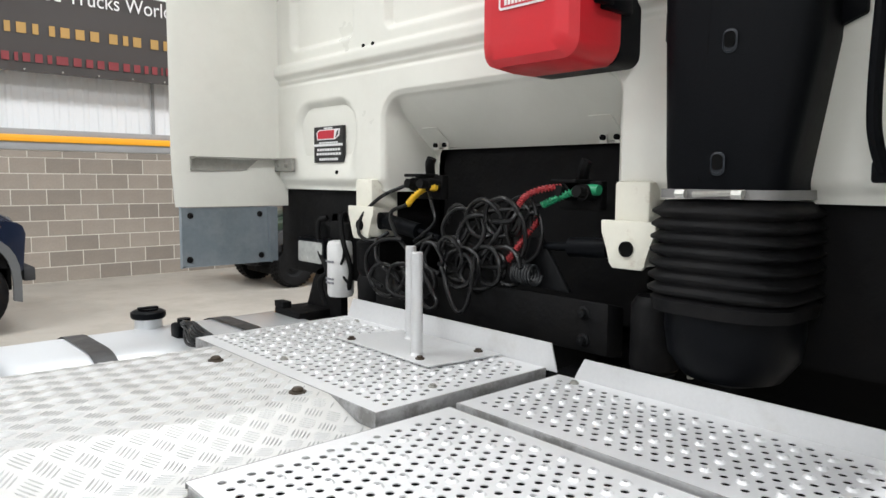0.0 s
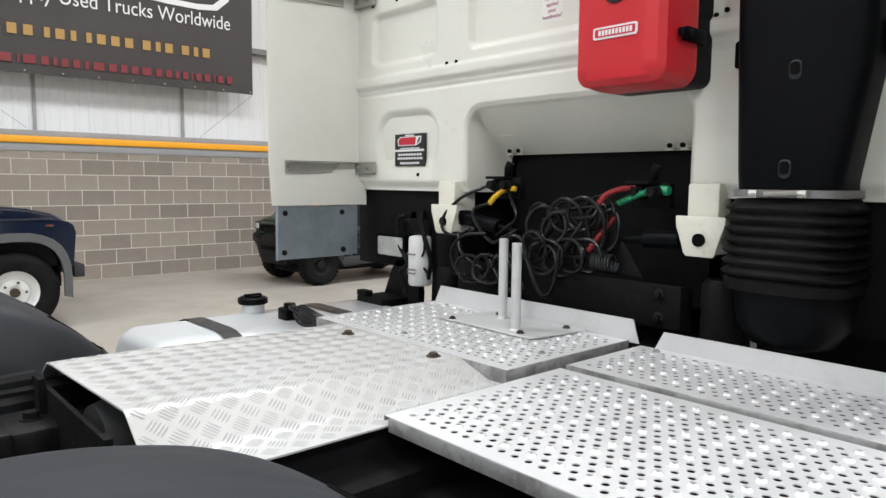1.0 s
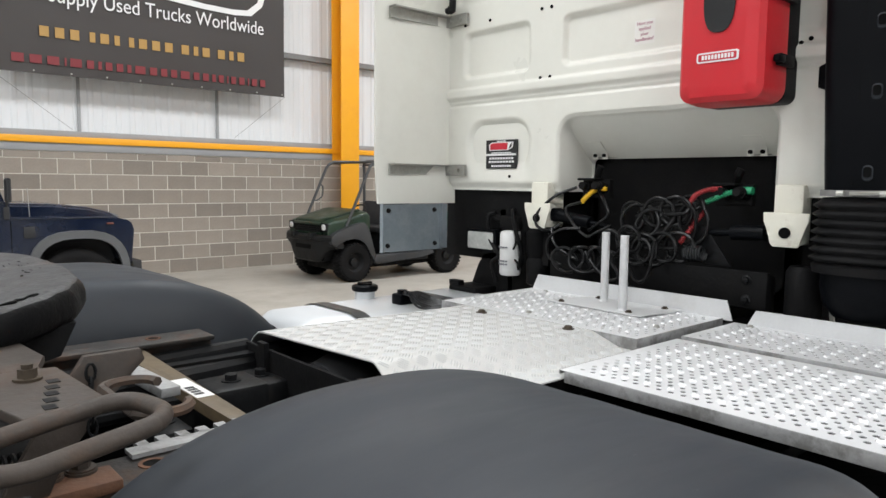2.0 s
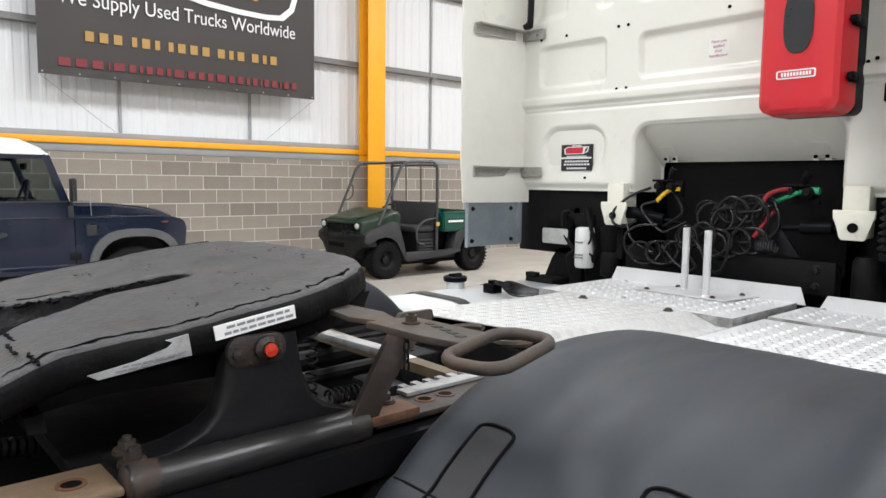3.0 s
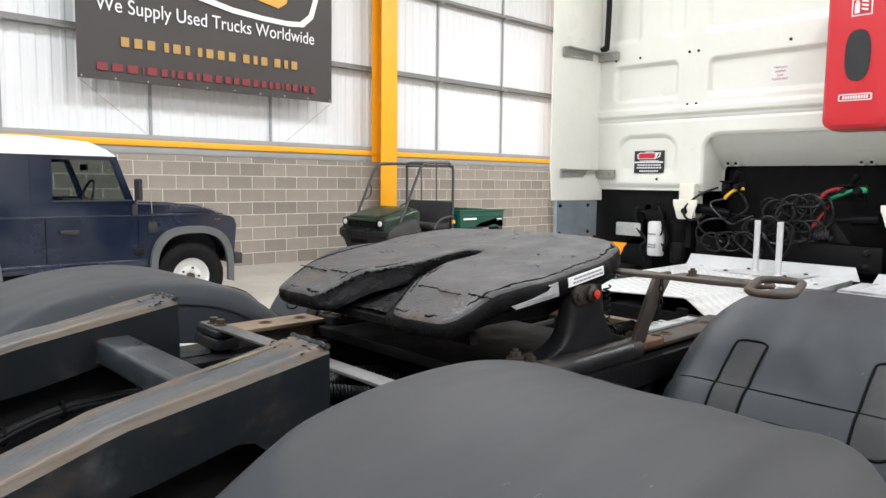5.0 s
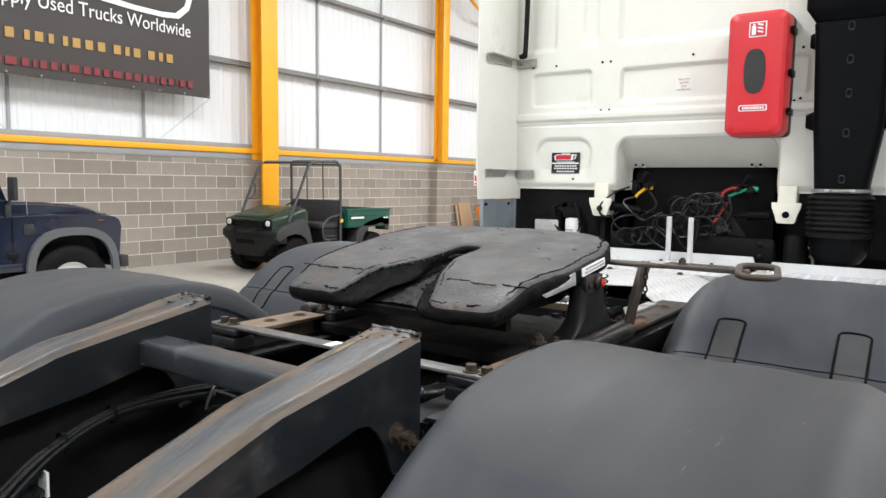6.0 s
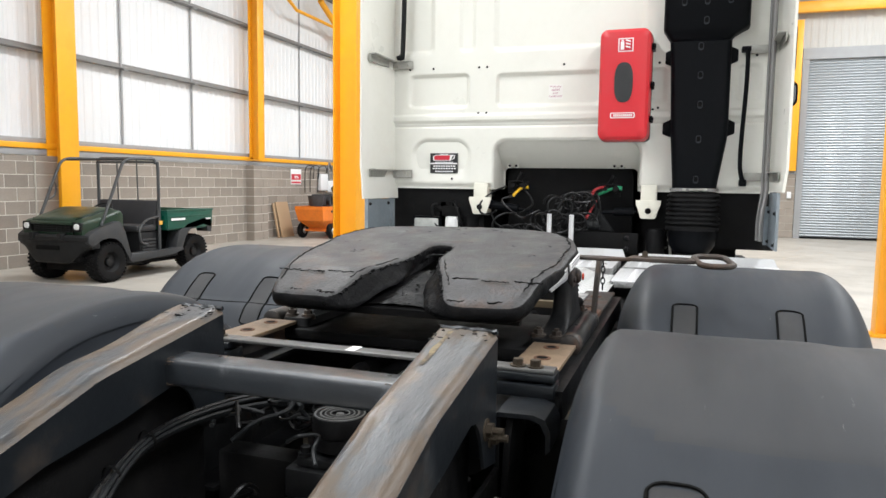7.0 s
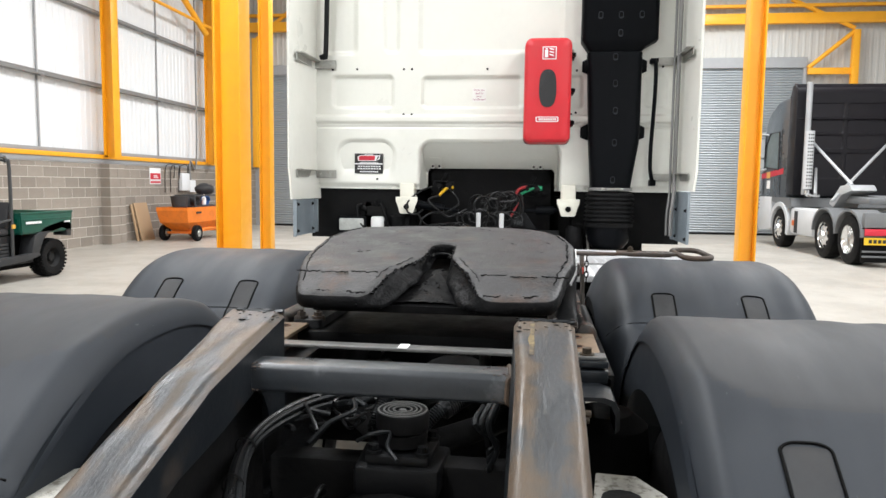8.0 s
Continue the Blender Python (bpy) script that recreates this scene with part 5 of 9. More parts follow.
def jagged(bm, pts, r, rnd, wander, dz=0.0005):
    r = r * 0.85
    line = [Vector((x + rnd.uniform(-wander, wander), y + rnd.uniform(-wander, wander), z + caked(x, y) + 0.0001 + dz + rnd.uniform(-0.0012, 0.0006))) for x, y, z in pts]
    tube(bm, line, r, 5, 1, smooth=False, radii=lambda t: r * (0.45 + 1.3 * abs(noise.noise((t * 9.0, line[0].x * 50, line[0].y * 50)))))


def tongue_w(x):
    return 0.030 + 0.074 * smoothstep(-0.07, -0.385, x)


def tongue_z(x):
    return -0.050 - 0.012 * smoothstep(-0.13, -0.24, x) - 0.018 * smoothstep(-0.22, -0.36, x)


def lump(bm, p, r, rnd, flat=1.0):
    made = bmesh.ops.create_icosphere(bm, subdivisions=1, radius=r)["verts"]
    turn = Matrix.Rotation(rnd.uniform(0, 6.28), 3, "Z") @ Matrix.Rotation(rnd.uniform(-0.6, 0.6), 3, "X")
    sx, sy, sz = rnd.uniform(0.7, 1.9), rnd.uniform(0.5, 1.1), rnd.uniform(0.4, 0.9) * flat
    for v in made:
        q = v.co * rnd.uniform(0.65, 1.35)
        v.co = turn @ Vector((q.x * sx, q.y * sy, q.z * sz)) + Vector(p)


for s in (-1, 1):
    rnd = random.Random(31 + s)
    # sloping grease wall from the throat edge down to its floor
    bm = B()

    def wall_pt(x, v, s=s):
        T = outline(THROAT, x) + 0.010
        y = T + (min(T, tongue_w(x)) - T) * v
        z = (-0.014 + fw_drop(x) * 0.8) * (1 - v) + (tongue_z(x) - 0.004) * v
        n = Vector((noise.noise((x * 40, v * 6, s)), noise.noise((x * 46, v * 7, s + 9)), noise.noise((x * 60, v * 9, s + 4))))
        k = 0.013 * math.sin(math.pi * min(1, v * 1.2))
        return (x + n.x * k, s * y + n.y * k, z + n.z * k)
    grid_mesh(bm, steps(-0.20, 0.045, 40), steps(0, 1, 9), wall_pt)
    bmesh.ops.transform(bm, matrix=FW, verts=bm.verts)
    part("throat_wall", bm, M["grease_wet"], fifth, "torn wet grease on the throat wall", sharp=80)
    bm = B()
    for k in range(120):
        x = -0.03 - 0.37 * rnd.random() ** 1.1
        T = outline(THROAT, x)
        d = rnd.uniform(-0.35, 0.35)
        lump(bm, (x, s * (T + 0.006 + 0.010 * d), -0.006 - 0.016 * abs(d) + fw_drop(x)), rnd.uniform(0.002, 0.006), rnd, 0.7)
    for k in range(34):
        x = rnd.choice((rnd.gauss(-0.235, 0.012), rnd.uniform(-0.36, -0.10)))
        lump(bm, (x, s * tongue_w(x) * rnd.uniform(0.0, 1.0), tongue_z(x) + rnd.uniform(-0.003, 0.003)), rnd.uniform(0.0025, 0.005), rnd, 0.6)
    bmesh.ops.transform(bm, matrix=FW, verts=bm.verts)
    part("torn_grease", bm, M["grease_wet"], fifth, "ragged lumps of black grease", smooth=False)["kind"] = "stuff"
    bm = B()
    for seg in range(3):
        ya, yb = 0.15 + 0.085 * seg, 0.225 + 0.085 * seg
        jagged(bm, [(-0.315 - 0.012 * (seg == 1), s * y, fw_drop(-0.315)) for y in steps(ya, yb, 14)], 0.0027, rnd, 0.0036)
    for xa, xb in ((-0.36, -0.17), (-0.18, -0.05), (-0.06, 0.10), (0.11, 0.24)):
        jagged(bm, [(x, s * (outline(OUT, x) - 0.026), fw_drop(x)) for x in steps(xa, xb, 16)], 0.0030, rnd, 0.004)
    for ya, yb in ((0.165, 0.24), (0.235, 0.335)):
        jagged(bm, [(-0.405 + 0.006 * math.sin(y * 60), s * y, fw_drop(-0.405) - 0.002) for y in steps(ya, yb, 14)], 0.0034, rnd, 0.005)
    for xa, xb in ((-0.34, -0.27), (-0.25, -0.16)):
        jagged(bm, [(x, s * (outline(THROAT, x) + 0.026), fw_drop(x)) for x in steps(xa, xb, 8)], 0.0022, rnd, 0.003)
    bmesh.ops.transform(bm, matrix=FW, verts=bm.verts)
    part("grease_cracks", bm, M["groove"], fifth, "dark cracks in the caked grease")["kind"] = "stuff"
bm = B()
rnd = random.Random(11)
for bx, by, sp, n in ((0.27, -0.03, 0.17, 13), (0.20, 0.05, 0.2, 5), (0.06, -0.24, 0.10, 7), (-0.06, -0.25, 0.09, 9), (0.02, 0.20, 0.11, 8), (-0.10, 0.24, 0.08, 8), (0.10, -0.1, 0.1, 4)):
    for k in range(n):
        x, y = bx + rnd.gauss(0, 0.012), by + rnd.gauss(0, sp * 0.6)
        if abs(y) > 0.36 or (abs(y) < 0.06 and x < 0.09):
            continue
        l, bend = rnd.uniform(0.005, 0.017), rnd.uniform(-0.35, 0.35)
        jagged(bm, [(x + bend * l * q * (1 - q) * 2, y + l * q, 0.0) for q in steps(0, 1, 5)], rnd.uniform(0.0009, 0.0018), rnd, 0.0012, 0.0)
bmesh.ops.transform(bm, matrix=FW, verts=bm.verts)
part("grease_tears", bm, M["groove"], fifth, "small curled tears in the grease")["kind"] = "stuff"
# added dark backing, shade-black throat floor, raised tongue and the jaw in the slot
bm = B()
prism(bm, ((-0.36, -0.28), (-0.36, 0.28), (0.22, 0.32), (0.28, 0.2), (0.28, -0.2), (0.22, -0.32)), "z", -0.112, -0.092)
bmesh.ops.transform(bm, matrix=FW, verts=bm.verts)
part("underside_plate", bm, M["deep_black"], fifth)
bm = B()
prism(bm, ((-0.352, -0.100), (-0.352, 0.100), (-0.28, 0.082), (-0.12, 0.04), (-0.12, -0.04), (-0.28, -0.082)), "z", -0.112, -0.090, 0.003)
bmesh.ops.transform(bm, matrix=FW, verts=bm.verts)
part("throat_plate", bm, M["deep_black"], fifth)
bm = B()
grid_mesh(bm, steps(-0.352, -0.105, 40), steps(-1, 1, 18), lambda x, v: (x + 0.006 * noise.noise((v * 5, x * 30, 2)) * smoothstep(-0.34, -0.375, x), v * tongue_w(x), tongue_z(x) - 0.006 * v * v + 0.003 * noise.noise((x * 40, v * 6, 1)) + 0.002 * noise.noise((x * 110, v * 16, 4))))
bmesh.ops.transform(bm, matrix=FW, verts=bm.verts)
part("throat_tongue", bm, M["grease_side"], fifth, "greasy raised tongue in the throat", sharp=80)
bm = B()
tube(bm, [(-0.035 + 0.030 * math.cos(q), 0.030 * math.sin(q), -0.026) for q in steps(-2.3, 2.3, 18)], 0.0045, 6, 1, smooth=False)
prism(bm, ((-0.11, -0.04), (0.06, -0.04), (0.06, 0.04), (-0.11, 0.04)), "z", -0.11, -0.095)
bmesh.ops.transform(bm, matrix=FW, verts=bm.verts)
part("lock_jaw", bm, M["grease_wet"], fifth)
# skirt ribs below the plate
bm = B()
for y in (-0.33, -0.15, 0.15, 0.33):
    prism(bm, ((-0.36, -0.055), (0.28, -0.055), (0.25, -0.10), (-0.05, -0.125), (-0.30, -0.085)), "y", y - 0.012, y + 0.012)
prism(bm, ((-0.34, -0.095), (-0.315, -0.095), (-0.315, -0.125), (-0.34, -0.120)), "y", -0.34, 0.34)
bmesh.ops.transform(bm, matrix=FW, verts=bm.verts)
part("skirt_ribs", bm, M["deep_black"], fifth)
# side labels
for xa, xb, tear in ((-0.255, -0.118, True), (-0.078, 0.062, False)):
    bm = B()
    pts = [(xa + 0.006, -0.050), (xb, -0.048), (xb, -0.014), (xb - 0.034, -0.015), (xb - 0.024, -0.021), (xb - 0.034, -0.027), (xa + 0.055, -0.036), (xa - 0.006, -0.040)] if tear else [(xa, -0.037), (xb, -0.037), (xb, -0.014), (xa, -0.014)]
    prism(bm, pts, "y", -0.4420, -0.4390)
    for v in bm.verts:
        v.co.y += 0.4375 - outline(OUT, v.co.x)
    bmesh.ops.transform(bm, matrix=FW, verts=bm.verts)
    part("side_label", bm, M["soiled_label"] if tear else M["white_label"], fifth, "torn white warning label" if tear else "white warning label")
    bm = B()
    for zz, x0, x1 in (((-0.0445, 0.03, 0.13), (-0.0395, 0.04, 0.13)) if tear else ((-0.0205, 0.02, 0.13), (-0.0300, 0.015, 0.135))):
        hgt = 0.0011 if tear else 0.0022
        x = xa + x0
        while x < xa + x1:
            w = 0.008 + 0.006 * abs(math.sin(x * 190))
            box(bm, x, min(x + w, xa + x1), -0.4426, -0.4420, zz - hgt, zz + hgt)
            x += w + 0.003
    for v in bm.verts:
        v.co.y += 0.4375 - outline(OUT, v.co.x)
    bmesh.ops.transform(bm, matrix=FW, verts=bm.verts)
    part("label_bars", bm, M["ink_grey"], fifth)
# pivot and pedestal on both sides
for s in (-1, 1):
    y = CY - 0.012 + s * 0.40
    bm = B()
    prism(bm, rrect(-0.968, 1.250, 0.052, 0.026, 0.022, 4), "y", y + s * 0.020, y + s * 0.036, 0.004)
    lathe(bm, ((0.021, 0), (0.021, s * 0.016), (0.013, s * 0.022)), (-0.955, y + s * 0.028, 1.252), "y", 20)
    for dx in (-0.036, 0.034):
        lathe(bm, ((0.010, 0), (0.009, s * 0.006), (0.0, s * 0.008)), (-0.968 + dx, y + s * 0.036, 1.248), "y", 10)
    part("pivot_boss", bm, M["rust_boss"], fifth, "rusty pivot boss")
    bm = B()
    lathe(bm, ((0.011, 0), (0.011, s * 0.004), (0.0, s * 0.006)), (-0.955, y + s * 0.054, 1.252), "y", 16)
    part("pivot_cap", bm, M["red_lens"], fifth, "round red pivot cap")
    bm = B()
    rings = []
    for z, xa, xb, ya, yb in ((1.078, -1.195, -0.715, -0.055, 0.040), (1.102, -1.190, -0.72, -0.052, 0.038), (1.108, -1.155, -0.745, -0.04, 0.036), (1.116, -1.112, -0.785, -0.032, 0.036), (1.132, -1.068, -0.832, -0.026, 0.036), (1.155, -1.04, -0.86, -0.022, 0.036), (1.20, -1.025, -0.88, -0.02, 0.034), (1.27, -1.015, -0.89, -0.02, 0.032)):
        rings.append([(u, y + s * v, z) for u, v in rrect((xa + xb) / 2, (ya + yb) / 2, (xb - xa) / 2, (yb - ya) / 2, 0.018, 3)])
    loft(bm, rings)
    part("pedestal", bm, M["chassis"], fifth, "cast black pedestal")
    for x, q in ((-1.163, 0.018), (-1.155, -0.034), (-0.745, 0.018), (-0.765, -0.03), (-0.70, 0.018)):
        bm = B()
        cyl(bm, (x, y + s * q, 1.095), (x, y + s * q, 1.108), 0.022, seg=18)
        hexbolt(bm, (x, y + s * q, 1.108), 0.0135, 0.012)
        cyl(bm, (x, y + s * q, 1.115), (x, y + s * q, 1.130), 0.007, seg=10)
        part("pedestal_bolt", bm, M["handle_brown"], fifth)
bm = B()
box(bm, -1.22, -0.68, 1.02, 1.88, 1.045, 1.075, 0.004)
part("mounting_plate", bm, M["deep_black"], truck, "dark fifth wheel mounting plate")
# release handle, plate and chain
bm = B()
prism(bm, ((-0.815, 1.06), (-0.765, 1.06), (-0.755, 0.95), (-0.775, 0.90), (-0.775, 0.86), (-0.81, 0.86), (-0.815, 0.90), (-0.83, 0.95)), "z", 1.288, 1.298, 0.002)
prism(bm, ((-0.850, 0.87), (-0.762, 0.86), (-0.752, 0.695), (-0.78, 0.665), (-0.83, 0.665), (-0.845, 0.735)), "z", 1.293, 1.304, 0.002)
handle = part("release_handle", bm, M["handle_brown"], fifth, "rusty flat release bar with an oval grip")
bm = B()
g = []
for u, v in rrect(0, 0, 0.077, 0.047, 0.034, 6):
    q = Matrix.Rotation(radians(11), 2) @ Vector((u, v))
    g.append((q.x - 0.806, q.y + 0.617, 1.300 + 0.09 * u))
tube(bm, g + g[:2], 0.0090, 12, 2)
part("oval_grip", bm, M["handle_brown"], fifth, "oval steel grip")
bm = B()
tube(bm, [(u, v, 1.285) for u, v in rrect(-0.70, 0.74, 0.03, 0.075, 0.028, 4)], 0.006, 6, 2)
part("small_loop", bm, M["handle_brown"], fifth)
for q in range(5):
    bm = B()
    box(bm, -0.79 + 0.006 * q - 0.02, -0.778 + 0.006 * q - 0.02, 0.690 + 0.024 * q, 0.705 + 0.024 * q, 1.304, 1.3048)
    part("embossed_mark", bm, M["chassis"], fifth)
bm = B()
prism(bm, ((-0.815, 1.100), (-0.755, 1.100), (-0.735, 1.147), (-0.680, 1.215), (-0.625, 1.270), (-0.630, 1.286), (-0.705, 1.286), (-0.745, 1.225), (-0.790, 1.150)), "y", 0.965, 0.977, 0.002)
part("handle_guide", bm, M["handle_brown"], fifth, "rusty upright guide plate")
bm = B()
hexbolt(bm, (-0.80, 0.817, 1.304), 0.010, 0.010)
cyl(bm, (-0.80, 0.817, 1.31), (-0.80, 0.817, 1.322), 0.006, seg=8)
part("handle_bolt", bm, M["rust_bolt"], fifth)
bm = B()
for k in range(5):
    z = 1.265 - 0.019 * k
    pts = [(-0.70 + (0.0 if k % 2 else 0.005) * math.cos(a) * 1.2, 0.955 + (0.006 if k % 2 else 0.0) * math.cos(a), z + 0.0125 * math.sin(a)) for a in steps(0, 2 * math.pi, 10)]
    tube(bm, pts, 0.0022, 5, 1, smooth=False)
part("chain", bm, M["chassis"], fifth, "short black chain")
bm = B()
tube(bm, [(-0.86 + 0.009 * math.cos(a), 1.02 + 0.009 * math.sin(a), 1.12 + 0.0025 * a) for a in steps(0, 2 * math.pi * 9, 110)], 0.0025, 5, 1, smooth=False)
part("return_spring", bm, M["chassis"], fifth, "dark coil return spring")
bm = B()
pts = [(-0.82 + 0.0018 * a, 1.03 + 0.013 * math.cos(a), 1.135 + 0.013 * math.sin(a)) for a in steps(0, 2 * math.pi * 10, 120)]
tube(bm, pts, 0.003, 5, 1, smooth=False)
part("return_spring", bm, M["chassis"], fifth)

# ---- ramps at the rear of the frame ----
RAMP = ((-1.705, 1.228), (-2.06, 1.168), (-2.10, 1.157), (-2.5, 1.028), (-3.05, 0.86))


def ramp_z(x):
    for (xa, za), (xb, zb) in zip(RAMP, RAMP[1:]):
        if x >= xb:
            return za + (zb - za) * (x - xa) / (xb - xa)
    return RAMP[-1][1]


for s in (-1, 1):
    ya, yb = (1.049, 1.170) if s < 0 else (1.714, 1.826)
    top = RAMP
    bm = B()

    def edges(x):
        """Inner and outer edge of the rail, a little wider at its end."""
        k = smoothstep(-1.98, -1.705, x)
        return (ya, yb + 0.012 * k) if s < 0 else (ya, yb + 0.026 * k)
    grid = []
    for k, x in enumerate(steps(-1.705, -3.05, 60)):
        y0, y1 = edges(x)
        row = []
        for q in steps(0, 1, 22):
            y = y0 + (y1 - y0) * q
            rim = min(q, 1 - q) * (y1 - y0)
            z = ramp_z(x) - 0.016 * max(0.0, 1 - rim / 0.018) ** 2
            z += 0.0022 * noise.noise((x * 9, y * 22, s)) + 0.0012 * noise.noise((x * 45, y * 45, s))
            z += 0.003 * math.exp(-((x + 2.085) / 0.012) ** 2) * (0.5 + noise.noise((y * 60, 2, s)))
            row.append((x + (0.004 * noise.noise((y * 40, s, 0)) if k == 0 else 0), y, z))
        grid.append(row)
    V = [[bm.verts.new(p) for p in row] for row in grid]
    for a, b in zip(V, V[1:]):
        for i in range(22):
            bm.faces.new((a[i], a[i + 1], b[i + 1], b[i]))
    ramp = part("ramp_rail", bm, M["ramp"], truck, "worn steel trailer ramp rail with rust stains")
    for y0, y1 in ((ya, ya + 0.007), (yb - 0.007, yb)):
        bm = B()
        pts = [(x, z - 0.0155) for x, z in top] + [(-3.05, 0.79), (-2.5, 0.945), (-2.2, 1.032), (-2.03, 1.056), (-1.93, 1.078), (-1.885, 1.087), (-1.855, 1.082), (-1.832, 1.062), (-1.812, 1.03), (-1.79, 0.97), (-1.705, 0.95)]
        prism(bm, pts, "y", y0, y1)
        for v in bm.verts:
            if y1 > (ya + yb) / 2:
                v.co.y += edges(v.co.x)[1] - yb
        part("ramp_side", bm, M["ramp_side"], ramp, "dark painted ramp side plate")
    bm = B()
    box(bm, -1.713, -1.700, ya + 0.004, yb - 0.004, 0.955, 1.216, 0.002)
    line = [(-1.708 + 0.004 * noise.noise((k, s, 1)), ya + (yb - ya) * k / 10, 1.226 + 0.005 * noise.noise((k * 3.3, s, 7))) for k in range(11)]
    tube(bm, line, 0.006, 6, 3)
    part("ramp_end", bm, M["ramp_side"], ramp)
    rnd = random.Random(77 + s)
    bm = B()
    for k in range(70):
        q = rnd.random() ** 2.6
        lump(bm, (-1.704 - 0.07 * q, rnd.uniform(ya, yb), 1.229 - 0.07 * q * 0.185 + rnd.uniform(-0.004, 0.001)), rnd.uniform(0.0025, 0.006), rnd, 0.4)
    part("grease_crust", bm, M["grease_wet"], ramp, "ragged black grease crust on the ramp end")["kind"] = "stuff"
    if s < 0:
        bm = B()
        grid_mesh(bm, steps(-1.90, -1.73, 12), steps(0, 1, 2), lambda x, v: (x, yb - 0.034 + v * (0.010 + 0.006 * noise.noise((x * 20, v, 3))) + 0.004 * noise.noise((x * 12, 1, 1)), ramp_z(x) + 0.0012))
        part("paint_streak", bm, M["tan_paint"], ramp, "worn yellow-brown paint streak")
    # dark inner plate behind the arch of the side plate
    bm = B()
    prism(bm, ((-2.6, 0.90), (-2.1, 1.10), (-1.72, 1.15), (-1.72, 0.72), (-2.6, 0.72)), "y", *sorted(((ya + yb) / 2 - 0.006, (ya + yb) / 2 + 0.006)))
    part("ramp_web", bm, M["deep_black"], ramp, "dark web plate under the ramp")
    yo = ya if s < 0 else yb
    for x, z in ((-1.782, 1.046), (-1.745, 1.02)):
        bm = B()
        hexbolt(bm, (x, yo + s * 0.0, z), 0.015, 0.012, (0, s, 0))
        cyl(bm, (x, yo, z), (x, yo + s * 0.035, z), 0.008, seg=8)
        part("ramp_bolt", bm, M["rust_bolt"], ramp)
bm = B()
rings = [[(u, y, v) for u, v in rrect(-1.86, 1.122, 0.040, 0.030, 0.012, 3)] for y in (1.179, 1.728)]
loft(bm, rings)
tie = part("ramp_cross_tube", bm, M["ramp_tube"], truck, "dark rectangular cross tube between the ramps")
for y in (1.184, 1.723):
    bm = B()
    pts = [(u, y + 0.004 * math.sin(k), v) for k, (u, v) in enumerate(rrect(-1.86, 1.122, 0.041, 0.031, 0.013, 3))]
    tube(bm, pts + pts[:1], 0.0050, 6, 2)
    part("weld", bm, M["rust"], tie, "rusty weld bead")
    bm = B()
    rnd = random.Random(int(y * 100))
    for k in range(60):
        u, v = rrect(-1.86, 1.122, 0.040, 0.030, 0.012, 3)[rnd.randrange(16)]
        lump(bm, (u, y + (0.03 if y < 1.4 else -0.03) * rnd.random() ** 2, v), rnd.uniform(0.002, 0.0045), rnd, 0.4)
    part("weld_spatter", bm, M["rust"], tie, "brown rust crust by the weld")["kind"] = "stuff"
# bracket plate at the outer foot of each ramp
for s in (-1, 1):
    bm = B()
    if s < 0:
        prism(bm, ((-2.16, 0.84), (-1.95, 0.885), (-1.868, 0.930), (-1.862, 1.008), (-2.16, 1.045)), "z", 0.938, 0.953, 0.003)
    else:
        prism(bm, ((-2.16, 2.10), (-2.06, 2.085), (-1.93, 1.955), (-1.93, 1.905), (-2.16, 1.86)), "z", 0.938, 0.953, 0.003)
    part("ramp_foot", bm, M["speckled"], truck, "pale speckled bracket plate")

# ---- axles, suspension turret, wheels ----
AX = (-0.42, -1.75)
TX, TYC = -1.632, 1.446
bm = B()
lathe(bm, ((0.050, 0.900), (0.060, 0.906), (0.061, 0.934), (0.059, 0.937), (0.064, 0.942), (0.065, 0.976), (0.062, 0.983), (0.047, 0.984), (0.045, 0.979), (0.037, 0.979), (0.035, 0.984), (0.023, 0.984), (0.021, 0.977), (0.011, 0.977), (0.0, 0.981)), (TX, TYC, 0), "z", 32)
turret = part("torque_rod_mount", bm, M["rubber"], truck, "round rubber-bushed axle mount")
bm = B()
for r0, r1 in ((0.060, 0.056), (0.047, 0.043), (0.036, 0.033), (0.024, 0.021)):
    lathe(bm, ((r0, 0.983), (r0, 0.9858), (r1, 0.9858), (r1, 0.983)), (TX, TYC, 0), "z", 28, cap=False)
lathe(bm, ((0.010, 0.978), (0.009, 0.984), (0.0, 0.985)), (TX, TYC, 0), "z", 12)
part("mount_ring", bm, M["strap_grey"], turret, "bare metal rings in the bush")
bm = B()
prism(bm, ((TX - 0.075, TYC - 0.075), (TX - 0.075, TYC + 0.075), (TX + 0.05, TYC + 0.085), (TX + 0.085, TYC + 0.05), (TX + 0.085, TYC - 0.05), (TX + 0.05, TYC - 0.085)), "z", 0.872, 0.896, 0.006)
prism(bm, ((TX - 0.090, TYC - 0.10), (TX - 0.090, TYC + 0.10), (TX + 0.08, TYC + 0.11), (TX + 0.08, TYC - 0.11)), "z", 0.80, 0.872, 0.012)
part("mount_flange", bm, M["chassis"], truck, "dark cast axle flange")
for x, y in ((-0.058, -0.058), (-0.058, 0.058), (0.05, 0.066), (0.05, -0.066)):
    bm = B()
    cyl(bm, (TX + x, TYC + y, 0.896), (TX + x, TYC + y, 0.901), 0.018, seg=14)
    hexbolt(bm, (TX + x, TYC + y, 0.901), 0.0125, 0.013)
    part("mount_bolt", bm, M["chassis"], turret)
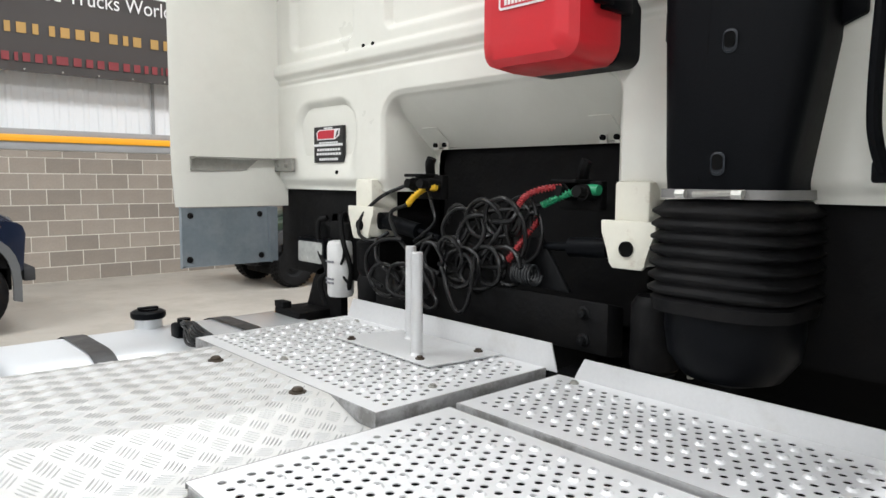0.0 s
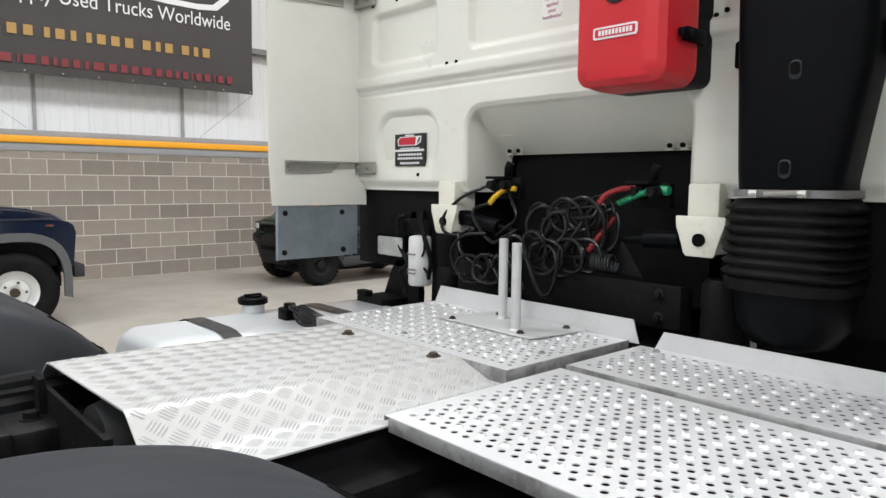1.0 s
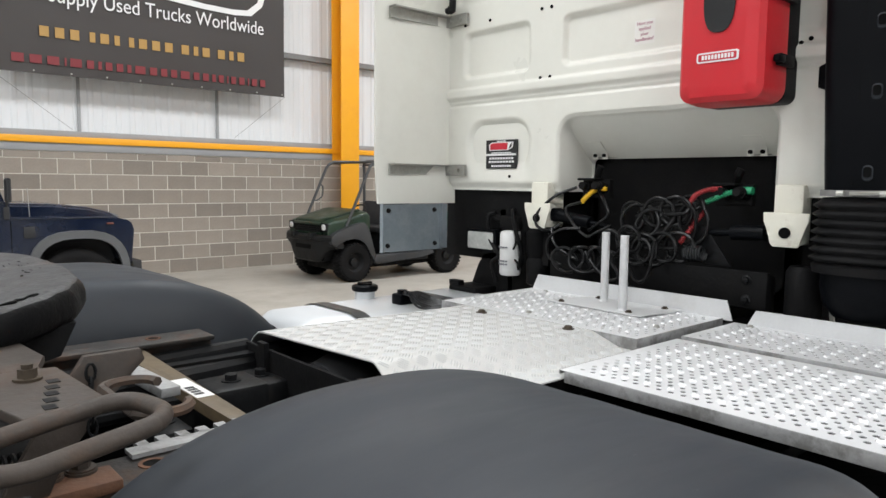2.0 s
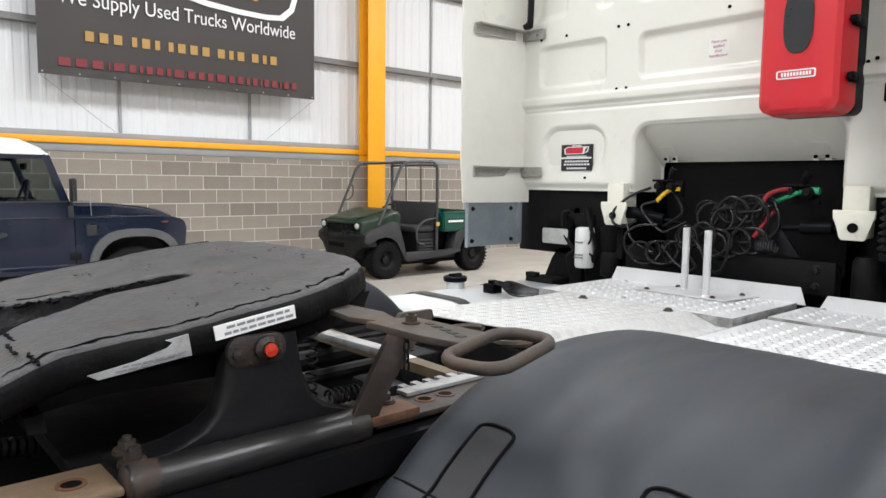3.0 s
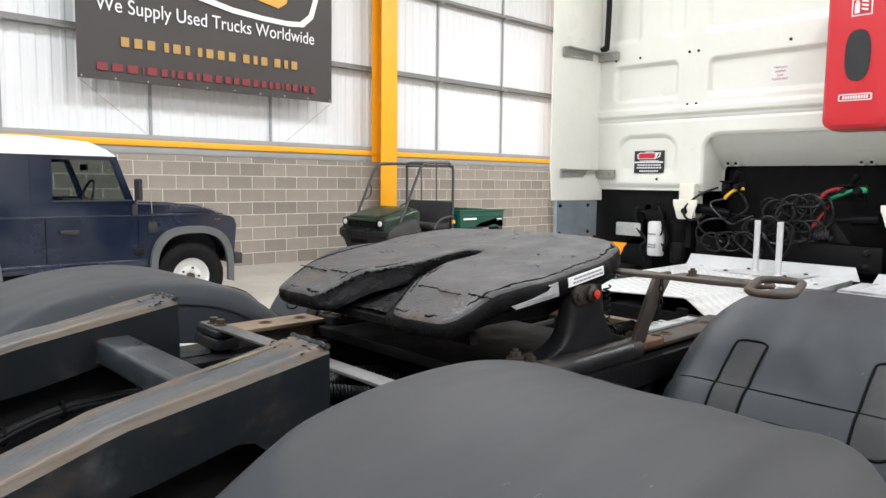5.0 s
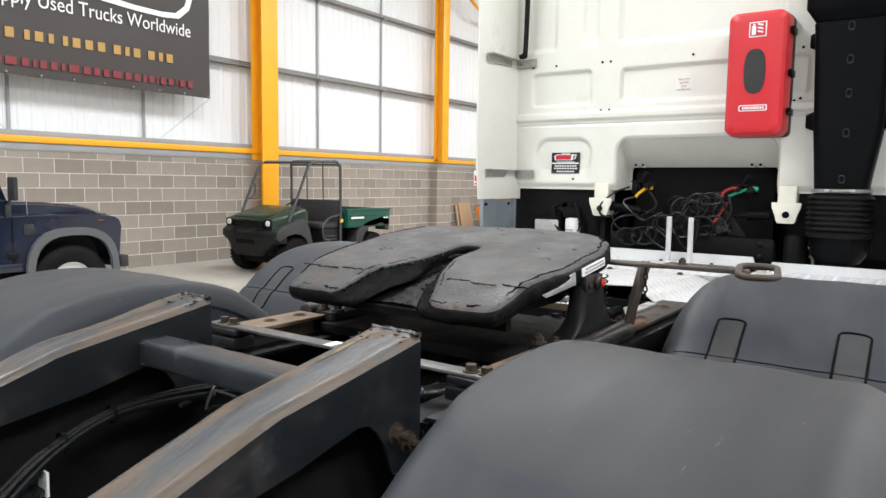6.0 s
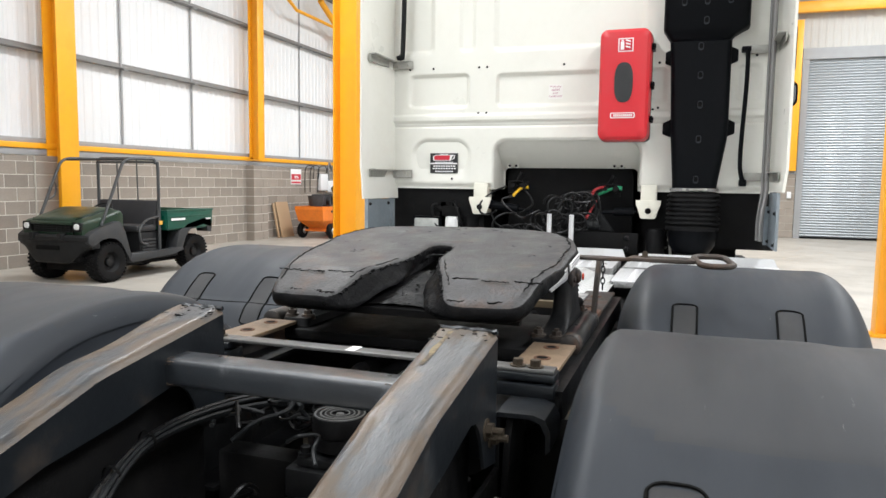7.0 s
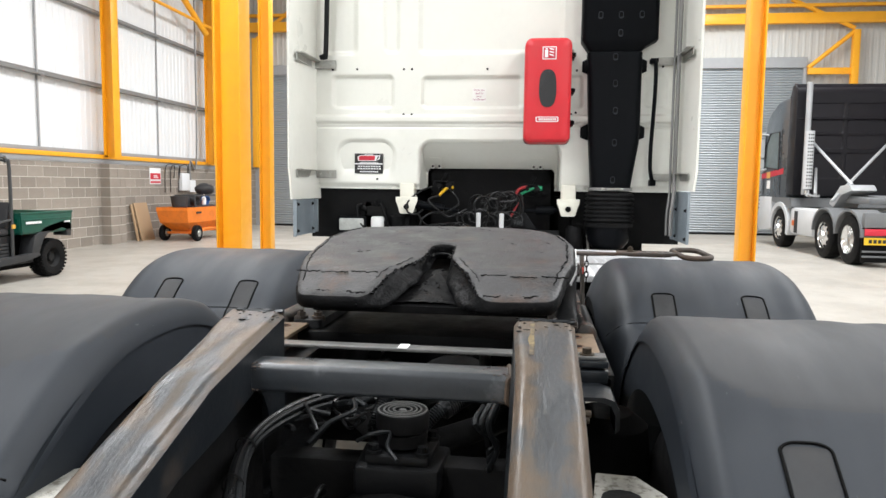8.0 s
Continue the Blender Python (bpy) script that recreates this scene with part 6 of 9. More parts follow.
# ribbed breather hoses rising behind the mount
for pts in (((-1.585, 1.53, 0.90), (-1.56, 1.52, 0.955), (-1.50, 1.50, 0.985), (-1.42, 1.47, 0.99), (-1.32, 1.44, 0.97)), ((-1.585, 1.40, 0.93), (-1.54, 1.355, 0.97), (-1.47, 1.30, 0.99), (-1.38, 1.25, 0.985), (-1.28, 1.22, 0.96))):
    bm = B()
    tube(bm, smooth_line(pts, 22), 0.017, 10, 1, smooth=False, radii=lambda t: 0.0165 * (1.0 + 0.13 * math.sin(t * 290)))
    part("ribbed_hose", bm, M["cable_dusty"], truck, "dusty ribbed hose by the axle mount")
for ax in AX:
    bm = B()
    lathe(bm, ((0.0, -0.27), (0.13, -0.24), (0.225, -0.12), (0.24, 0.0), (0.225, 0.12), (0.13, 0.24), (0.0, 0.27)), (ax - 0.02, CY, 0.58), "x", 24)
    cyl(bm, (ax, 0.45, 0.52), (ax, 2.45, 0.52), 0.085, seg=16)
    part("axle", bm, M["deep_black"], truck, "black drive axle with differential bowl")


def wheel(x, y, side, dual):
    R, W = 0.505, 0.29
    for k in range(2 if dual else 1):
        yc = y + side * 0.0 - side * k * 0.325
        bm = B()
        lathe(bm, ((0.30, -0.13), (0.33, -0.145), (0.45, -0.142), (0.49, -0.125), (R, -0.10), (R, 0.10), (0.49, 0.125), (0.45, 0.142), (0.33, 0.145), (0.30, 0.13)), (x, yc, 0.505), "y", 40, cap=False)
        tyre = part("tyre", bm, M["rubber"], truck, "black truck tyre")
        bm = B()
        lathe(bm, ((0.30, -0.12), (0.28, -0.10), (0.28, 0.10), (0.30, 0.12)), (x, yc, 0.505), "y", 32, cap=False)
        lathe(bm, ((0.285, side * (0.09 if not dual else -0.10)), (0.20, side * (0.07 if not dual else -0.09)), (0.12, side * 0.08), (0.10, side * 0.13), (0.0, side * 0.14)), (x, yc, 0.505), "y", 32, cap=False)
        part("rim", bm, M["galv"], tyre)


for ax in AX:
    wheel(ax, 0.365, -1, True)
    wheel(ax, 2 * CY - 0.365, 1, True)
wheel(2.7, 0.40, -1, False)
wheel(2.7, 2 * CY - 0.40, 1, False)

# ---- mudguards ----
class Guard:
    """Shape of one mudguard: a rounded arch of half length ga and height gb."""

    def __init__(self, x, ga, gb, gz, gn, half, inner, outer, power, tip, tongue):
        self.x, self.ga, self.gb, self.gz, self.gn, self.half = x, ga, gb, gz, gn, half
        self.inner, self.outer, self.power, self.tip, self.tongue = inner, outer, power, radians(tip), tongue

    def raw(self, a):
        c, s = math.cos(a), math.sin(a)
        return self.ga * math.copysign(abs(c) ** (2 / self.gn), c), self.gb * abs(s) ** (2 / self.gn)

    def at(self, a, sink=0.0):
        px, pz = self.raw(a)
        nx, nz = px / self.ga, pz / self.gb
        l = math.hypot(nx, nz) or 1
        px, pz = px - nx / l * sink, pz - nz / l * sink
        c, s = math.cos(self.tip), math.sin(self.tip)
        return self.x + px * c + pz * s, self.gz - px * s + pz * c


FRONT = Guard(-0.346, 0.651, 0.653, 0.577, 2.358, 0.378, (0.638, 0.161), (0.683, 0.099), 2.8, 2.0, (0.58, 0.739, 0.985))
REAR = Guard(-1.667, 0.728, 0.645, 0.577, 2.11, 0.340, (0.84, 0.055), (0.617, 0.10), 1.7, -2.8, (0.66, 0.81, 1.05))


def mudguard(g, side):
    yc = CY + side * (CY - 0.533)
    ax, MW = g.x, g.half
    def wave(px, v):
        return 0.0045 * noise.noise((px * 2.6 + side * 4, v * 6.0, ax)) + 0.0022 * noise.noise((px * 1.0, v * 17.0, ax)) + 0.0015 * noise.noise((px * 9.0, v * 9.0, ax + 5))

    bm = B()
    angs = steps(math.pi, 0, 104)
    cross = []
    n = 56
    for k in range(n + 1):
        v = -1 + 2 * k / n
        e = abs(v)
        e0, deep = g.inner if v * side < 0 else g.outer
        drop = deep * max(0, (e - e0) / (1 - e0)) ** g.power
        cross.append((v * MW, drop))
    def shoulder(a, v):
        """Crease round the flat top of the rear guards, then a parallel fall."""
        if g is FRONT:
            return 0.0
        sd = sd_rrect(g.at(a)[0], v, g.x - 0.338, g.x + 0.40, -MW * 0.92, MW * 0.92, 0.17)
        return 0.032 * (1 - math.exp(-max(0.0, sd) / 0.09))

    rings = []
    for a in angs:
        row, inner = [], []
        for v, d in cross:
            d = d + shoulder(a, v)
            px = g.raw(a)[0]
            ripple = wave(px, v)
            step = 0.010 * smoothstep(g.tongue[1] + 0.012, g.tongue[1] - 0.03, min(a, math.pi - a))
            x, z = g.at(a, d - ripple - step)
            row.append((x, yc + v, z))
            x, z = g.at(a, d - ripple - step + 0.006)
            inner.append((x, yc + v, z))
        inner.reverse()
        rings.append(row + inner)
    loft(bm, rings)
    ob = part("mudguard", bm, M["mudguard"], truck, "dark grey plastic mudguard over twin wheels", sharp=60)
    # Top faces hold their brighter light in the base colour, plus dust.
    ob.data.materials.append(M["mudguard_lit_dusty"])
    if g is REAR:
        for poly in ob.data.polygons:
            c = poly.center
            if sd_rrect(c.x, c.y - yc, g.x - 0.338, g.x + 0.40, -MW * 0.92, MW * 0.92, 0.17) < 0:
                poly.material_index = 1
    # inner side wall that closes the guard toward the frame
    for sgn, zcut in ((-1, 0.0), (1, 0.0)):
        bm = B()
        yy = yc + sgn * (MW - 0.006)
        dep = (g.inner if sgn * side < 0 else g.outer)[1] + (0.010 if g is REAR else 0.0)
        up = [g.at(a, dep) for a in angs]
        lo = [g.at(a, dep + (0.12 if g is REAR and sgn * side < 0 else 0.055)) for a in angs]
        A = [bm.verts.new((x, yy, z)) for x, z in up]
        C = [bm.verts.new((x, yy + sgn * 0.004, z)) for x, z in lo]
        for i in range(len(A) - 1):
            bm.faces.new((A[i], A[i + 1], C[i + 1], C[i]))
        # Front lip colour holds the shade of the arch opening.
        part("side_lip", bm, M["mudguard"] if g is REAR else M["deep_black"], ob)
    # join line low on the rear face, with insert tongues
    def onto(u, v, lift):
        # u: height on the rear or front slope as an angle, v: across
        e = abs(v) / MW
        e0, deep = g.inner if v * side < 0 else g.outer
        step = 0.010 * smoothstep(g.tongue[1] + 0.012, g.tongue[1] - 0.03, min(u, math.pi - u))
        x, z = g.at(u, deep * max(0, (e - e0) / (1 - e0)) ** g.power - lift - step - wave(g.raw(u)[0], v) + shoulder(u, v))
        return (x, yc + v, z)
    for face in (math.pi, 0):
        for v in (-0.142, 0.159) if side < 0 else (0.142, -0.159):
            a_lo, a_hi = g.tongue[0], g.tongue[2]
            w = 0.037 if g is FRONT else 0.041
            out = []
            corners = rrect(0, (a_lo + a_hi) / 2, w, (a_hi - a_lo) / 2, 0.028, 8)
            for (u, q), (u2, q2) in zip(corners, corners[1:] + corners[:1]):
                n_cut = max(1, int(abs(q2 - q) / 0.03), int(abs(u2 - u) / 0.012))
                out += [(u + (u2 - u) * k / n_cut, q + (q2 - q) * k / n_cut) for k in range(n_cut)]
            f2 = lambda q: math.pi - q if face else q
            bm = B()
            C = [onto(f2(q), v + u, 0.0014) for u, q in out]
            tube(bm, C + C[:1], 0.0030, 6, 1, smooth=False)
            part("tongue_groove", bm, M["groove"], ob)
            bm = B()
            grid_mesh(bm, steps(-w + 0.004, w - 0.004, 2), steps(a_lo + 0.012, a_hi - 0.012, 12), lambda u, q: onto(f2(q), v + u, 0.0012))
            part("tongue_insert", bm, M["hatch"], ob, "dull grey insert tongue")
        q = g.tongue[1]
        bm = B()
        f2 = (lambda q: math.pi - q) if face else (lambda q: q)
        tube(bm, [onto(f2(q - 0.0 * abs(v)), v, 0.0015) for v in steps(-MW * 0.93, MW * 0.93, 20)], 0.0024, 6, 1)
        part("join_line", bm, M["groove"], ob)
    return ob


for g in (FRONT, REAR):
    for side in (-1, 1):
        mudguard(g, side)

# ---- banner on the long wall ----
BY = 11.05
banner = thing("banner", (2.97, BY, 2.95), "dark mesh advertising banner hung on the sheeted wall", "banner")
bm = B()
grid_mesh(bm, steps(0.80, 5.16, 40), steps(2.95, 5.15, 16), lambda x, z: (x, BY + 0.012 * noise.noise((x * 0.9, z * 1.3, 2)) + (0.006 * math.sin(x * 9) if z < 2.96 else 0), z))
sheet = part("banner_sheet", bm, M["banner"], banner, "dark brown-black mesh sheet")
sheet.data.shade_smooth()
FACE_S = Matrix(((1, 0, 0, 0), (0, 0, -1, 0), (0, 1, 0, 0), (0, 0, 0, 1)))
text_on("banner_text", "We Supply Used Trucks Worldwide", 0.30, Matrix.Translation((2.92, BY - 0.022, 3.945)) @ FACE_S, M["ink_white"], banner, width=3.70)
# telephone line and web address as plain bars
M["banner_amber"] = material("faded_amber_print", (0.42, 0.25, 0.07), 0.5, vary=0.08, bump=0.0)
M["banner_red"] = material("faded_red_print", (0.20, 0.022, 0.028), 0.5, vary=0.08, bump=0.0)
def bars(x0, x1, z0, z1, lens, mat, label):
    tot = sum(lens) + 0.35 * (len(lens) - 1)
    k = (x1 - x0) / tot
    x = x0
    for l in lens:
        if l > 0.05:
            bm = B()
            box(bm, x, x + l * k * 0.86, BY - 0.024, BY - 0.018, z0, z1)
            part("letter_bar", bm, mat, banner, label)
        x += (l + 0.35) * k


bars(1.41, 4.43, 3.46, 3.60, (0.8, 0.8, 0.8, 0.01, 0.5, 0.8, 0.5, 0.01, 0.5, 0.8, 0.8, 0.8, 0.01, 0.8, 0.5, 0.8, 0.01, 0.8, 0.5, 0.8), M["banner_amber"], "amber bar in place of a digit")
bars(1.06, 4.80, 3.085, 3.20, (1.3, 1.3, 1.3, 0.2, 1.3, 0.8, 0.4, 0.8, 0.8, 0.5, 1.3, 0.9, 0.8, 0.8, 1.2, 0.8, 0.8, 0.5, 0.7, 0.2, 0.7, 0.8, 0.2, 0.8, 0.8), M["banner_red"], "red bar in place of a letter")
bm = B()
rim_o = [(2.2, 4.42), (3.2, 4.24), (3.75, 4.20), (4.25, 4.19), (4.55, 4.22), (4.75, 4.40), (4.86, 4.75), (4.80, 5.05), (2.4, 5.05)]
rim_i = [(2.32, 4.50), (3.2, 4.33), (3.75, 4.285), (4.22, 4.275), (4.48, 4.30), (4.66, 4.45), (4.76, 4.75), (4.70, 4.97), (2.5, 4.97)]
A = [bm.verts.new((x, BY - 0.02, z)) for x, z in rim_o]
C = [bm.verts.new((x, BY - 0.02, z)) for x, z in rim_i]
for i in range(len(A)):
    j = (i + 1) % len(A)
    bm.faces.new((A[i], A[j], C[j], C[i]))
part("emblem_rim", bm, M["ink_white"], banner, "white rim of a plain emblem", smooth=False)
bm = B()
prism(bm, ((2.7, 4.70), (4.05, 4.46), (4.2, 4.56), (4.35, 4.92), (2.8, 4.92)), "y", BY - 0.024, BY - 0.018)
part("emblem_field", bm, M["ink_gold"], banner)
bm = B()
for k in range(10):
    cyl(bm, (0.85 + k * 0.473, BY - 0.02, 2.985), (0.85 + k * 0.473, BY + 0.0, 2.985), 0.012, seg=10)
part("eyelets", bm, M["galv"], banner)["kind"] = "stuff"
for xa, za, xb, zb in ((0.80, 2.95, 1.85, 2.22), (5.16, 2.95, 4.35, 2.22)):
    bm = B()
    tube(bm, ((xa, BY, za), (xb, WY + 0.02, zb)), 0.003, 5, smooth=False)
    part("guy_cord", bm, M["girt"], banner, "thin cord tied to the rail")

# ---- fire sign on the block wall ----
sign = thing("wall_sign", (14.5, WY - 0.01, 1.43), "red and white notice on the block wall", "sign")
bm = B()
box(bm, 14.22, 14.78, WY - 0.012, WY - 0.002, 1.43, 1.86, 0.003)
part("board", bm, M["ink_white"], sign)
bm = B()
box(bm, 14.25, 14.75, WY - 0.016, WY - 0.0125, 1.56, 1.72)
box(bm, 14.25, 14.75, WY - 0.016, WY - 0.0125, 1.46, 1.51)
part("red_band", bm, M["ink_red"], sign)
bm = B()
for x0, x1, z in ((14.40, 14.58, 1.64), (14.42, 14.50, 1.60), (14.53, 14.62, 1.60)):
    box(bm, x0, x1, WY - 0.019, WY - 0.0165, z, z + 0.03)
part("sign_bars", bm, M["ink_white"], sign)

# ---- off-road vehicle with a white roof ----
M["blue"] = material("dark_blue_body_paint", (0.0040, 0.0090, 0.026), 0.20, vary=0.1, scale=2, fine=40, bump=0.008, coat=0.5, stain=(0.016, 0.022, 0.034), stain_amt=0.12, stain_scale=2)
M["white_paint"] = material("white_roof_paint", (0.70, 0.70, 0.69), 0.3, vary=0.03, scale=2, bump=0.01, coat=0.3)
M["arch"] = material("grey_arch_plastic", (0.085, 0.088, 0.092), 0.6, vary=0.1, scale=6, bump=0.05)
M["dark_glass"] = glass_mat("window_glass", (0.50, 0.55, 0.55))
M["interior"] = material("dark_interior", (0.02, 0.02, 0.022), 0.7, vary=0.2, scale=8, bump=0.1)
M["lamp_clear"] = material("clear_lamp_lens", (0.62, 0.63, 0.62), 0.15, vary=0.05, bump=0.0, coat=0.5)
M["amber_dull"] = material("dull_amber_lens", (0.16, 0.045, 0.02), 0.3, vary=0.05, bump=0.0)
M["amber"] = material("amber_lens", (0.6, 0.12, 0.01), 0.25, vary=0.02, bump=0.0)
LY0, LY1 = 7.76, 9.42
HX, RX, HZ = 0.976, -1.384, 0.405
rover = thing("off_road_vehicle", (-0.2, (LY0 + LY1) / 2, 0), "dark blue square off-road vehicle with a white roof", "car")
body = [(1.50, 0.62), (1.535, 0.98), (1.51, 1.055), (1.46, 1.09), (1.38, 1.105), (0.47, 1.14), (0.40, 1.14), (-2.05, 1.14), (-2.07, 0.62), (-1.90, 0.60)]
ARCH_X = HX + 0.015


def soft_pow(v):
    return math.copysign(abs(v) ** 0.72, v)


arch_r = [(RX - 0.47, 0.60)] + [(RX + 0.47 * math.cos(a), 0.44 + 0.47 * math.sin(a)) for a in steps(math.pi - 0.35, 0.35, 10)] + [(RX + 0.47, 0.60)]
arch_f = [(ARCH_X - 0.46, 0.60)] + [(ARCH_X + 0.44 * soft_pow(math.cos(a)), 0.46 + 0.47 * soft_pow(math.sin(a))) for a in steps(math.pi - 0.35, 0.35, 14)] + [(ARCH_X + 0.455, 0.62)]
bm = B()
prism(bm, body[:-1] + [(-2.07, 0.60)] + arch_r + [(ARCH_X - 0.47, 0.56)] + arch_f, "y", LY0, LY1)
shell = part("body", bm, M["blue"], rover, "dark blue body tub", sharp=30)
bm = B()
rings = []
for x, w, z in ((0.36, 0.64, 1.265), (0.8, 0.63, 1.252), (1.15, 0.61, 1.215), (1.36, 0.59, 1.165), (1.46, 0.58, 1.125), (1.51, 0.57, 1.05)):
    c = (LY0 + LY1) / 2
    rings.append([(x, c - w, z - 0.18), (x, c - w, z - 0.03), (x, c - w + 0.05, z), (x, c + w - 0.05, z), (x, c + w, z - 0.03), (x, c + w, z - 0.18)])
loft(bm, rings)
part("bonnet", bm, M["blue"], rover, "raised dark blue bonnet")
# upper body: pillars, window frames
def side_frame(y):
    bm = B()
    t = 0.03
    for i, pts in enumerate((((0.335, 1.115), (0.415, 1.115), (0.19, 1.74), (0.12, 1.74)), ((-0.62, 1.115), (-0.43, 1.115), (-0.43, 1.74), (-0.62, 1.74)), ((-2.05, 1.115), (-1.92, 1.115), (-1.92, 1.74), (-2.05, 1.74)),
                ((-2.05, 1.70), (0.17, 1.70), (0.15, 1.75), (-2.05, 1.75)), ((-2.05, 1.10), (0.41, 1.10), (0.385, 1.28), (-2.05, 1.28)), ((-0.95, 1.2), (-0.62, 1.2), (-0.62, 1.72), (-0.95, 1.72)))):
        e = 0.0015 * (i + 1)
        prism(bm, pts, "y", y + e, y + t - e)
    part("side_frame", bm, M["blue"], rover)
    for xa, xb, xt in ((-0.43, 0.335, 0.18), (-1.9, -0.96, -0.96)):
        bm = B()
        prism(bm, ((xa, 1.28), (xb - 0.02, 1.28), (xt, 1.70), (xa, 1.70)), "y", y + 0.012, y + 0.016)
        g = part("side_window", bm, M["dark_glass"], rover, "clear side window glass")
        g.visible_shadow = False
    bm = B()
    for xa, xb, za, zb in ((-0.43, 0.345, 1.275, 1.29),):
        prism(bm, ((xa, za), (xb, za), (xb - 0.01, zb), (xa, zb)), "y", y - 0.003 if y < 8.5 else y + 0.03, y if y < 8.5 else y + 0.034)
    part("window_trim", bm, M["interior"], rover)


side_frame(LY0)
side_frame(LY1 - 0.03)
bm = B()
rings = []
c = (LY0 + LY1) / 2
for x, w, z in ((-2.08, 0.80, 1.86), (-1.9, 0.83, 1.905), (-0.6, 0.83, 1.925), (-0.05, 0.825, 1.89), (0.14, 0.815, 1.81), (0.185, 0.80, 1.765)):
    rings.append([(x, c - w - 0.01, 1.742), (x, c - w - 0.005, 1.742 + (z - 1.742) * 0.5), (x, c - w + 0.10, z), (x, c, z + 0.02), (x, c + w - 0.10, z), (x, c + w + 0.005, 1.742 + (z - 1.742) * 0.5), (x, c + w + 0.01, 1.742)])
loft(bm, rings)
part("roof", bm, M["white_paint"], rover, "domed white roof")
bm = B()
prism(bm, ((0.38, 1.12), (0.39, 1.12), (0.18, 1.74), (0.17, 1.74)), "y", LY0 + 0.03, LY1 - 0.03)
w = part("windscreen", bm, M["dark_glass"], rover, "flat windscreen")
w.visible_shadow = False
bm = B()
box(bm, -2.05, -2.02, LY0 + 0.03, LY1 - 0.03, 1.1, 1.74)
part("rear_panel", bm, M["blue"], rover)
for ya in (LY0 + 0.15, LY1 - 0.62):
    bm = B()
    box(bm, -0.50, -0.38, ya, ya + 0.47, 1.0, 1.52, 0.05)
    part("seat", bm, M["interior"], rover)
bm = B()
box(bm, 0.06, 0.335, LY0 + 0.05, LY1 - 0.05, 1.05, 1.27, 0.04)
part("dashboard", bm, M["interior"], rover)
bm = B()
tube(bm, [(0.02 + 0.05 * math.cos(a), LY0 + 0.42 + 0.17 * math.cos(a + 1.57), 1.32 + 0.17 * math.sin(a + 1.57)) for a in steps(0, 6.3, 24)], 0.014, 6, 1, smooth=False)
part("steering_wheel", bm, M["interior"], rover)
bm = B()
box(bm, 0.10, 0.13, c - 0.11, c + 0.11, 1.60, 1.67, 0.012)
part("inside_mirror", bm, M["interior"], rover)
bm = B()
box(bm, -2.07, 1.36, LY0 - 0.008, LY0, 1.112, 1.127, 0.003)
part("waist_line", bm, M["blue"], rover)
bm = B()
for xg in (0.395, -0.505):
    box(bm, xg - 0.004, xg + 0.004, LY0 - 0.002, LY0 + 0.005, 0.64, 1.098)
part("door_gap", bm, M["groove"], rover)
bm = B()
box(bm, -2.07, HX - 0.5, LY0 - 0.012, LY0 + 0.02, 0.565, 0.645, 0.006)
part("sill", bm, M["blue"], rover)
bm = B()
box(bm, -0.38, -0.20, LY0 - 0.03, LY0 - 0.002, 0.945, 0.985, 0.008)
cyl(bm, (-0.26, LY0 - 0.035, 0.955), (-0.26, LY0, 0.955), 0.02, seg=10)
part("door_handle", bm, M["interior"], rover)
bm = B()
box(bm, 0.345, 0.445, LY0 - 0.012, LY0 - 0.001, 0.69, 0.76, 0.004)
part("hinge", bm, M["chassis"], rover)
bm = B()
box(bm, 0.50, 0.60, LY0 - 0.01, LY0 - 0.001, 0.93, 1.04, 0.004)
part("side_vent", bm, M["interior"], rover)
bm = B()
box(bm, 1.26, 1.33, LY0 - 0.012, LY0 - 0.001, 1.045, 1.062, 0.004)
part("side_repeater", bm, M["amber_dull"], rover, "small dull amber side repeater")
bm = B()
cyl(bm, (0.57, LY0 + 0.06, 1.12), (0.555, LY0 + 0.05, 1.42), 0.004, seg=6)
part("aerial", bm, M["galv"], rover)
bm = B()
loft(bm, [[(u + 0.37, y, v) for u, v in rrect(-0.01, 1.40, 0.018, 0.115, 0.02, 3)] for y in (LY0 - 0.20, LY0 - 0.06)])
tube(bm, ((0.37, LY0 - 0.06, 1.33), (0.36, LY0 + 0.0, 1.20)), 0.014, 6, smooth=False)
box(bm, 0.335, 0.385, LY0 - 0.03, LY0 + 0.01, 1.12, 1.24, 0.006)
part("wing_mirror", bm, M["interior"], rover, "black door mirror")
bm = B()
box(bm, 1.50, 1.60, LY0 - 0.02, LY1 + 0.02, 0.52, 0.65, 0.01)
part("front_bumper", bm, M["interior"], rover, "square black front bumper")
bm = B()
box(bm, 1.515, 1.53, LY0 + 0.35, LY1 - 0.35, 0.66, 0.98, 0.01)
part("grille", bm, M["interior"], rover)
for y in (LY0 + 0.19, LY1 - 0.19):
    bm = B()
    lathe(bm, ((0.09, 0), (0.09, 0.02), (0.0, 0.03)), (1.52, y, 0.85), "x", 18)
    part("headlamp", bm, M["lamp_clear"], rover)
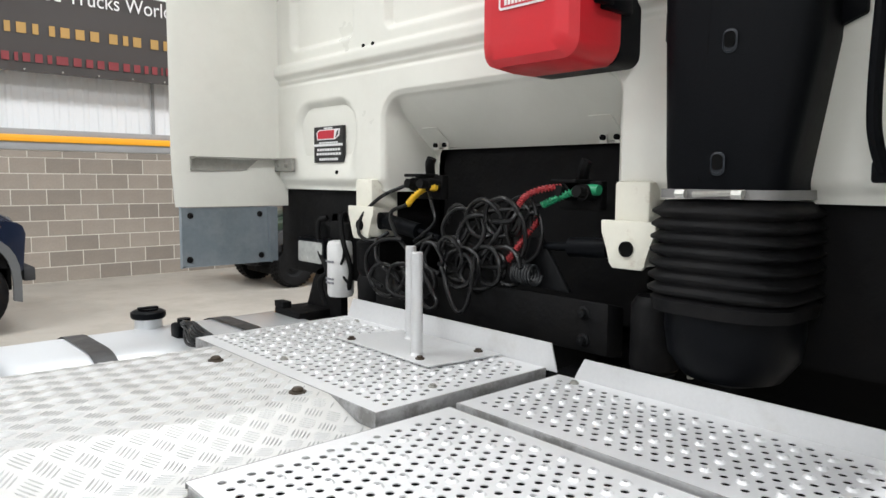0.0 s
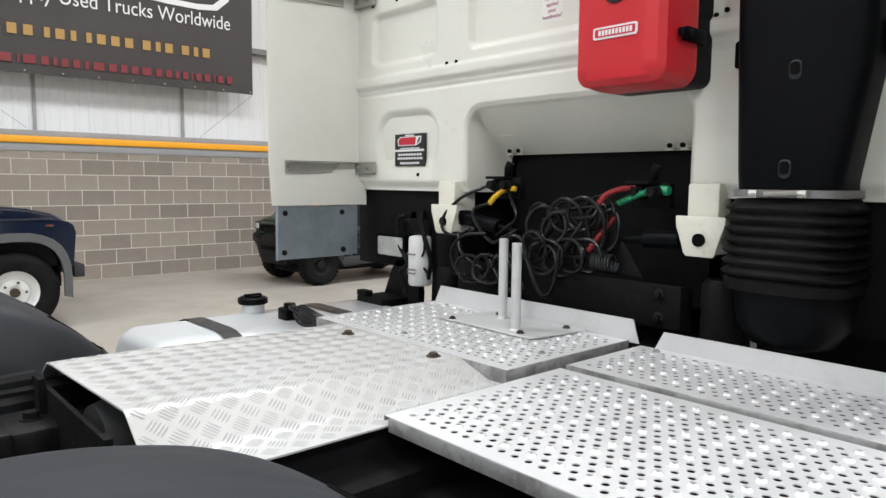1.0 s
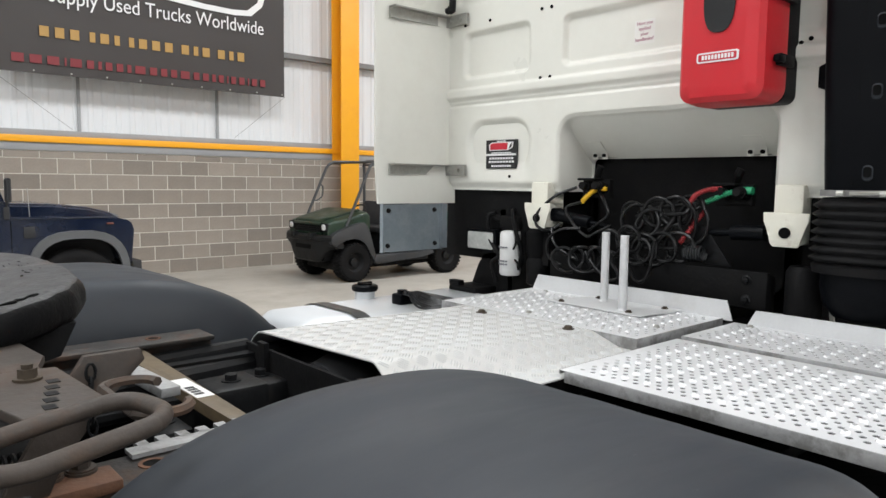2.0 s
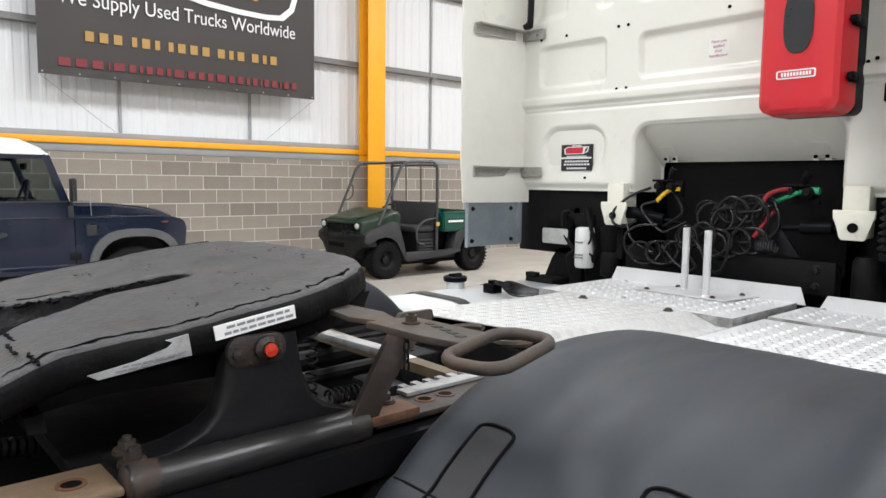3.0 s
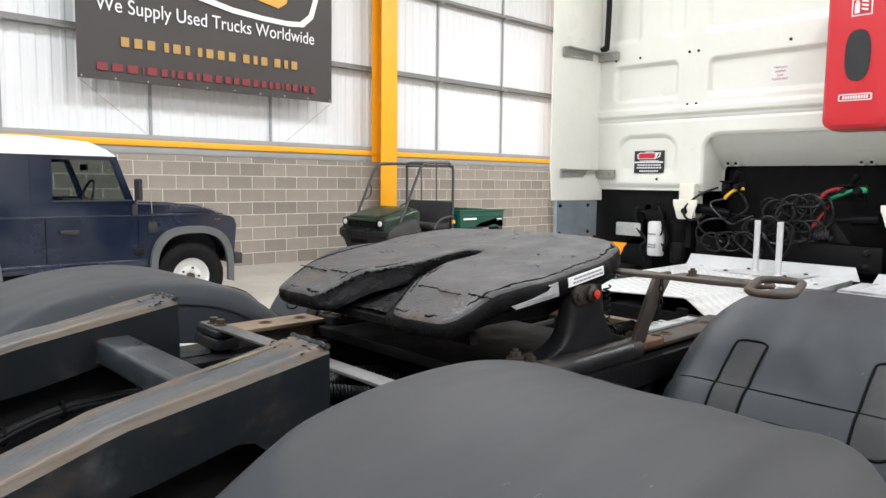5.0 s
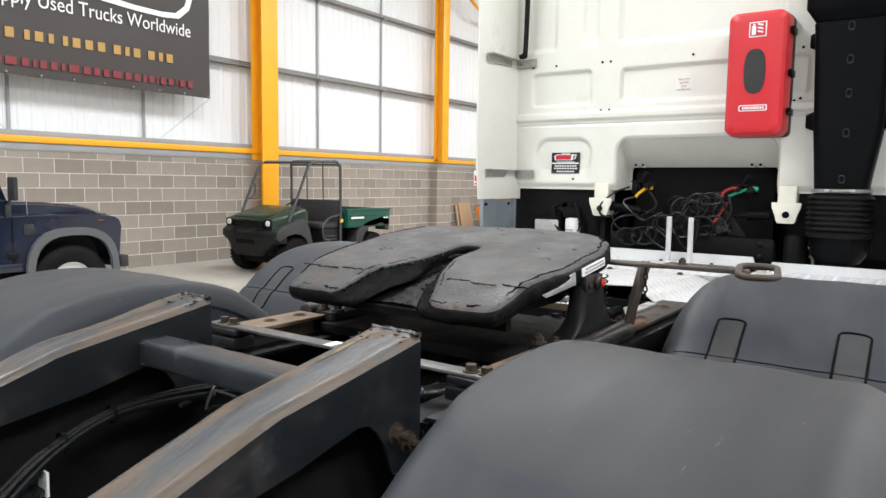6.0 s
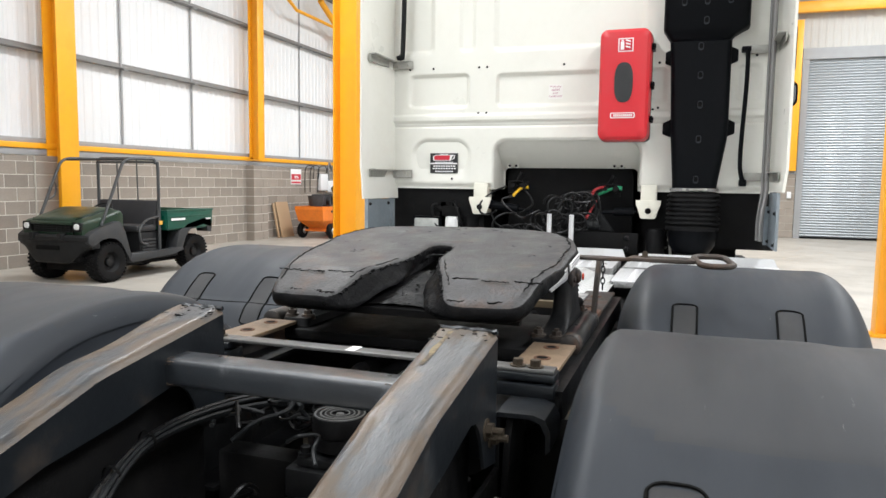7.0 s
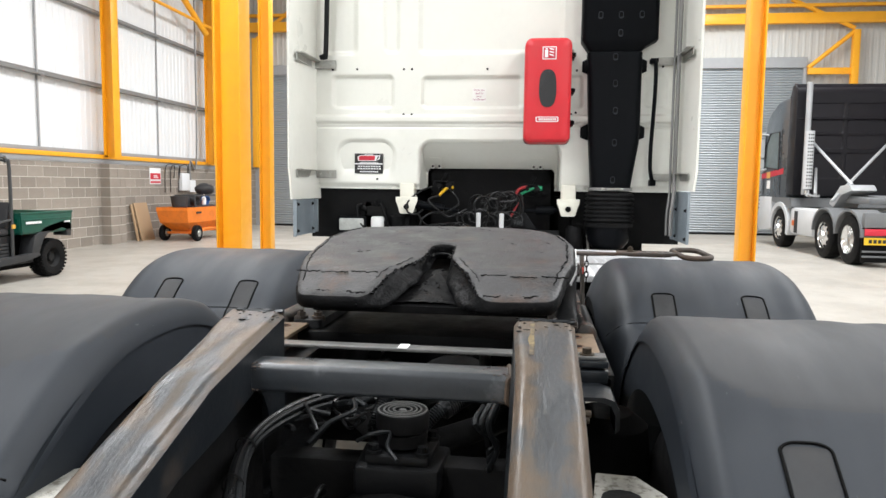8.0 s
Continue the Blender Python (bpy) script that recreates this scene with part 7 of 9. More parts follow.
for hx in (HX, RX):
    bm = B()
    box(bm, hx - 0.44, hx + 0.44, LY0 + 0.30, LY1 - 0.30, 0.36, 0.97)
    part("wheel_well", bm, M["interior"], rover, "dark wheel well lining")
    for y, s in ((LY0, -1), (LY1, 1)):
        bm = B()
        arch_x = ARCH_X if hx == HX else hx
        pts = [(arch_x + r * 0.91 * soft_pow(math.cos(a)), 0.455 + r * soft_pow(math.sin(a))) for r, seq in ((0.535, steps(math.pi + 0.25, -0.15, 16)), (0.455, steps(-0.15, math.pi + 0.25, 16))) for a in seq]
        prism(bm, pts, "y", y - 0.05 if s < 0 else y, y if s < 0 else y + 0.05)
        part("arch_flare", bm, M["arch"], rover, "grey plastic wheel arch flare")
        yw = y + (0.03 if s < 0 else -0.03)
        bm = B()
        lathe(bm, ((0.215, -0.1), (0.26, -0.118), (0.36, -0.115), (HZ - 0.01, -0.09), (HZ, -0.06), (HZ, 0.06), (HZ - 0.01, 0.09), (0.36, 0.115), (0.26, 0.118), (0.215, 0.1)), (hx, yw + s * -0.08, HZ), "y", 36, cap=False)
        tyre = part("tyre", bm, M["rubber"], rover, "black off-road tyre")
        bm = B()
        y0 = yw - s * 0.08
        lathe(bm, ((0.222, s * 0.10), (0.21, s * 0.09), (0.195, s * 0.04), (0.15, s * 0.03), (0.13, s * 0.06), (0.07, s * 0.07), (0.07, s * 0.06), (0.0, s * 0.06)), (hx, y0, HZ), "y", 28, cap=False)
        part("rim", bm, M["white_paint"], tyre, "white steel rim")
        bm = B()
        cyl(bm, (hx, y0 + s * 0.05, HZ), (hx, y0 + s * 0.10, HZ), 0.045, seg=14)
        for k in range(5):
            a = k * 2 * math.pi / 5
            cyl(bm, (hx + 0.10 * math.cos(a), y0 + s * 0.05, HZ + 0.10 * math.sin(a)), (hx + 0.10 * math.cos(a), y0 + s * 0.085, HZ + 0.10 * math.sin(a)), 0.013, seg=6)
        part("hub", bm, M["rust_bolt"], tyre)
bm = B()
box(bm, -2.0, 1.45, LY0 + 0.3, LY1 - 0.3, 0.40, 0.62)
part("chassis", bm, M["deep_black"], rover)

# ---- green utility vehicle ----
M["green_dark"] = material("dusty_dark_green_plastic", (0.008, 0.026, 0.013), 0.36, vary=0.15, scale=4, bump=0.04, stain=(0.045, 0.055, 0.038), stain_amt=0.16, stain_scale=4)
M["green_bed"] = material("green_bed_paint", (0.004, 0.066, 0.044), 0.35, vary=0.08, scale=4, bump=0.02)
M["utv_black"] = material("black_body_plastic", (0.0055, 0.0058, 0.0064), 0.6, spec=0.3, vary=0.15, scale=8, bump=0.06)
M["tube_grey"] = material("dark_grey_roll_tube", (0.055, 0.058, 0.06), 0.4, metal=0.3, vary=0.1, scale=10, bump=0.02)
U0, U1 = 8.66, 10.0
UC = (U0 + U1) / 2
FX, BX, WR = 5.02, 6.88, 0.30
utv = thing("utility_vehicle", (6.0, UC, 0), "dark green four-wheel utility vehicle with a roll cage and cargo bed", "utility vehicle")
M["utv_grey"] = material("dusty_dark_grey_wing", (0.020, 0.0215, 0.024), 0.55, vary=0.2, scale=7, bump=0.06, stain=(0.05, 0.046, 0.040), stain_amt=0.3, stain_scale=5)
# bonnet: flat middle panel, sides falling to a square shoulder, upright nose
bm = B()
rings = []
for x, wm, wo, zm, zo, zb in ((4.600, 0.37, 0.545, 0.870, 0.855, 0.70), (4.592, 0.385, 0.550, 0.915, 0.890, 0.70), (4.610, 0.39, 0.555, 0.940, 0.905, 0.70), (4.66, 0.40, 0.565, 0.962, 0.920, 0.70), (4.80, 0.41, 0.585, 0.995, 0.945, 0.70), (4.98, 0.43, 0.600, 1.040, 0.985, 0.70), (5.14, 0.45, 0.610, 1.080, 1.030, 0.70), (5.22, 0.46, 0.610, 1.088, 1.055, 0.70), (5.28, 0.46, 0.605, 1.070, 1.045, 0.70), (5.31, 0.45, 0.60, 1.03, 1.01, 0.70)):
    half = [(0.0, zm + 0.008), (wm * 0.6, zm + 0.005), (wm - 0.02, zm), (wm, zm - 0.012), (wm + 0.012, zo + 0.014), (wo - 0.035, zo), (wo - 0.008, zo - 0.018), (wo, zo - 0.05), (wo, zb)]
    rings.append([(x, UC + y, z) for y, z in half] + [(x, UC - y, z) for y, z in half[:0:-1]])
loft(bm, rings)
bonnet = part("bonnet", bm, M["green_dark"], utv, "dusty dark green bonnet", sharp=50)
for s in (-1, 1):
    bm = B()
    tube(bm, ((4.60, UC + s * 0.398, 0.905), (4.66, UC + s * 0.408, 0.946), (4.80, UC + s * 0.418, 0.976), (4.98, UC + s * 0.438, 1.020), (5.14, UC + s * 0.458, 1.060), (5.22, UC + s * 0.468, 1.072)), 0.0055, 6)
    part("bonnet_crease", bm, M["groove"], bonnet)
    bm = B()
    prism(bm, rrect(UC + s * 0.475, 0.832, 0.078, 0.062, 0.018, 4), "x", 4.575, 4.62, 0.006)
    bezel = part("lamp_bezel", bm, M["utv_black"], utv, "square black lamp surround")
    bm = B()
    loft(bm, [[(x, UC + s * 0.472 + u, 0.832 + v) for u, v in rrect(0, 0, 0.050 * k, 0.044 * k, 0.036 * k, 4)] for x, k in ((4.58, 1.0), (4.570, 1.0), (4.560, 0.75))])
    part("headlamp", bm, M["lamp_clear"], bezel, "clear round headlamp")
bm = B()
box(bm, 4.592, 4.64, UC - 0.40, UC + 0.40, 0.70, 0.880, 0.01)
part("grille_back", bm, M["groove"], utv)
bm = B()
for z in (0.765, 0.795, 0.825):
    box(bm, 4.580, 4.60, UC - 0.335, UC + 0.335, z - 0.007, z + 0.007, 0.003)
for k in range(9):
    box(bm, 4.584, 4.60, UC - 0.332 + 0.083 * k - 0.004, UC - 0.332 + 0.083 * k + 0.004, 0.745, 0.85)
part("grille", bm, M["utv_black"], utv, "black barred grille")
bm = B()
prism(bm, ((4.575, 0.855), (4.560, 0.885), (4.585, 0.905), (4.62, 0.90), (4.62, 0.855)), "y", UC - 0.385, UC + 0.385, 0.004)
prism(bm, ((4.575, 0.715), (4.565, 0.745), (4.60, 0.75), (4.62, 0.715)), "y", UC - 0.385, UC + 0.385, 0.004)
part("nose_lip", bm, M["green_dark"], utv, "green lip round the grille")
# bumper: ledge, upright face and a keel that narrows downward
bm = B()
rings = []
for y in steps(-0.655, 0.655, 26):
    q = abs(y) / 0.655
    b = 0.11 * q ** 3
    zl = 0.30 + 0.22 * smoothstep(0.40, 0.92, q)
    rings.append([(u + b * f, UC + y, v) for u, v, f in ((4.72, 0.715, 0.6), (4.56, 0.722, 1), (4.50, 0.712, 1), (4.475, 0.690, 1), (4.480, 0.635, 1), (4.500, 0.620, 1), (4.505, min(0.56, zl + 0.14), 1), (4.53, zl + 0.03, 1), (4.56, zl, 1), (4.74, zl, 0.6))])
loft(bm, rings)
bumper = part("front_bumper", bm, M["utv_black"], utv, "black moulded bumper narrowing towards the ground", sharp=30)
for s in (-1, 1):
    bm = B()
    prism(bm, rrect(UC + s * 0.26, 0.70, 0.040, 0.045, 0.012, 3), "x", 4.455, 4.56, 0.008)
    part("bumper_horn", bm, M["utv_black"], bumper)
bm = B()
box(bm, 4.497, 4.505, UC - 0.22, UC + 0.22, 0.50, 0.565, 0.004)
part("air_slot", bm, M["groove"], bumper)
bm = B()
prism(bm, ((4.62, 0.32), (4.62, 0.69), (5.28, 0.69), (5.28, 0.34)), "y", UC - 0.42, UC + 0.42)
part("front_well", bm, M["deep_black"], utv)
# Shade-black block fills the open underside.
bm = B()
box(bm, 4.80, 6.95, UC - 0.40, UC + 0.40, 0.17, 0.30, 0.02)
part("underbody", bm, M["deep_black"], utv)
for s in (-1, 1):
    yo, yi = UC + s * 0.675, UC + s * 0.44
    bm = B()
    outer = [(4.585, 0.60), (4.59, 0.70), (4.68, 0.765), (4.84, 0.825), (5.00, 0.875), (5.10, 0.900), (5.17, 0.895), (5.22, 0.855), (5.27, 0.74), (5.33, 0.54), (5.41, 0.30)]
    inner = [(5.335, 0.30), (5.275, 0.46), (5.20, 0.58), (5.10, 0.65), (4.97, 0.675), (4.83, 0.655), (4.72, 0.60), (4.66, 0.54)]
    prism(bm, outer + inner, "y", min(yo, yi), max(yo, yi), 0.014)
    part("front_wing", bm, M["utv_grey"], utv, "dusty dark grey front wing")
    bm = B()
    prism(bm, ((5.34, 0.30), (5.38, 0.40), (6.20, 0.395), (6.52, 0.43), (6.56, 0.36), (6.30, 0.31), (5.40, 0.25)), "y", *sorted((UC + s * 0.57, UC + s * 0.685)), 0.012)
    part("side_sill", bm, M["utv_grey"], utv, "dark grey sill board")
    bm = B()
    prism(bm, ((6.36, 0.40), (6.44, 0.67), (6.66, 0.80), (7.06, 0.880), (7.22, 0.872), (7.295, 0.80), (7.27, 0.62), (7.15, 0.63), (7.165, 0.745), (7.05, 0.775), (6.72, 0.705), (6.60, 0.60), (6.53, 0.40)), "y", *sorted((UC + s * 0.685, UC + s * 0.45)), 0.012)
    part("rear_wing", bm, M["utv_grey"], utv, "dark grey rear wheel guard with a flap")
bm = B()
box(bm, 5.30, 6.5, UC - 0.60, UC + 0.60, 0.26, 0.34, 0.02)
box(bm, 5.66, 6.10, UC - 0.58, UC + 0.58, 0.34, 0.70, 0.04)
part("floor_tub", bm, M["utv_black"], utv)
for s in (-1, 1):
    bm = B()
    for k in range(4):
        box(bm, 5.70, 6.0, UC + s * 0.59 - 0.006, UC + s * 0.59 + 0.006, 0.40 + 0.052 * k, 0.432 + 0.052 * k, 0.004)
    part("base_ribs", bm, M["utv_grey"], utv, "ribbed panel under the seat")
bm = B()
box(bm, 5.42, 5.70, UC - 0.10, UC + 0.12, 0.34, 0.60, 0.03)
part("centre_console", bm, M["utv_grey"], utv)
for y in (UC - 0.30, UC + 0.30):
    bm = B()
    box(bm, 5.60, 6.04, y - 0.29, y + 0.29, 0.70, 0.805, 0.04)
    part("seat", bm, M["interior"], utv, "black bench seat cushion")
bm = B()
prism(bm, ((5.97, 0.80), (6.045, 1.175), (6.075, 1.19), (6.10, 1.17), (6.07, 0.78)), "y", UC - 0.58, UC + 0.58, 0.018)
part("seat_back", bm, M["interior"], utv, "black bench backrest")
bm = B()
box(bm, 5.24, 5.36, UC - 0.56, UC + 0.56, 0.60, 1.02, 0.03)
part("dashboard", bm, M["utv_black"], utv)
bm = B()
wc = Vector((5.48, UC - 0.05, 1.07))
tube(bm, [wc + Vector((0.075 * math.cos(a), 0.17 * math.sin(a), 0.13 * math.cos(a) * 0.55)) for a in steps(0, 6.284, 24)], 0.013, 6, 1, smooth=False)
tube(bm, (wc, wc + Vector((-0.18, 0, -0.16))), 0.018, 6, smooth=False)
part("steering_wheel", bm, M["utv_black"], utv, "black steering wheel")
for s in (-1, 1):
    y = UC + s * 0.61
    bm = B()
    tube(bm, ((4.88, y, 0.84), (5.08, y, 1.26), (5.26, y, 1.64), (5.325, y, 1.755), (5.42, y, 1.815), (5.58, y, 1.835), (5.98, y, 1.838)), 0.023, 8, 5)
    part("front_post", bm, M["tube_grey"], utv, "bent roll cage front tube")
    bm = B()
    tube(bm, ((6.06, y, 0.32), (6.06, y, 1.65), (6.04, y - s * 0.02, 1.78), (6.03, y - s * 0.08, 1.845), (6.03, y - s * 0.2, 1.85), (6.03, UC, 1.85)), 0.025, 8, 4)
    part("rear_hoop", bm, M["tube_grey"], utv, "rear roll hoop half")
    bm = B()
    tube(bm, ((5.80, y, 0.50), (5.66, y - s * 0.0, 0.55), (5.64, y, 0.74), (5.78, y, 0.88), (6.05, y, 0.93)), 0.017, 8, 5)
    part("side_guard", bm, M["tube_grey"], utv, "bent side guard rail")
    bm = B()
    cyl(bm, (6.06, UC + s * 0.2, 1.10), (6.045, UC + s * 0.2, 1.83), 0.011, seg=8)
    part("screen_bar", bm, M["tube_grey"], utv)
bm = B()
tube(bm, ((6.03, UC - 0.58, 1.76), (6.02, UC - 0.5, 1.79), (6.02, UC + 0.5, 1.79), (6.03, UC + 0.58, 1.76)), 0.017, 6)
tube(bm, ((5.44, UC - 0.60, 1.815), (5.44, UC + 0.60, 1.815)), 0.02, 6, smooth=False)
part("cross_tube", bm, M["tube_grey"], utv)
bm = B()
tube(bm, ((5.05, UC + 0.61, 1.20), (5.15, UC + 0.66, 1.20), (5.25, UC + 0.66, 1.27), (5.25, UC + 0.64, 1.42), (5.18, UC + 0.61, 1.47)), 0.012, 6, 5)
part("grab_handle", bm, M["tube_grey"], utv)
# cargo bed
bm = B()
box(bm, 6.18, 7.28, UC - 0.66, UC + 0.66, 0.70, 0.74)
bed = part("cargo_bed", bm, M["green_bed"], utv, "green steel cargo bed")
for s in (-1, 1):
    bm = B()
    y = UC + s * 0.67
    prism(bm, ((6.18, 0.72), (7.28, 0.72), (7.30, 1.0), (6.16, 1.0)), "y", y - 0.015, y + 0.015, 0.004)
    box(bm, 6.15, 7.32, y - 0.025, y + 0.025, 0.995, 1.03, 0.01)
    box(bm, 6.2, 7.28, y - 0.022 if s < 0 else y, y if s < 0 else y + 0.022, 0.905, 0.93, 0.006)
    part("side_board", bm, M["green_bed"], bed)
for xa in (6.16, 7.27):
    bm = B()
    box(bm, xa, xa + 0.03, UC - 0.66, UC + 0.66, 0.72, 1.02, 0.004)
    part("end_board", bm, M["green_bed"], bed)
bm = B()
for k in range(8):
    box(bm, 6.24 + 0.042 * k, 6.272 + 0.042 * k, U0 - 0.035, U0 - 0.026, 0.855, 0.890)
part("lettering_bars", bm, M["ink_white"], utv)
bm = B()
for k in range(4):
    box(bm, 7.10 + 0.034 * k, 7.125 + 0.034 * k, U0 - 0.035, U0 - 0.026, 0.845, 0.868)
part("lettering_bars", bm, M["ink_white"], utv)
bm = B()
box(bm, 6.03, 6.09, U0 + 0.02, U0 + 0.04, 0.80, 0.86)
part("hazard_label", bm, M["ink_gold"], utv)
for hx in (FX, BX):
    for s in (-1, 1):
        y = UC + s * 0.545
        bm = B()
        lathe(bm, ((0.15, -0.10), (0.20, -0.115), (0.26, -0.115), (WR - 0.012, -0.095), (WR - 0.006, -0.05), (WR - 0.006, 0.05), (WR - 0.012, 0.095), (0.26, 0.115), (0.20, 0.115), (0.15, 0.10)), (hx, y, WR), "y", 32, cap=False)
        for k in range(30):
            for v, sh, out in ((-0.098, 0.0, -0.012), (-0.035, 0.5, 0.0), (0.035, 0.0, 0.0), (0.098, 0.5, -0.012)):
                q = (k + sh) * 2 * math.pi / 30
                m = Matrix.Translation((hx, y + v, WR)) @ Matrix.Rotation(-q, 4, "Y") @ Matrix.Translation((WR - 0.003 + out, 0, 0))
                box(bm, -0.012, 0.007, -0.024, 0.024, -0.016, 0.016, m=m)
        tyre = part("tyre", bm, M["rubber"], utv, "knobbly black tyre")
        bm = B()
        lathe(bm, ((0.155, s * 0.10), (0.145, s * 0.08), (0.12, s * 0.03), (0.07, s * 0.03), (0.06, s * 0.07), (0.0, s * 0.075)), (hx, y, WR), "y", 24, cap=False)
        part("rim", bm, M["utv_black"], tyre, "black steel rim")
for hx in (BX, FX):
    bm = B()
    cyl(bm, (hx, UC - 0.5, WR), (hx, UC + 0.5, WR), 0.045, seg=10)
    part("axle", bm, M["deep_black"], utv)
bm = B()
box(bm, 6.3, 7.1, UC - 0.35, UC + 0.35, 0.34, 0.70, 0.04)
part("engine", bm, M["deep_black"], utv)

# ---- orange hopper trailer by the wall ----
M["cart_orange"] = material("orange_hopper_paint", (0.80, 0.20, 0.015), 0.4, vary=0.1, scale=4, bump=0.03, stain=(0.35, 0.10, 0.03), stain_amt=0.3, stain_scale=5)
M["board"] = material("brown_fibreboard", (0.40, 0.27, 0.16), 0.75, vary=0.08, scale=3, bump=0.05)
M["steel_box"] = material("dark_steel_box", (0.06, 0.065, 0.07), 0.45, metal=0.4, vary=0.15, scale=8, bump=0.05)
M["blue_plastic"] = material("blue_hose_reel", (0.02, 0.09, 0.28), 0.45, vary=0.1, bump=0.02)
cart = thing("hopper_trailer", (13.5, 10.1, 0), "orange steel hopper trailer loaded with tools", "trailer")
bm = B()
loft(bm, [[(x, y, z) for x, y in ((12.35 + g, 9.72 + h), (14.75 - g, 9.72 + h), (14.75 - g, 10.55 - h), (12.35 + g, 10.55 - h))] for z, g, h in ((0.28, 0.42, 0.16), (0.48, 0.10, 0.04), (0.78, 0.0, 0.0), (0.86, 0.0, 0.0), (0.86, 0.05, 0.05), (0.6, 0.1, 0.1))])
part("hopper", bm, M["cart_orange"], cart, "orange folded steel hopper", smooth=False)
bm = B()
box(bm, 12.8, 13.05, 9.70, 9.715, 0.70, 0.75)
part("lettering_bar", bm, M["ink"], cart)
for x in (12.75, 14.2):
    for y in (9.68, 10.55):
        bm = B()
        lathe(bm, ((0.09, -0.06), (0.19, -0.06), (0.21, -0.03), (0.21, 0.03), (0.19, 0.06), (0.09, 0.06)), (x, y, 0.21), "y", 22, cap=False)
        tyre = part("tyre", bm, M["rubber"], cart, "small black pneumatic tyre")
        bm = B()
        lathe(bm, ((0.10, -0.062), (0.06, -0.04), (0.03, -0.075), (0.0, -0.075)), (x, y, 0.21), "y", 18, cap=False)
        part("rim", bm, M["galv"], tyre)
bm = B()
tube(bm, ((12.75, 9.7, 0.21), (13.4, 9.72, 0.30), (14.2, 9.7, 0.21)), 0.03, 6)
cyl(bm, (12.75, 9.65, 0.21), (12.75, 10.6, 0.21), 0.03, seg=8)
cyl(bm, (14.2, 9.65, 0.21), (14.2, 10.6, 0.21), 0.03, seg=8)
box(bm, 12.8, 14.3, 9.85, 10.4, 0.21, 0.30)
part("axle_frame", bm, M["cart_orange"], cart)
# load on the hopper
load = thing("tool_crate", (13.6, 10.1, 0.86), "dark steel crate with blue hose and tools on the orange hopper", "crate")
bm = B()
for z in (0.87, 1.15):
    for a, b in (((13.0, 9.85), (14.3, 9.85)), ((13.0, 10.4), (14.3, 10.4)), ((13.0, 9.85), (13.0, 10.4)), ((14.3, 9.85), (14.3, 10.4))):
        cyl(bm, (*a, z), (*b, z), 0.022, seg=6)
for x, y in ((13.0, 9.85), (14.3, 9.85), (13.0, 10.4), (14.3, 10.4)):
    cyl(bm, (x, y, 0.86), (x, y, 1.15), 0.022, seg=6)
box(bm, 13.0, 14.3, 10.30, 10.4, 0.87, 1.12)
part("crate_frame", bm, M["steel_box"], load)
for x, z, mt in ((13.35, 1.0, "interior"), (13.95, 1.0, "blue_plastic")):
    bm = B()
    tube(bm, [(x + 0.16 * math.cos(a) * (1 - a / 90), 9.98 + 0.012 * a / 3, z + 0.12 * math.sin(a)) for a in steps(0, 30, 70)], 0.02, 6, 1, smooth=False)
    part("hose_coil", bm, M[mt], load)
bm = B()
lathe(bm, ((0.05, 0.9), (0.06, 1.0), (0.055, 1.08), (0.02, 1.12), (0.02, 1.18)), (13.66, 9.93, 0), "z", 12)
part("white_bottle", bm, M["ink_white"], load)
tub = thing("drum_tub", (12.75, 10.1, 0.86), "dark round tub on the orange hopper", "tub")
bm = B()
lathe(bm, ((0.18, 0.865), (0.22, 1.12), (0.23, 1.14), (0.20, 1.13), (0.17, 0.9)), (12.72, 10.12, 0), "z", 20)
part("tub_body", bm, M["steel_box"], tub)
bag = thing("black_bag", (14.2, 10.1, 1.15), "crumpled black bag on the tool crate", "bag")
bm = B()
bmesh.ops.create_icosphere(bm, subdivisions=3, radius=0.3, matrix=Matrix.Translation((14.15, 10.15, 1.30)) @ Matrix.Diagonal((1.1, 0.8, 0.55, 1)))
for v in bm.verts:
    v.co += v.co.normalized() * 0 + Vector((0, 0, 1)) * 0.05 * noise.noise(v.co * 6) + Vector((1, 0, 0)) * 0.05 * noise.noise(v.co * 5 + Vector((3, 3, 3)))
    v.co.z = max(v.co.z, 1.175)
part("bag_body", bm, M["interior"], bag)
for k, (xa, xb, yb, h, lean, mt) in enumerate(((13.35, 13.95, 11.24, 0.95, 0.20, "board"), (13.22, 13.30, 11.24, 0.92, 0.16, "board"))):
    bd = thing("leaning_board", ((xa + xb) / 2, yb - lean, 0), "brown fibreboard sheet leaning on the block wall", "board", "boards by the wall")
    bm = B()
    prism(bm, ((yb - lean - 0.02, 0.0), (yb - lean + 0.01, 0.0), (yb + 0.03, h), (yb, h)), "x", xa, xb)
    part("sheet", bm, M[mt], bd)
for ob in (cart, load, tub, bag):
    ob.matrix_basis = Matrix.Translation((0.85, 0, 0)) @ ob.matrix_basis
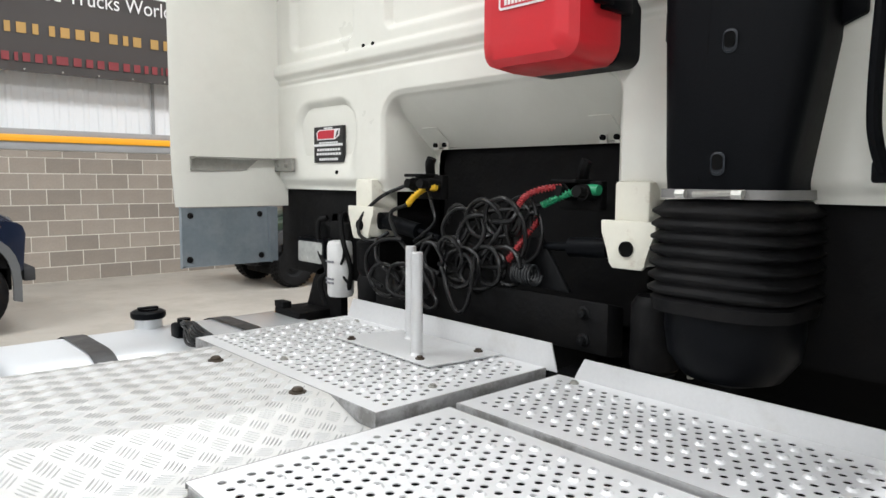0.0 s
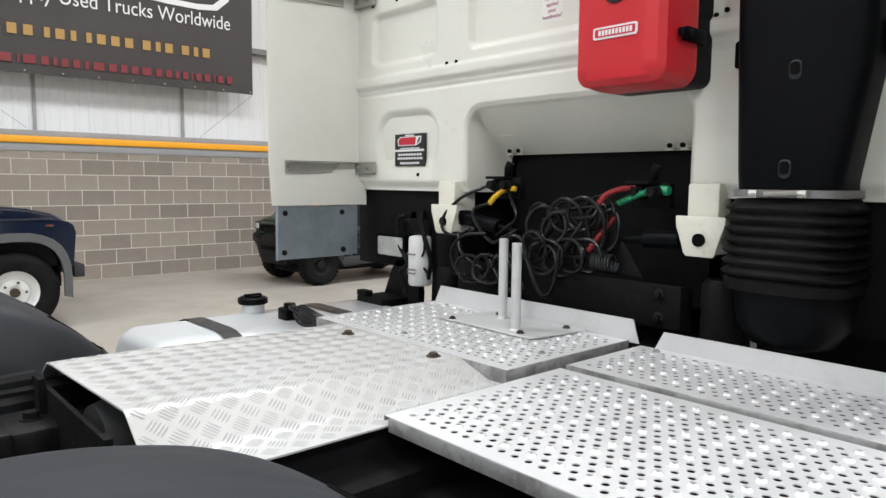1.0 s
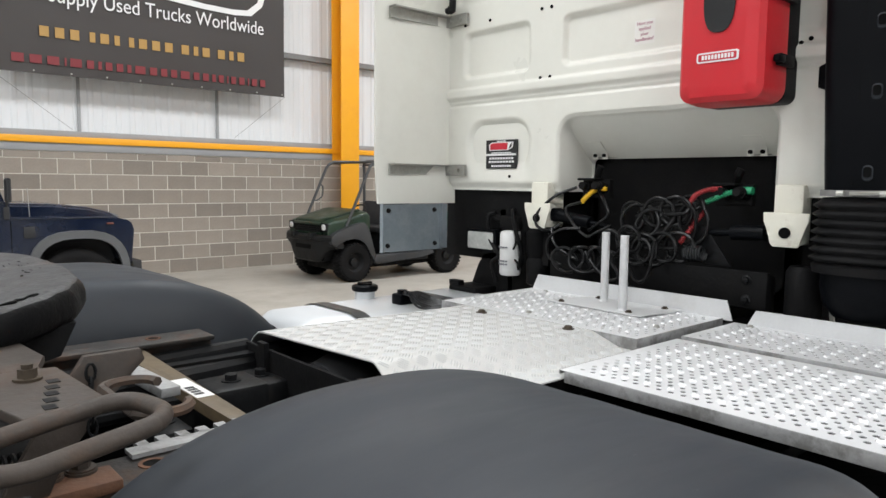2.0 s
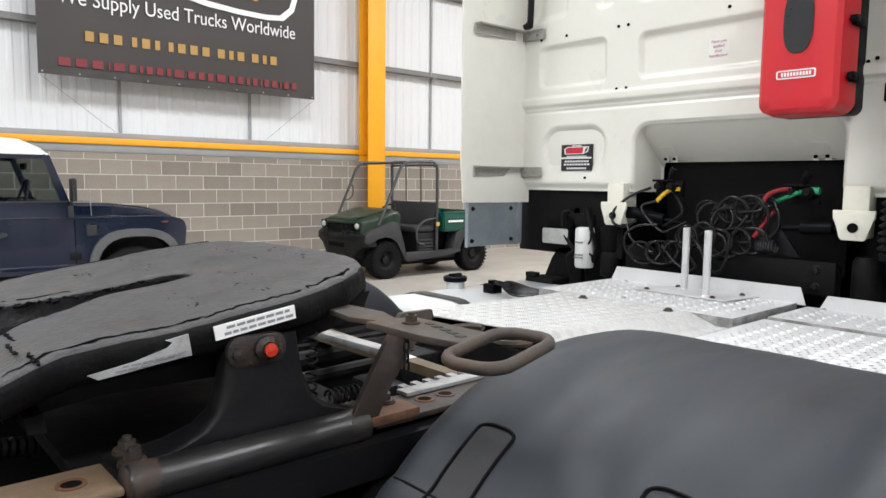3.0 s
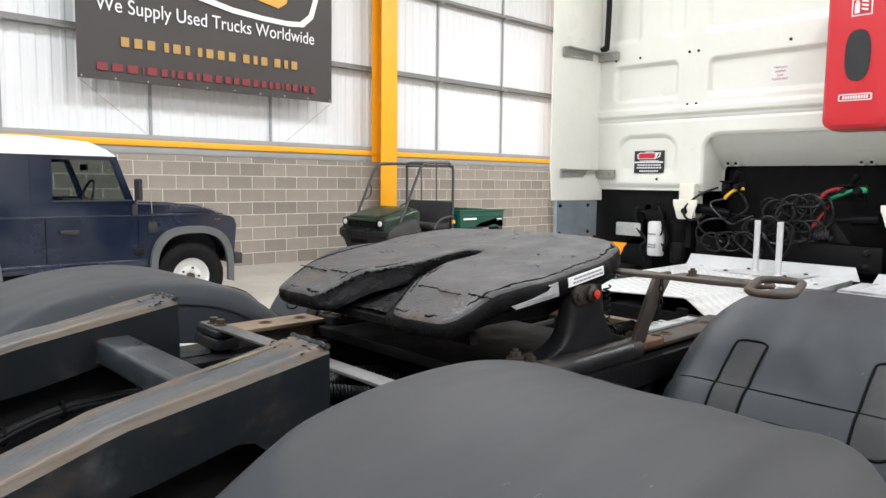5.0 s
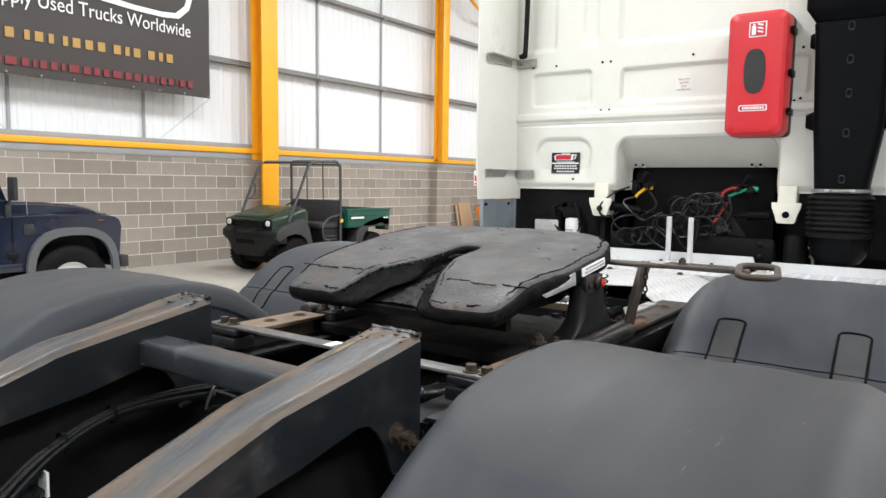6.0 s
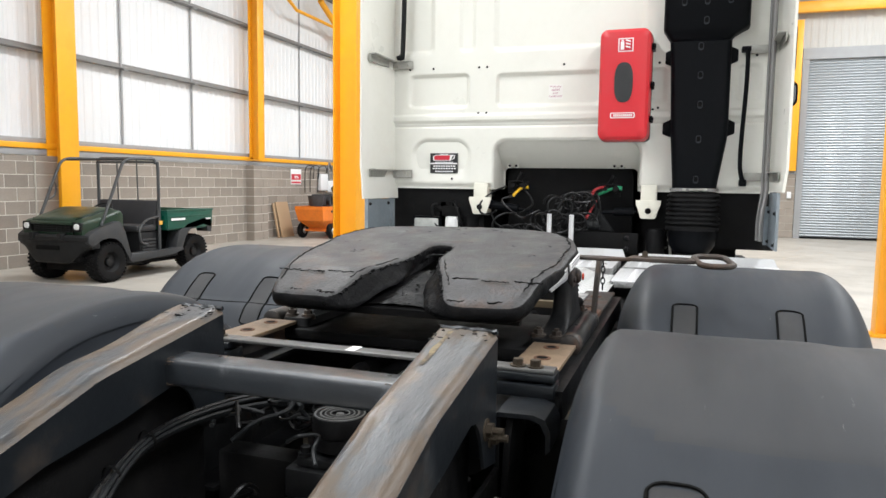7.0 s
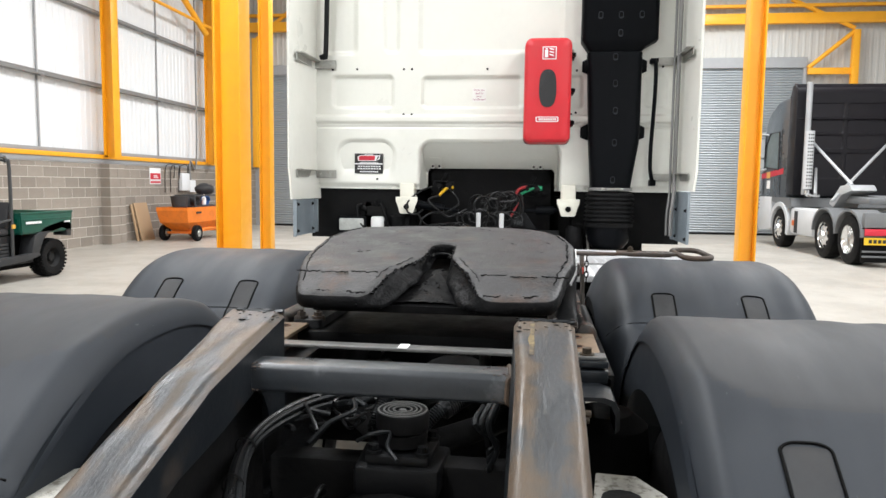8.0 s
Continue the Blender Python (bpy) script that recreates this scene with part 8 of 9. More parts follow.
# switch box, conduit and cables on the wall
sw = thing("switch_box", (16.2, WY - 0.08, 1.4), "white electrical switch boxes with conduit on the block wall", "switch box")
bm = B()
box(bm, 15.7, 16.15, WY - 0.14, WY - 0.002, 1.25, 1.75, 0.02)
box(bm, 16.2, 16.55, WY - 0.12, WY - 0.002, 1.2, 1.55, 0.02)
part("enclosure", bm, M["cladding"], sw)
bm = B()
tube(bm, ((16.35, WY - 0.05, 1.55), (16.35, WY - 0.05, 2.1), (16.7, WY - 0.08, 2.3), (16.72, WY - 0.08, 7.5)), 0.03, 6)
part("conduit", bm, M["girt"], sw)
for x in (15.2, 15.5, 15.95):
    bm = B()
    tube(bm, ((x - 0.25, WY - 0.03, 1.2), (x - 0.25, WY - 0.05, 1.85), (x - 0.1, WY - 0.1, 1.98), (x + 0.15, WY - 0.1, 1.93), (x + 0.2, WY - 0.05, 1.6)), 0.011, 6)
    part("hanging_cable", bm, M["cable"], sw)

# ---- second tractor unit in the background ----
M["t2_dark"] = material("dark_purple_black_paint", (0.006, 0.005, 0.0075), 0.45, vary=0.1, scale=2, bump=0.01, coat=0.08, spec=0.25)
M["t2_light"] = material("silver_grey_panel", (0.42, 0.43, 0.44), 0.4, metal=0.2, vary=0.1, scale=4, bump=0.03)
M["chrome"] = material("polished_steel", (0.75, 0.75, 0.75), 0.15, metal=0.95, vary=0.05, bump=0.0)
M["number_yellow"] = material("yellow_plate", (0.75, 0.48, 0.02), 0.4, vary=0.03, bump=0.0)
M["t2_side"] = material("blue_grey_cab_side_paint", (0.050, 0.062, 0.074), 0.3, vary=0.12, scale=2, bump=0.01, coat=0.3, spec=0.4)
M["t2_glass"] = material("dull_cab_window", (0.10, 0.13, 0.13), 0.15, vary=0.3, scale=3, bump=0.0)
M["t2_guard"] = material("mid_grey_wheel_guard", (0.15, 0.155, 0.16), 0.5, vary=0.12, scale=4, bump=0.03)
M["t2_white"] = material("off_white_skirt", (0.56, 0.57, 0.58), 0.45, vary=0.08, scale=4, bump=0.02)
TY0, TY1 = -5.15, -7.6
TC = (TY0 + TY1) / 2
lorry = thing("parked_tractor_unit", (14.5, TC, 0), "dark three-axle tractor unit parked before the shutter", "truck")
bm = B()
prism(bm, ((15.72, 1.28), (15.72, 3.80), (16.1, 3.84), (16.6, 3.75), (17.1, 3.62), (17.38, 3.48), (17.52, 3.20), (17.62, 2.80), (17.76, 1.80), (17.80, 1.36), (17.72, 1.28)), "y", TY1 + 0.02, TY0 - 0.02, 0.06)
cabo = part("cab", bm, M["t2_side"], lorry, "blue-grey sleeper cab with sloping roof")
bm = B()
prism(bm, ((17.30, 3.42), (17.50, 3.20), (17.64, 2.78), (17.70, 2.30), (17.62, 2.30), (17.42, 3.10)), "y", TY1 + 0.2, TY0 - 0.2)
part("windscreen", bm, M["t2_glass"], cabo)
# pressed back panel with a roof fairing above
ribs = ((3.30, 3.62), (2.92, 3.22), (2.52, 2.84), (1.80, 2.40))


def lorry_back(y, z):
    d = 0.0
    for za, zb in ribs:
        for ya, yb in ((TC - 0.95, TC - 0.06), (TC + 0.06, TC + 0.95)):
            d += 0.035 * smoothstep(0.02, -0.02, sd_rrect(y, z, ya, yb, za, zb, 0.05))
    d -= 0.03 * smoothstep(0.03, 0.0, abs(z - 3.25))
    return (15.42 + d + 0.25 * smoothstep(3.85, 4.14, z) ** 2, y, z)


bm = B()
grid_mesh(bm, steps(TY1 + 0.06, TY0 - 0.06, 70), steps(1.36, 4.14, 90), lorry_back)
part("cab_back", bm, M["t2_dark"], lorry, "pressed black cab back with recessed panels")
bm = B()
prism(bm, ((15.44, 1.36), (15.74, 1.36), (15.74, 3.78), (16.05, 3.84), (15.67, 4.13), (15.60, 4.12), (15.44, 3.85)), "y", TY1 + 0.1, TY0 - 0.1)
part("cab_rear_body", bm, M["t2_dark"], lorry)
for ya in (TY1 + 0.0, TY0 - 0.035):
    bm = B()
    prism(bm, ((15.22, 1.40), (15.70, 1.36), (15.70, 3.80), (15.60, 4.06), (15.40, 4.10), (15.26, 3.9)), "y", ya, ya + 0.035, 0.006)
    part("side_fairing", bm, M["t2_dark"], lorry, "black side fairing behind the cab")
bm = B()
prism(bm, ((16.35, 2.02), (17.42, 2.10), (17.36, 2.72), (17.10, 3.0), (16.40, 3.0)), "y", TY0 - 0.02, TY0 - 0.004)
win = part("side_window", bm, M["t2_glass"], lorry, "dull grey side window")
bm = B()
tube(bm, [(x, TY0 - 0.004, z) for x, z in ((16.35, 2.02), (17.42, 2.10), (17.36, 2.72), (17.10, 3.0), (16.40, 3.0), (16.35, 2.02))], 0.02, 6, smooth=False)
part("window_seal", bm, M["interior"], win)
for x in (16.22, 17.55):
    bm = B()
    box(bm, x - 0.008, x + 0.008, TY0 - 0.021, TY0 - 0.012, 1.36, 3.05)
    part("door_gap", bm, M["groove"], lorry)
bm = B()
prism(bm, ((16.0, 1.90), (17.70, 1.78), (17.72, 1.93), (16.0, 2.05)), "y", TY0 - 0.02, TY0 - 0.006)
stripe = part("red_stripe", bm, M["ink_red"], lorry, "faded red stripe on the door")
bm = B()
prism(bm, ((16.98, 1.80), (17.26, 1.79), (17.26, 1.97), (16.98, 1.98)), "y", TY0 - 0.0055, TY0 - 0.001)
part("amber_mark", bm, M["ink_gold"], stripe)
bm = B()
box(bm, 17.0, 17.25, TY0 - 0.02, TY0 - 0.008, 1.52, 1.74)
part("white_mark", bm, M["ink_white"], stripe)
# mirrors on a pale frame
for z0, z1 in ((2.36, 2.86), (2.06, 2.33)):
    bm = B()
    loft(bm, [[(x, TY0 + 0.14 + u, v) for u, v in rrect(0, (z0 + z1) / 2, 0.11 + g, (z1 - z0) / 2 + g, 0.05, 4)] for x, g in ((17.42, -0.01), (17.46, 0.0), (17.56, 0.0), (17.60, -0.03))])
    part("door_mirror", bm, M["t2_light"], lorry, "pale door mirror housing")
bm = B()
tube(bm, ((17.30, TY0 - 0.02, 2.98), (17.40, TY0 + 0.10, 3.0), (17.52, TY0 + 0.16, 2.92)), 0.03, 6)
part("mirror_arm", bm, M["t2_light"], lorry, "pale bent mirror arm")
bm = B()
tube(bm, ((17.34, TY0 - 0.02, 2.06), (17.42, TY0 + 0.10, 2.02), (17.52, TY0 + 0.16, 2.05)), 0.03, 6)
part("mirror_arm", bm, M["t2_light"], lorry, "pale bent mirror arm")
# exhaust stack with a perforated guard
bm = B()
tube(bm, ((15.12, TY0 - 0.24, 1.38), (15.12, TY0 - 0.24, 4.10)), 0.068, 14, smooth=False)
stack = part("exhaust_pipe", bm, M["t2_light"], lorry, "upright pale steel exhaust stack")
bm = B()
tube(bm, ((14.95, TY0 - 0.24, 1.52), (14.95, TY0 - 0.24, 2.92)), 0.105, 16, smooth=False)
sleeve = part("heat_shield", bm, M["t2_white"], stack, "pale perforated heat shield")
bm = B()
for k in range(16):
    for q in (-0.45, 0.0, 0.45):
        y, x = TY0 - 0.24 + 0.106 * math.sin(q), 14.95 - 0.106 * math.cos(q)
        box(bm, x - 0.003, x + 0.003, y - 0.014, y + 0.014, 1.58 + 0.082 * k, 1.615 + 0.082 * k)
part("shield_slots", bm, M["groove"], sleeve)["kind"] = "stuff"
bm = B()
tube(bm, ((14.95, TY0 - 0.24, 1.5), (14.97, TY0 - 0.26, 1.40), (15.05, TY0 - 0.4, 1.36), (15.2, TY0 - 0.6, 1.36)), 0.06, 10)
part("exhaust_elbow", bm, M["chrome"], stack)
# chassis, deck and stays
for s in (-1, 1):
    bm = B()
    box(bm, 11.45, 15.6, TC + s * 0.38 - 0.04, TC + s * 0.38 + 0.04, 0.75, 1.02)
    part("chassis_rail", bm, M["deep_black"], lorry)
bm = B()
prism(bm, ((13.75, 1.20), (13.20, 1.60), (12.75, 1.62), (12.60, 1.50), (13.10, 1.42), (13.5, 1.12)), "y", TY0 - 0.80, TY0 - 0.30, 0.01)
part("deck_plate", bm, M["t2_light"], lorry, "pale raised deck plate")
bm = B()
prism(bm, ((12.2, 1.22), (13.9, 1.22), (13.9, 1.30), (13.2, 1.40), (12.2, 1.34)), "y", TC - 0.9, TC + 0.75, 0.01)
part("fifth_wheel", bm, M["t2_guard"], lorry, "grey fifth wheel and cross plates")
bm = B()
for k in range(5):
    box(bm, 11.9 + 0.11 * k, 11.97 + 0.11 * k, TC - 0.5, TC + 0.3, 1.34 + 0.02 * k, 1.46 + 0.02 * k, 0.01)
part("spring_leaves", bm, M["t2_light"], lorry)
for a, b in (((15.3, TY0 - 0.45, 2.66), (12.9, TY0 - 0.42, 1.62)), ((15.3, TY0 - 2.15, 2.62), (13.0, TY0 - 0.06, 1.26)), ((15.3, TY0 - 0.55, 2.02), (14.3, TY0 - 0.20, 1.40))):
    bm = B()
    cyl(bm, a, b, 0.034, seg=8)
    part("stay_rod", bm, M["t2_light"], lorry, "pale diagonal stay rod")


def lorry_wheel(x, side, kind):
    """kind: front, lift (bright hub proud) or rear (deep dished rim)."""
    y = TY0 - 0.17 if side > 0 else TY1 + 0.17
    bm = B()
    lathe(bm, ((0.29, -0.15), (0.33, -0.16), (0.44, -0.158), (0.49, -0.13), (0.505, -0.09), (0.505, 0.09), (0.49, 0.13), (0.44, 0.158), (0.33, 0.16), (0.29, 0.15)), (x, y, 0.505), "y", 36, cap=False)
    tyre = part("tyre", bm, M["rubber"], lorry, "black truck tyre")
    bm = B()
    if kind == "rear":
        lathe(bm, ((0.30, side * 0.155), (0.28, side * 0.13), (0.25, -side * 0.02), (0.17, -side * 0.03), (0.12, -side * 0.03), (0.11, side * 0.08), (0.0, side * 0.09)), (x, y, 0.505), "y", 28, cap=False)
    else:
        lathe(bm, ((0.30, side * 0.155), (0.275, side * 0.11), (0.21, side * 0.145), (0.12, side * 0.165), (0.11, side * 0.21), (0.0, side * 0.22)), (x, y, 0.505), "y", 28, cap=False)
    rim = part("rim", bm, M["chrome"], tyre, "polished rim")
    if kind != "rear":
        bm = B()
        for k in range(10):
            a = 2 * math.pi * k / 10
            c, d = x + 0.235 * math.cos(a), 0.505 + 0.235 * math.sin(a)
            cyl(bm, (c, y + side * 0.10, d), (c, y + side * 0.142, d), 0.038, seg=8)
        part("rim_holes", bm, M["groove"], tyre)["kind"] = "stuff"
    if kind == "front":
        bm = B()
        out = [(x + 0.70 * math.cos(a), 0.52 + 0.66 * math.sin(a)) for a in steps(math.pi * 1.08, -0.1, 16)]
        inn = [(x + 0.57 * math.cos(a), 0.52 + 0.55 * math.sin(a)) for a in steps(-0.1, math.pi * 1.08, 16)]
        prism(bm, out + inn, "y", *sorted((y - side * 0.17, y + side * 0.165)))
        part("wheel_arch", bm, M["t2_white"], lorry, "off-white front wheel arch")
    else:
        bm = B()
        out = [(x + 0.64 * math.cos(a), 0.50 + 0.62 * math.sin(a) ** 0.8) for a in steps(math.pi * 0.97, 0.1, 16)]
        inn = [(x + 0.60 * math.cos(a), 0.50 + 0.575 * math.sin(a) ** 0.8) for a in steps(0.1, math.pi * 0.97, 16)]
        prism(bm, out + inn, "y", *sorted((y - side * 0.33, y + side * 0.17)))
        part("wheel_guard", bm, M["t2_guard"], lorry, "mid-grey wheel guard")


for sd in (1, -1):
    lorry_wheel(16.15, sd, "front")
    lorry_wheel(13.25, sd, "lift")
    lorry_wheel(12.0, sd, "rear")
bm = B()
box(bm, 13.95, 15.40, TY0 - 0.42, TY0 - 0.03, 0.40, 1.06, 0.09)
tank2 = part("side_tank", bm, M["t2_white"], lorry, "off-white side tank and steps")
bm = B()
box(bm, 14.85, 15.05, TY0 - 0.03, TY0 - 0.02, 0.45, 0.98)
part("dark_step_well", bm, M["interior"], tank2)
bm = B()
box(bm, 15.05, 15.18, TY0 - 0.028, TY0 - 0.012, 0.62, 0.75)
part("side_marker", bm, M["amber"], tank2)
bm = B()
prism(bm, ((16.85, 0.42), (17.80, 0.36), (17.92, 0.6), (17.88, 1.30), (16.85, 1.30)), "y", TY1 + 0.03, TY0 - 0.01, 0.03)
bump = part("front_bumper", bm, M["t2_white"], lorry, "off-white front bumper corner")
for k in range(5):
    bm = B()
    box(bm, 17.78, 17.93, TY1 + 0.1, TY0 - 0.004, 0.95 + 0.11 * k, 1.0 + 0.11 * k, 0.01)
    part("grille_bar", bm, M["t2_guard"], bump)
bm = B()
prism(bm, ((15.30, 1.08), (15.50, 1.30), (16.85, 1.30), (16.85, 1.18), (15.40, 1.02)), "y", TY1 + 0.06, TY0 - 0.04)
part("cab_skirt", bm, M["t2_guard"], lorry)
bm = B()
box(bm, 11.32, 11.46, TY1 + 0.03, TY0 - 0.04, 0.78, 1.08, 0.02)
tail = part("tail_board", bm, M["t2_guard"], lorry, "grey tail board with slotted panels")
for s in (-1, 1):
    yc = TC + s * 0.86
    bm = B()
    box(bm, 11.30, 11.33, yc - 0.32, yc + 0.32, 0.63, 0.76, 0.008)
    part("tail_lamp", bm, M["ink_red"], tail, "red tail lamp cluster")
    bm = B()
    box(bm, 11.30, 11.325, yc - 0.32, yc + 0.32, 0.45, 0.59)
    plate = part("yellow_plate", bm, M["number_yellow"], tail, "yellow reflective plate")
    bm = B()
    for k in range(6):
        box(bm, 11.296, 11.301, yc - 0.24 + 0.085 * k, yc - 0.18 + 0.085 * k, 0.485, 0.555)
    part("plate_bars", bm, M["ink"], tail)["kind"] = "stuff"
    for z in (0.20, 0.30):
        bm = B()
        box(bm, 11.33, 11.37, yc - 0.33, yc + 0.33, z, z + 0.035, 0.008)
        part("lower_bar", bm, M["t2_guard"], tail)
    bm = B()
    box(bm, 11.40, 11.42, yc - 0.33, yc + 0.33, 0.10, 0.78)
    part("mud_flap", bm, M["rubber"], tail)

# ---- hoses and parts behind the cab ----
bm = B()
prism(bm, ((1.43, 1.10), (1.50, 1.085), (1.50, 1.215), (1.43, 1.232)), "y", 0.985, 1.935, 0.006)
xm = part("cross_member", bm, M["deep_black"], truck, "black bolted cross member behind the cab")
for z in (1.20, 1.13):
    for y in (1.055,):
        bm = B()
        lathe(bm, ((0.018, 0), (0.018, -0.006), (0.012, -0.008), (0.011, -0.02), (0.0, -0.022)), (1.432, y, z), "x", 12)
        part("cross_member_bolt", bm, M["chassis"], xm)
bm = B()
prism(bm, ((1.31, 1.24), (1.27, 1.375), (1.235, 1.375), (1.135, 1.235)), "x", 1.47, 1.485, 0.003)
part("gusset_plate", bm, M["chassis"], truck, "triangular black gusset plate")
bm = B()
cyl(bm, (1.48, 1.225, 1.352), (1.48, 1.13, 1.358), 0.012, seg=12)
cyl(bm, (1.48, 1.14, 1.357), (1.48, 1.02, 1.362), 0.026, seg=16)
cyl(bm, (1.48, 1.03, 1.362), (1.48, 1.005, 1.362), 0.013, seg=12)
part("cab_damper", bm, M["black_plastic"], truck, "horizontal cab damper")
bm = B()
cyl(bm, (1.48, 1.93, 1.385), (1.48, 1.76, 1.36), 0.027, seg=16)
cyl(bm, (1.48, 1.77, 1.362), (1.48, 1.66, 1.345), 0.011, seg=12)
lathe(bm, ((0.0, -0.03), (0.03, -0.02), (0.03, 0.02), (0.0, 0.03)), (1.48, 1.945, 1.387), "x", 14)
part("cab_damper", bm, M["black_plastic"], truck, "horizontal cab damper")
# air couplings
for y, z, x in ((1.775, 1.515, 1.53), (1.185, 1.50, 1.57)):
    bm = B()
    box(bm, x, x + 0.03, y - 0.07, y + 0.07, z - 0.05, z + 0.03, 0.005)
    for q in (-0.045, 0.02):
        cyl(bm, (x - 0.05, y + q, z), (x, y + q, z - 0.005), 0.022, seg=14)
        cyl(bm, (x - 0.075, y + q, z + 0.003), (x - 0.05, y + q, z), 0.016, seg=10)
    box(bm, x - 0.06, x + 0.02, y - 0.03, y + 0.055, z + 0.024, z + 0.034, 0.003)
    tube(bm, ((x + 0.01, y + 0.0, z + 0.03), (x - 0.01, y - 0.02, z + 0.065), (x - 0.01, y - 0.03, z + 0.085)), 0.016, 8)
    part("air_coupling", bm, M["deep_black"], truck, "black air coupling block")


def spiral_sleeve(pts, r, turns, mat, label):
    """A bend protector: a thin core with a coil wound on it."""
    L = smooth_line(pts, 14)
    bm = B()
    tube(bm, pts, r * 0.8, 8, 8)
    n = 14 * turns
    coil = []
    for i in range(n + 1):
        t = i / n * (len(L) - 1)
        k = min(int(t), len(L) - 2)
        p = L[k].lerp(L[k + 1], t - k)
        d = (L[k + 1] - L[k]).normalized()
        u = d.orthogonal().normalized()
        v = d.cross(u)
        a = 2 * math.pi * turns * i / n
        coil.append(p + (u * math.cos(a) + v * math.sin(a)) * r)
    tube(bm, coil, r * 0.32, 5, 1, smooth=False)
    return part("hose_sleeve", bm, mat, truck, label)


spiral_sleeve(((1.50, 1.700, 1.505), (1.485, 1.735, 1.502), (1.465, 1.765, 1.478), (1.455, 1.79, 1.448)), 0.0085, 16, M["yellow_hose"], "yellow spiral hose sleeve")
spiral_sleeve(((1.535, 1.135, 1.506), (1.52, 1.17, 1.500), (1.50, 1.21, 1.482), (1.49, 1.25, 1.462)), 0.0085, 15, M["green_hose"], "green spiral hose sleeve")
spiral_sleeve(((1.515, 1.205, 1.512), (1.48, 1.235, 1.508), (1.44, 1.262, 1.490), (1.42, 1.275, 1.462)), 0.0078, 15, M["red_hose"], "red spiral hose sleeve")
spiral_sleeve(((1.49, 1.255, 1.425), (1.46, 1.27, 1.39), (1.435, 1.29, 1.345), (1.42, 1.31, 1.31)), 0.0078, 16, M["red_hose"], "red spiral hose sleeve")
bm = B()
lathe(bm, ((0.014, -0.022), (0.016, 0.0), (0.014, 0.022), (0.0, 0.026)), (1.545, 1.125, 1.506), "y", 16)
part("green_plug", bm, M["green_hose"], truck, "green electrical plug")


def coil_hose(cx, cy, cz, ry, rz, turns, dy, dz, seed, r=0.0066, jitter=0.005, tail=(), head=()):
    rnd = random.Random(seed)
    n = int(turns * 10)
    pts = list(head)
    for i in range(n + 1):
        a = 2 * math.pi * turns * i / n
        k = i / n - 0.5
        wob = 1 + 0.10 * noise.noise((seed * 3.1, i * 0.21, 0))
        pts.append((cx + 0.030 * math.sin(a * 0.5 + seed) + rnd.uniform(-jitter, jitter) * 0.8, cy + k * dy + ry * wob * math.cos(a) + rnd.uniform(-jitter, jitter) * 0.35, cz + k * dz + rz * wob * math.sin(a) + rnd.uniform(-jitter, jitter) * 0.35))
    pts += list(tail)
    bm = B()
    tube(bm, pts, r, 8, 4)
    return part("coiled_hose", bm, M["cable"], truck, "tangled black coiled hose")


coil_hose(1.43, 1.36, 1.425, 0.055, 0.052, 4.5, -0.15, 0.02, 1, head=((1.42, 1.275, 1.455), (1.40, 1.29, 1.42)))
coil_hose(1.42, 1.46, 1.385, 0.052, 0.055, 4, -0.14, -0.03, 2)
coil_hose(1.41, 1.37, 1.290, 0.060, 0.055, 4.5, -0.17, 0.015, 3, head=((1.42, 1.312, 1.305), (1.40, 1.33, 1.29)))
coil_hose(1.40, 1.56, 1.30, 0.055, 0.05, 3.5, 0.14, -0.03, 4)
coil_hose(1.385, 1.72, 1.215, 0.062, 0.052, 4.5, 0.20, -0.015, 5, tail=((1.40, 1.88, 1.26), (1.43, 1.93, 1.33)))
coil_hose(1.40, 1.46, 1.27, 0.06, 0.05, 3, 0.10, 0.02, 6)
coil_hose(1.44, 1.28, 1.38, 0.04, 0.07, 2.5, 0.05, 0.02, 7)
for pts in (
    ((1.455, 1.79, 1.448), (1.44, 1.86, 1.42), (1.41, 1.80, 1.36), (1.40, 1.72, 1.31), (1.39, 1.66, 1.33), (1.40, 1.60, 1.36)),
    ((1.49, 1.845, 1.51), (1.45, 1.93, 1.47), (1.42, 2.0, 1.40), (1.41, 2.0, 1.34), (1.43, 1.95, 1.32), (1.46, 1.90, 1.35)),
    ((1.36, 1.378, 1.316), (1.35, 1.385, 1.22), (1.35, 1.41, 1.165), (1.355, 1.45, 1.16), (1.36, 1.49, 1.21), (1.37, 1.52, 1.26), (1.39, 1.56, 1.28)),
    ((1.49, 1.25, 1.462), (1.46, 1.32, 1.45), (1.43, 1.40, 1.44), (1.42, 1.45, 1.42), (1.42, 1.50, 1.40)),
    ((1.37, 1.62, 1.26), (1.35, 1.56, 1.22), (1.345, 1.52, 1.17), (1.345, 1.56, 1.15), (1.36, 1.64, 1.19), (1.37, 1.70, 1.25)),
    ((1.40, 1.75, 1.34), (1.38, 1.84, 1.33), (1.37, 1.90, 1.28), (1.37, 1.89, 1.21), (1.38, 1.83, 1.18)),
    ((1.50, 1.74, 1.50), (1.47, 1.69, 1.46), (1.46, 1.66, 1.40), (1.45, 1.70, 1.36), (1.45, 1.75, 1.33)),
    ((1.45, 1.45, 1.41), (1.42, 1.49, 1.33), (1.41, 1.45, 1.28), (1.40, 1.40, 1.31), (1.41, 1.36, 1.36), (1.43, 1.33, 1.42)),
):
    bm = B()
    tube(bm, pts, 0.0065, 8, 8)
    part("loose_hose", bm, M["cable"], truck, "loose black hose loop")
bm = B()
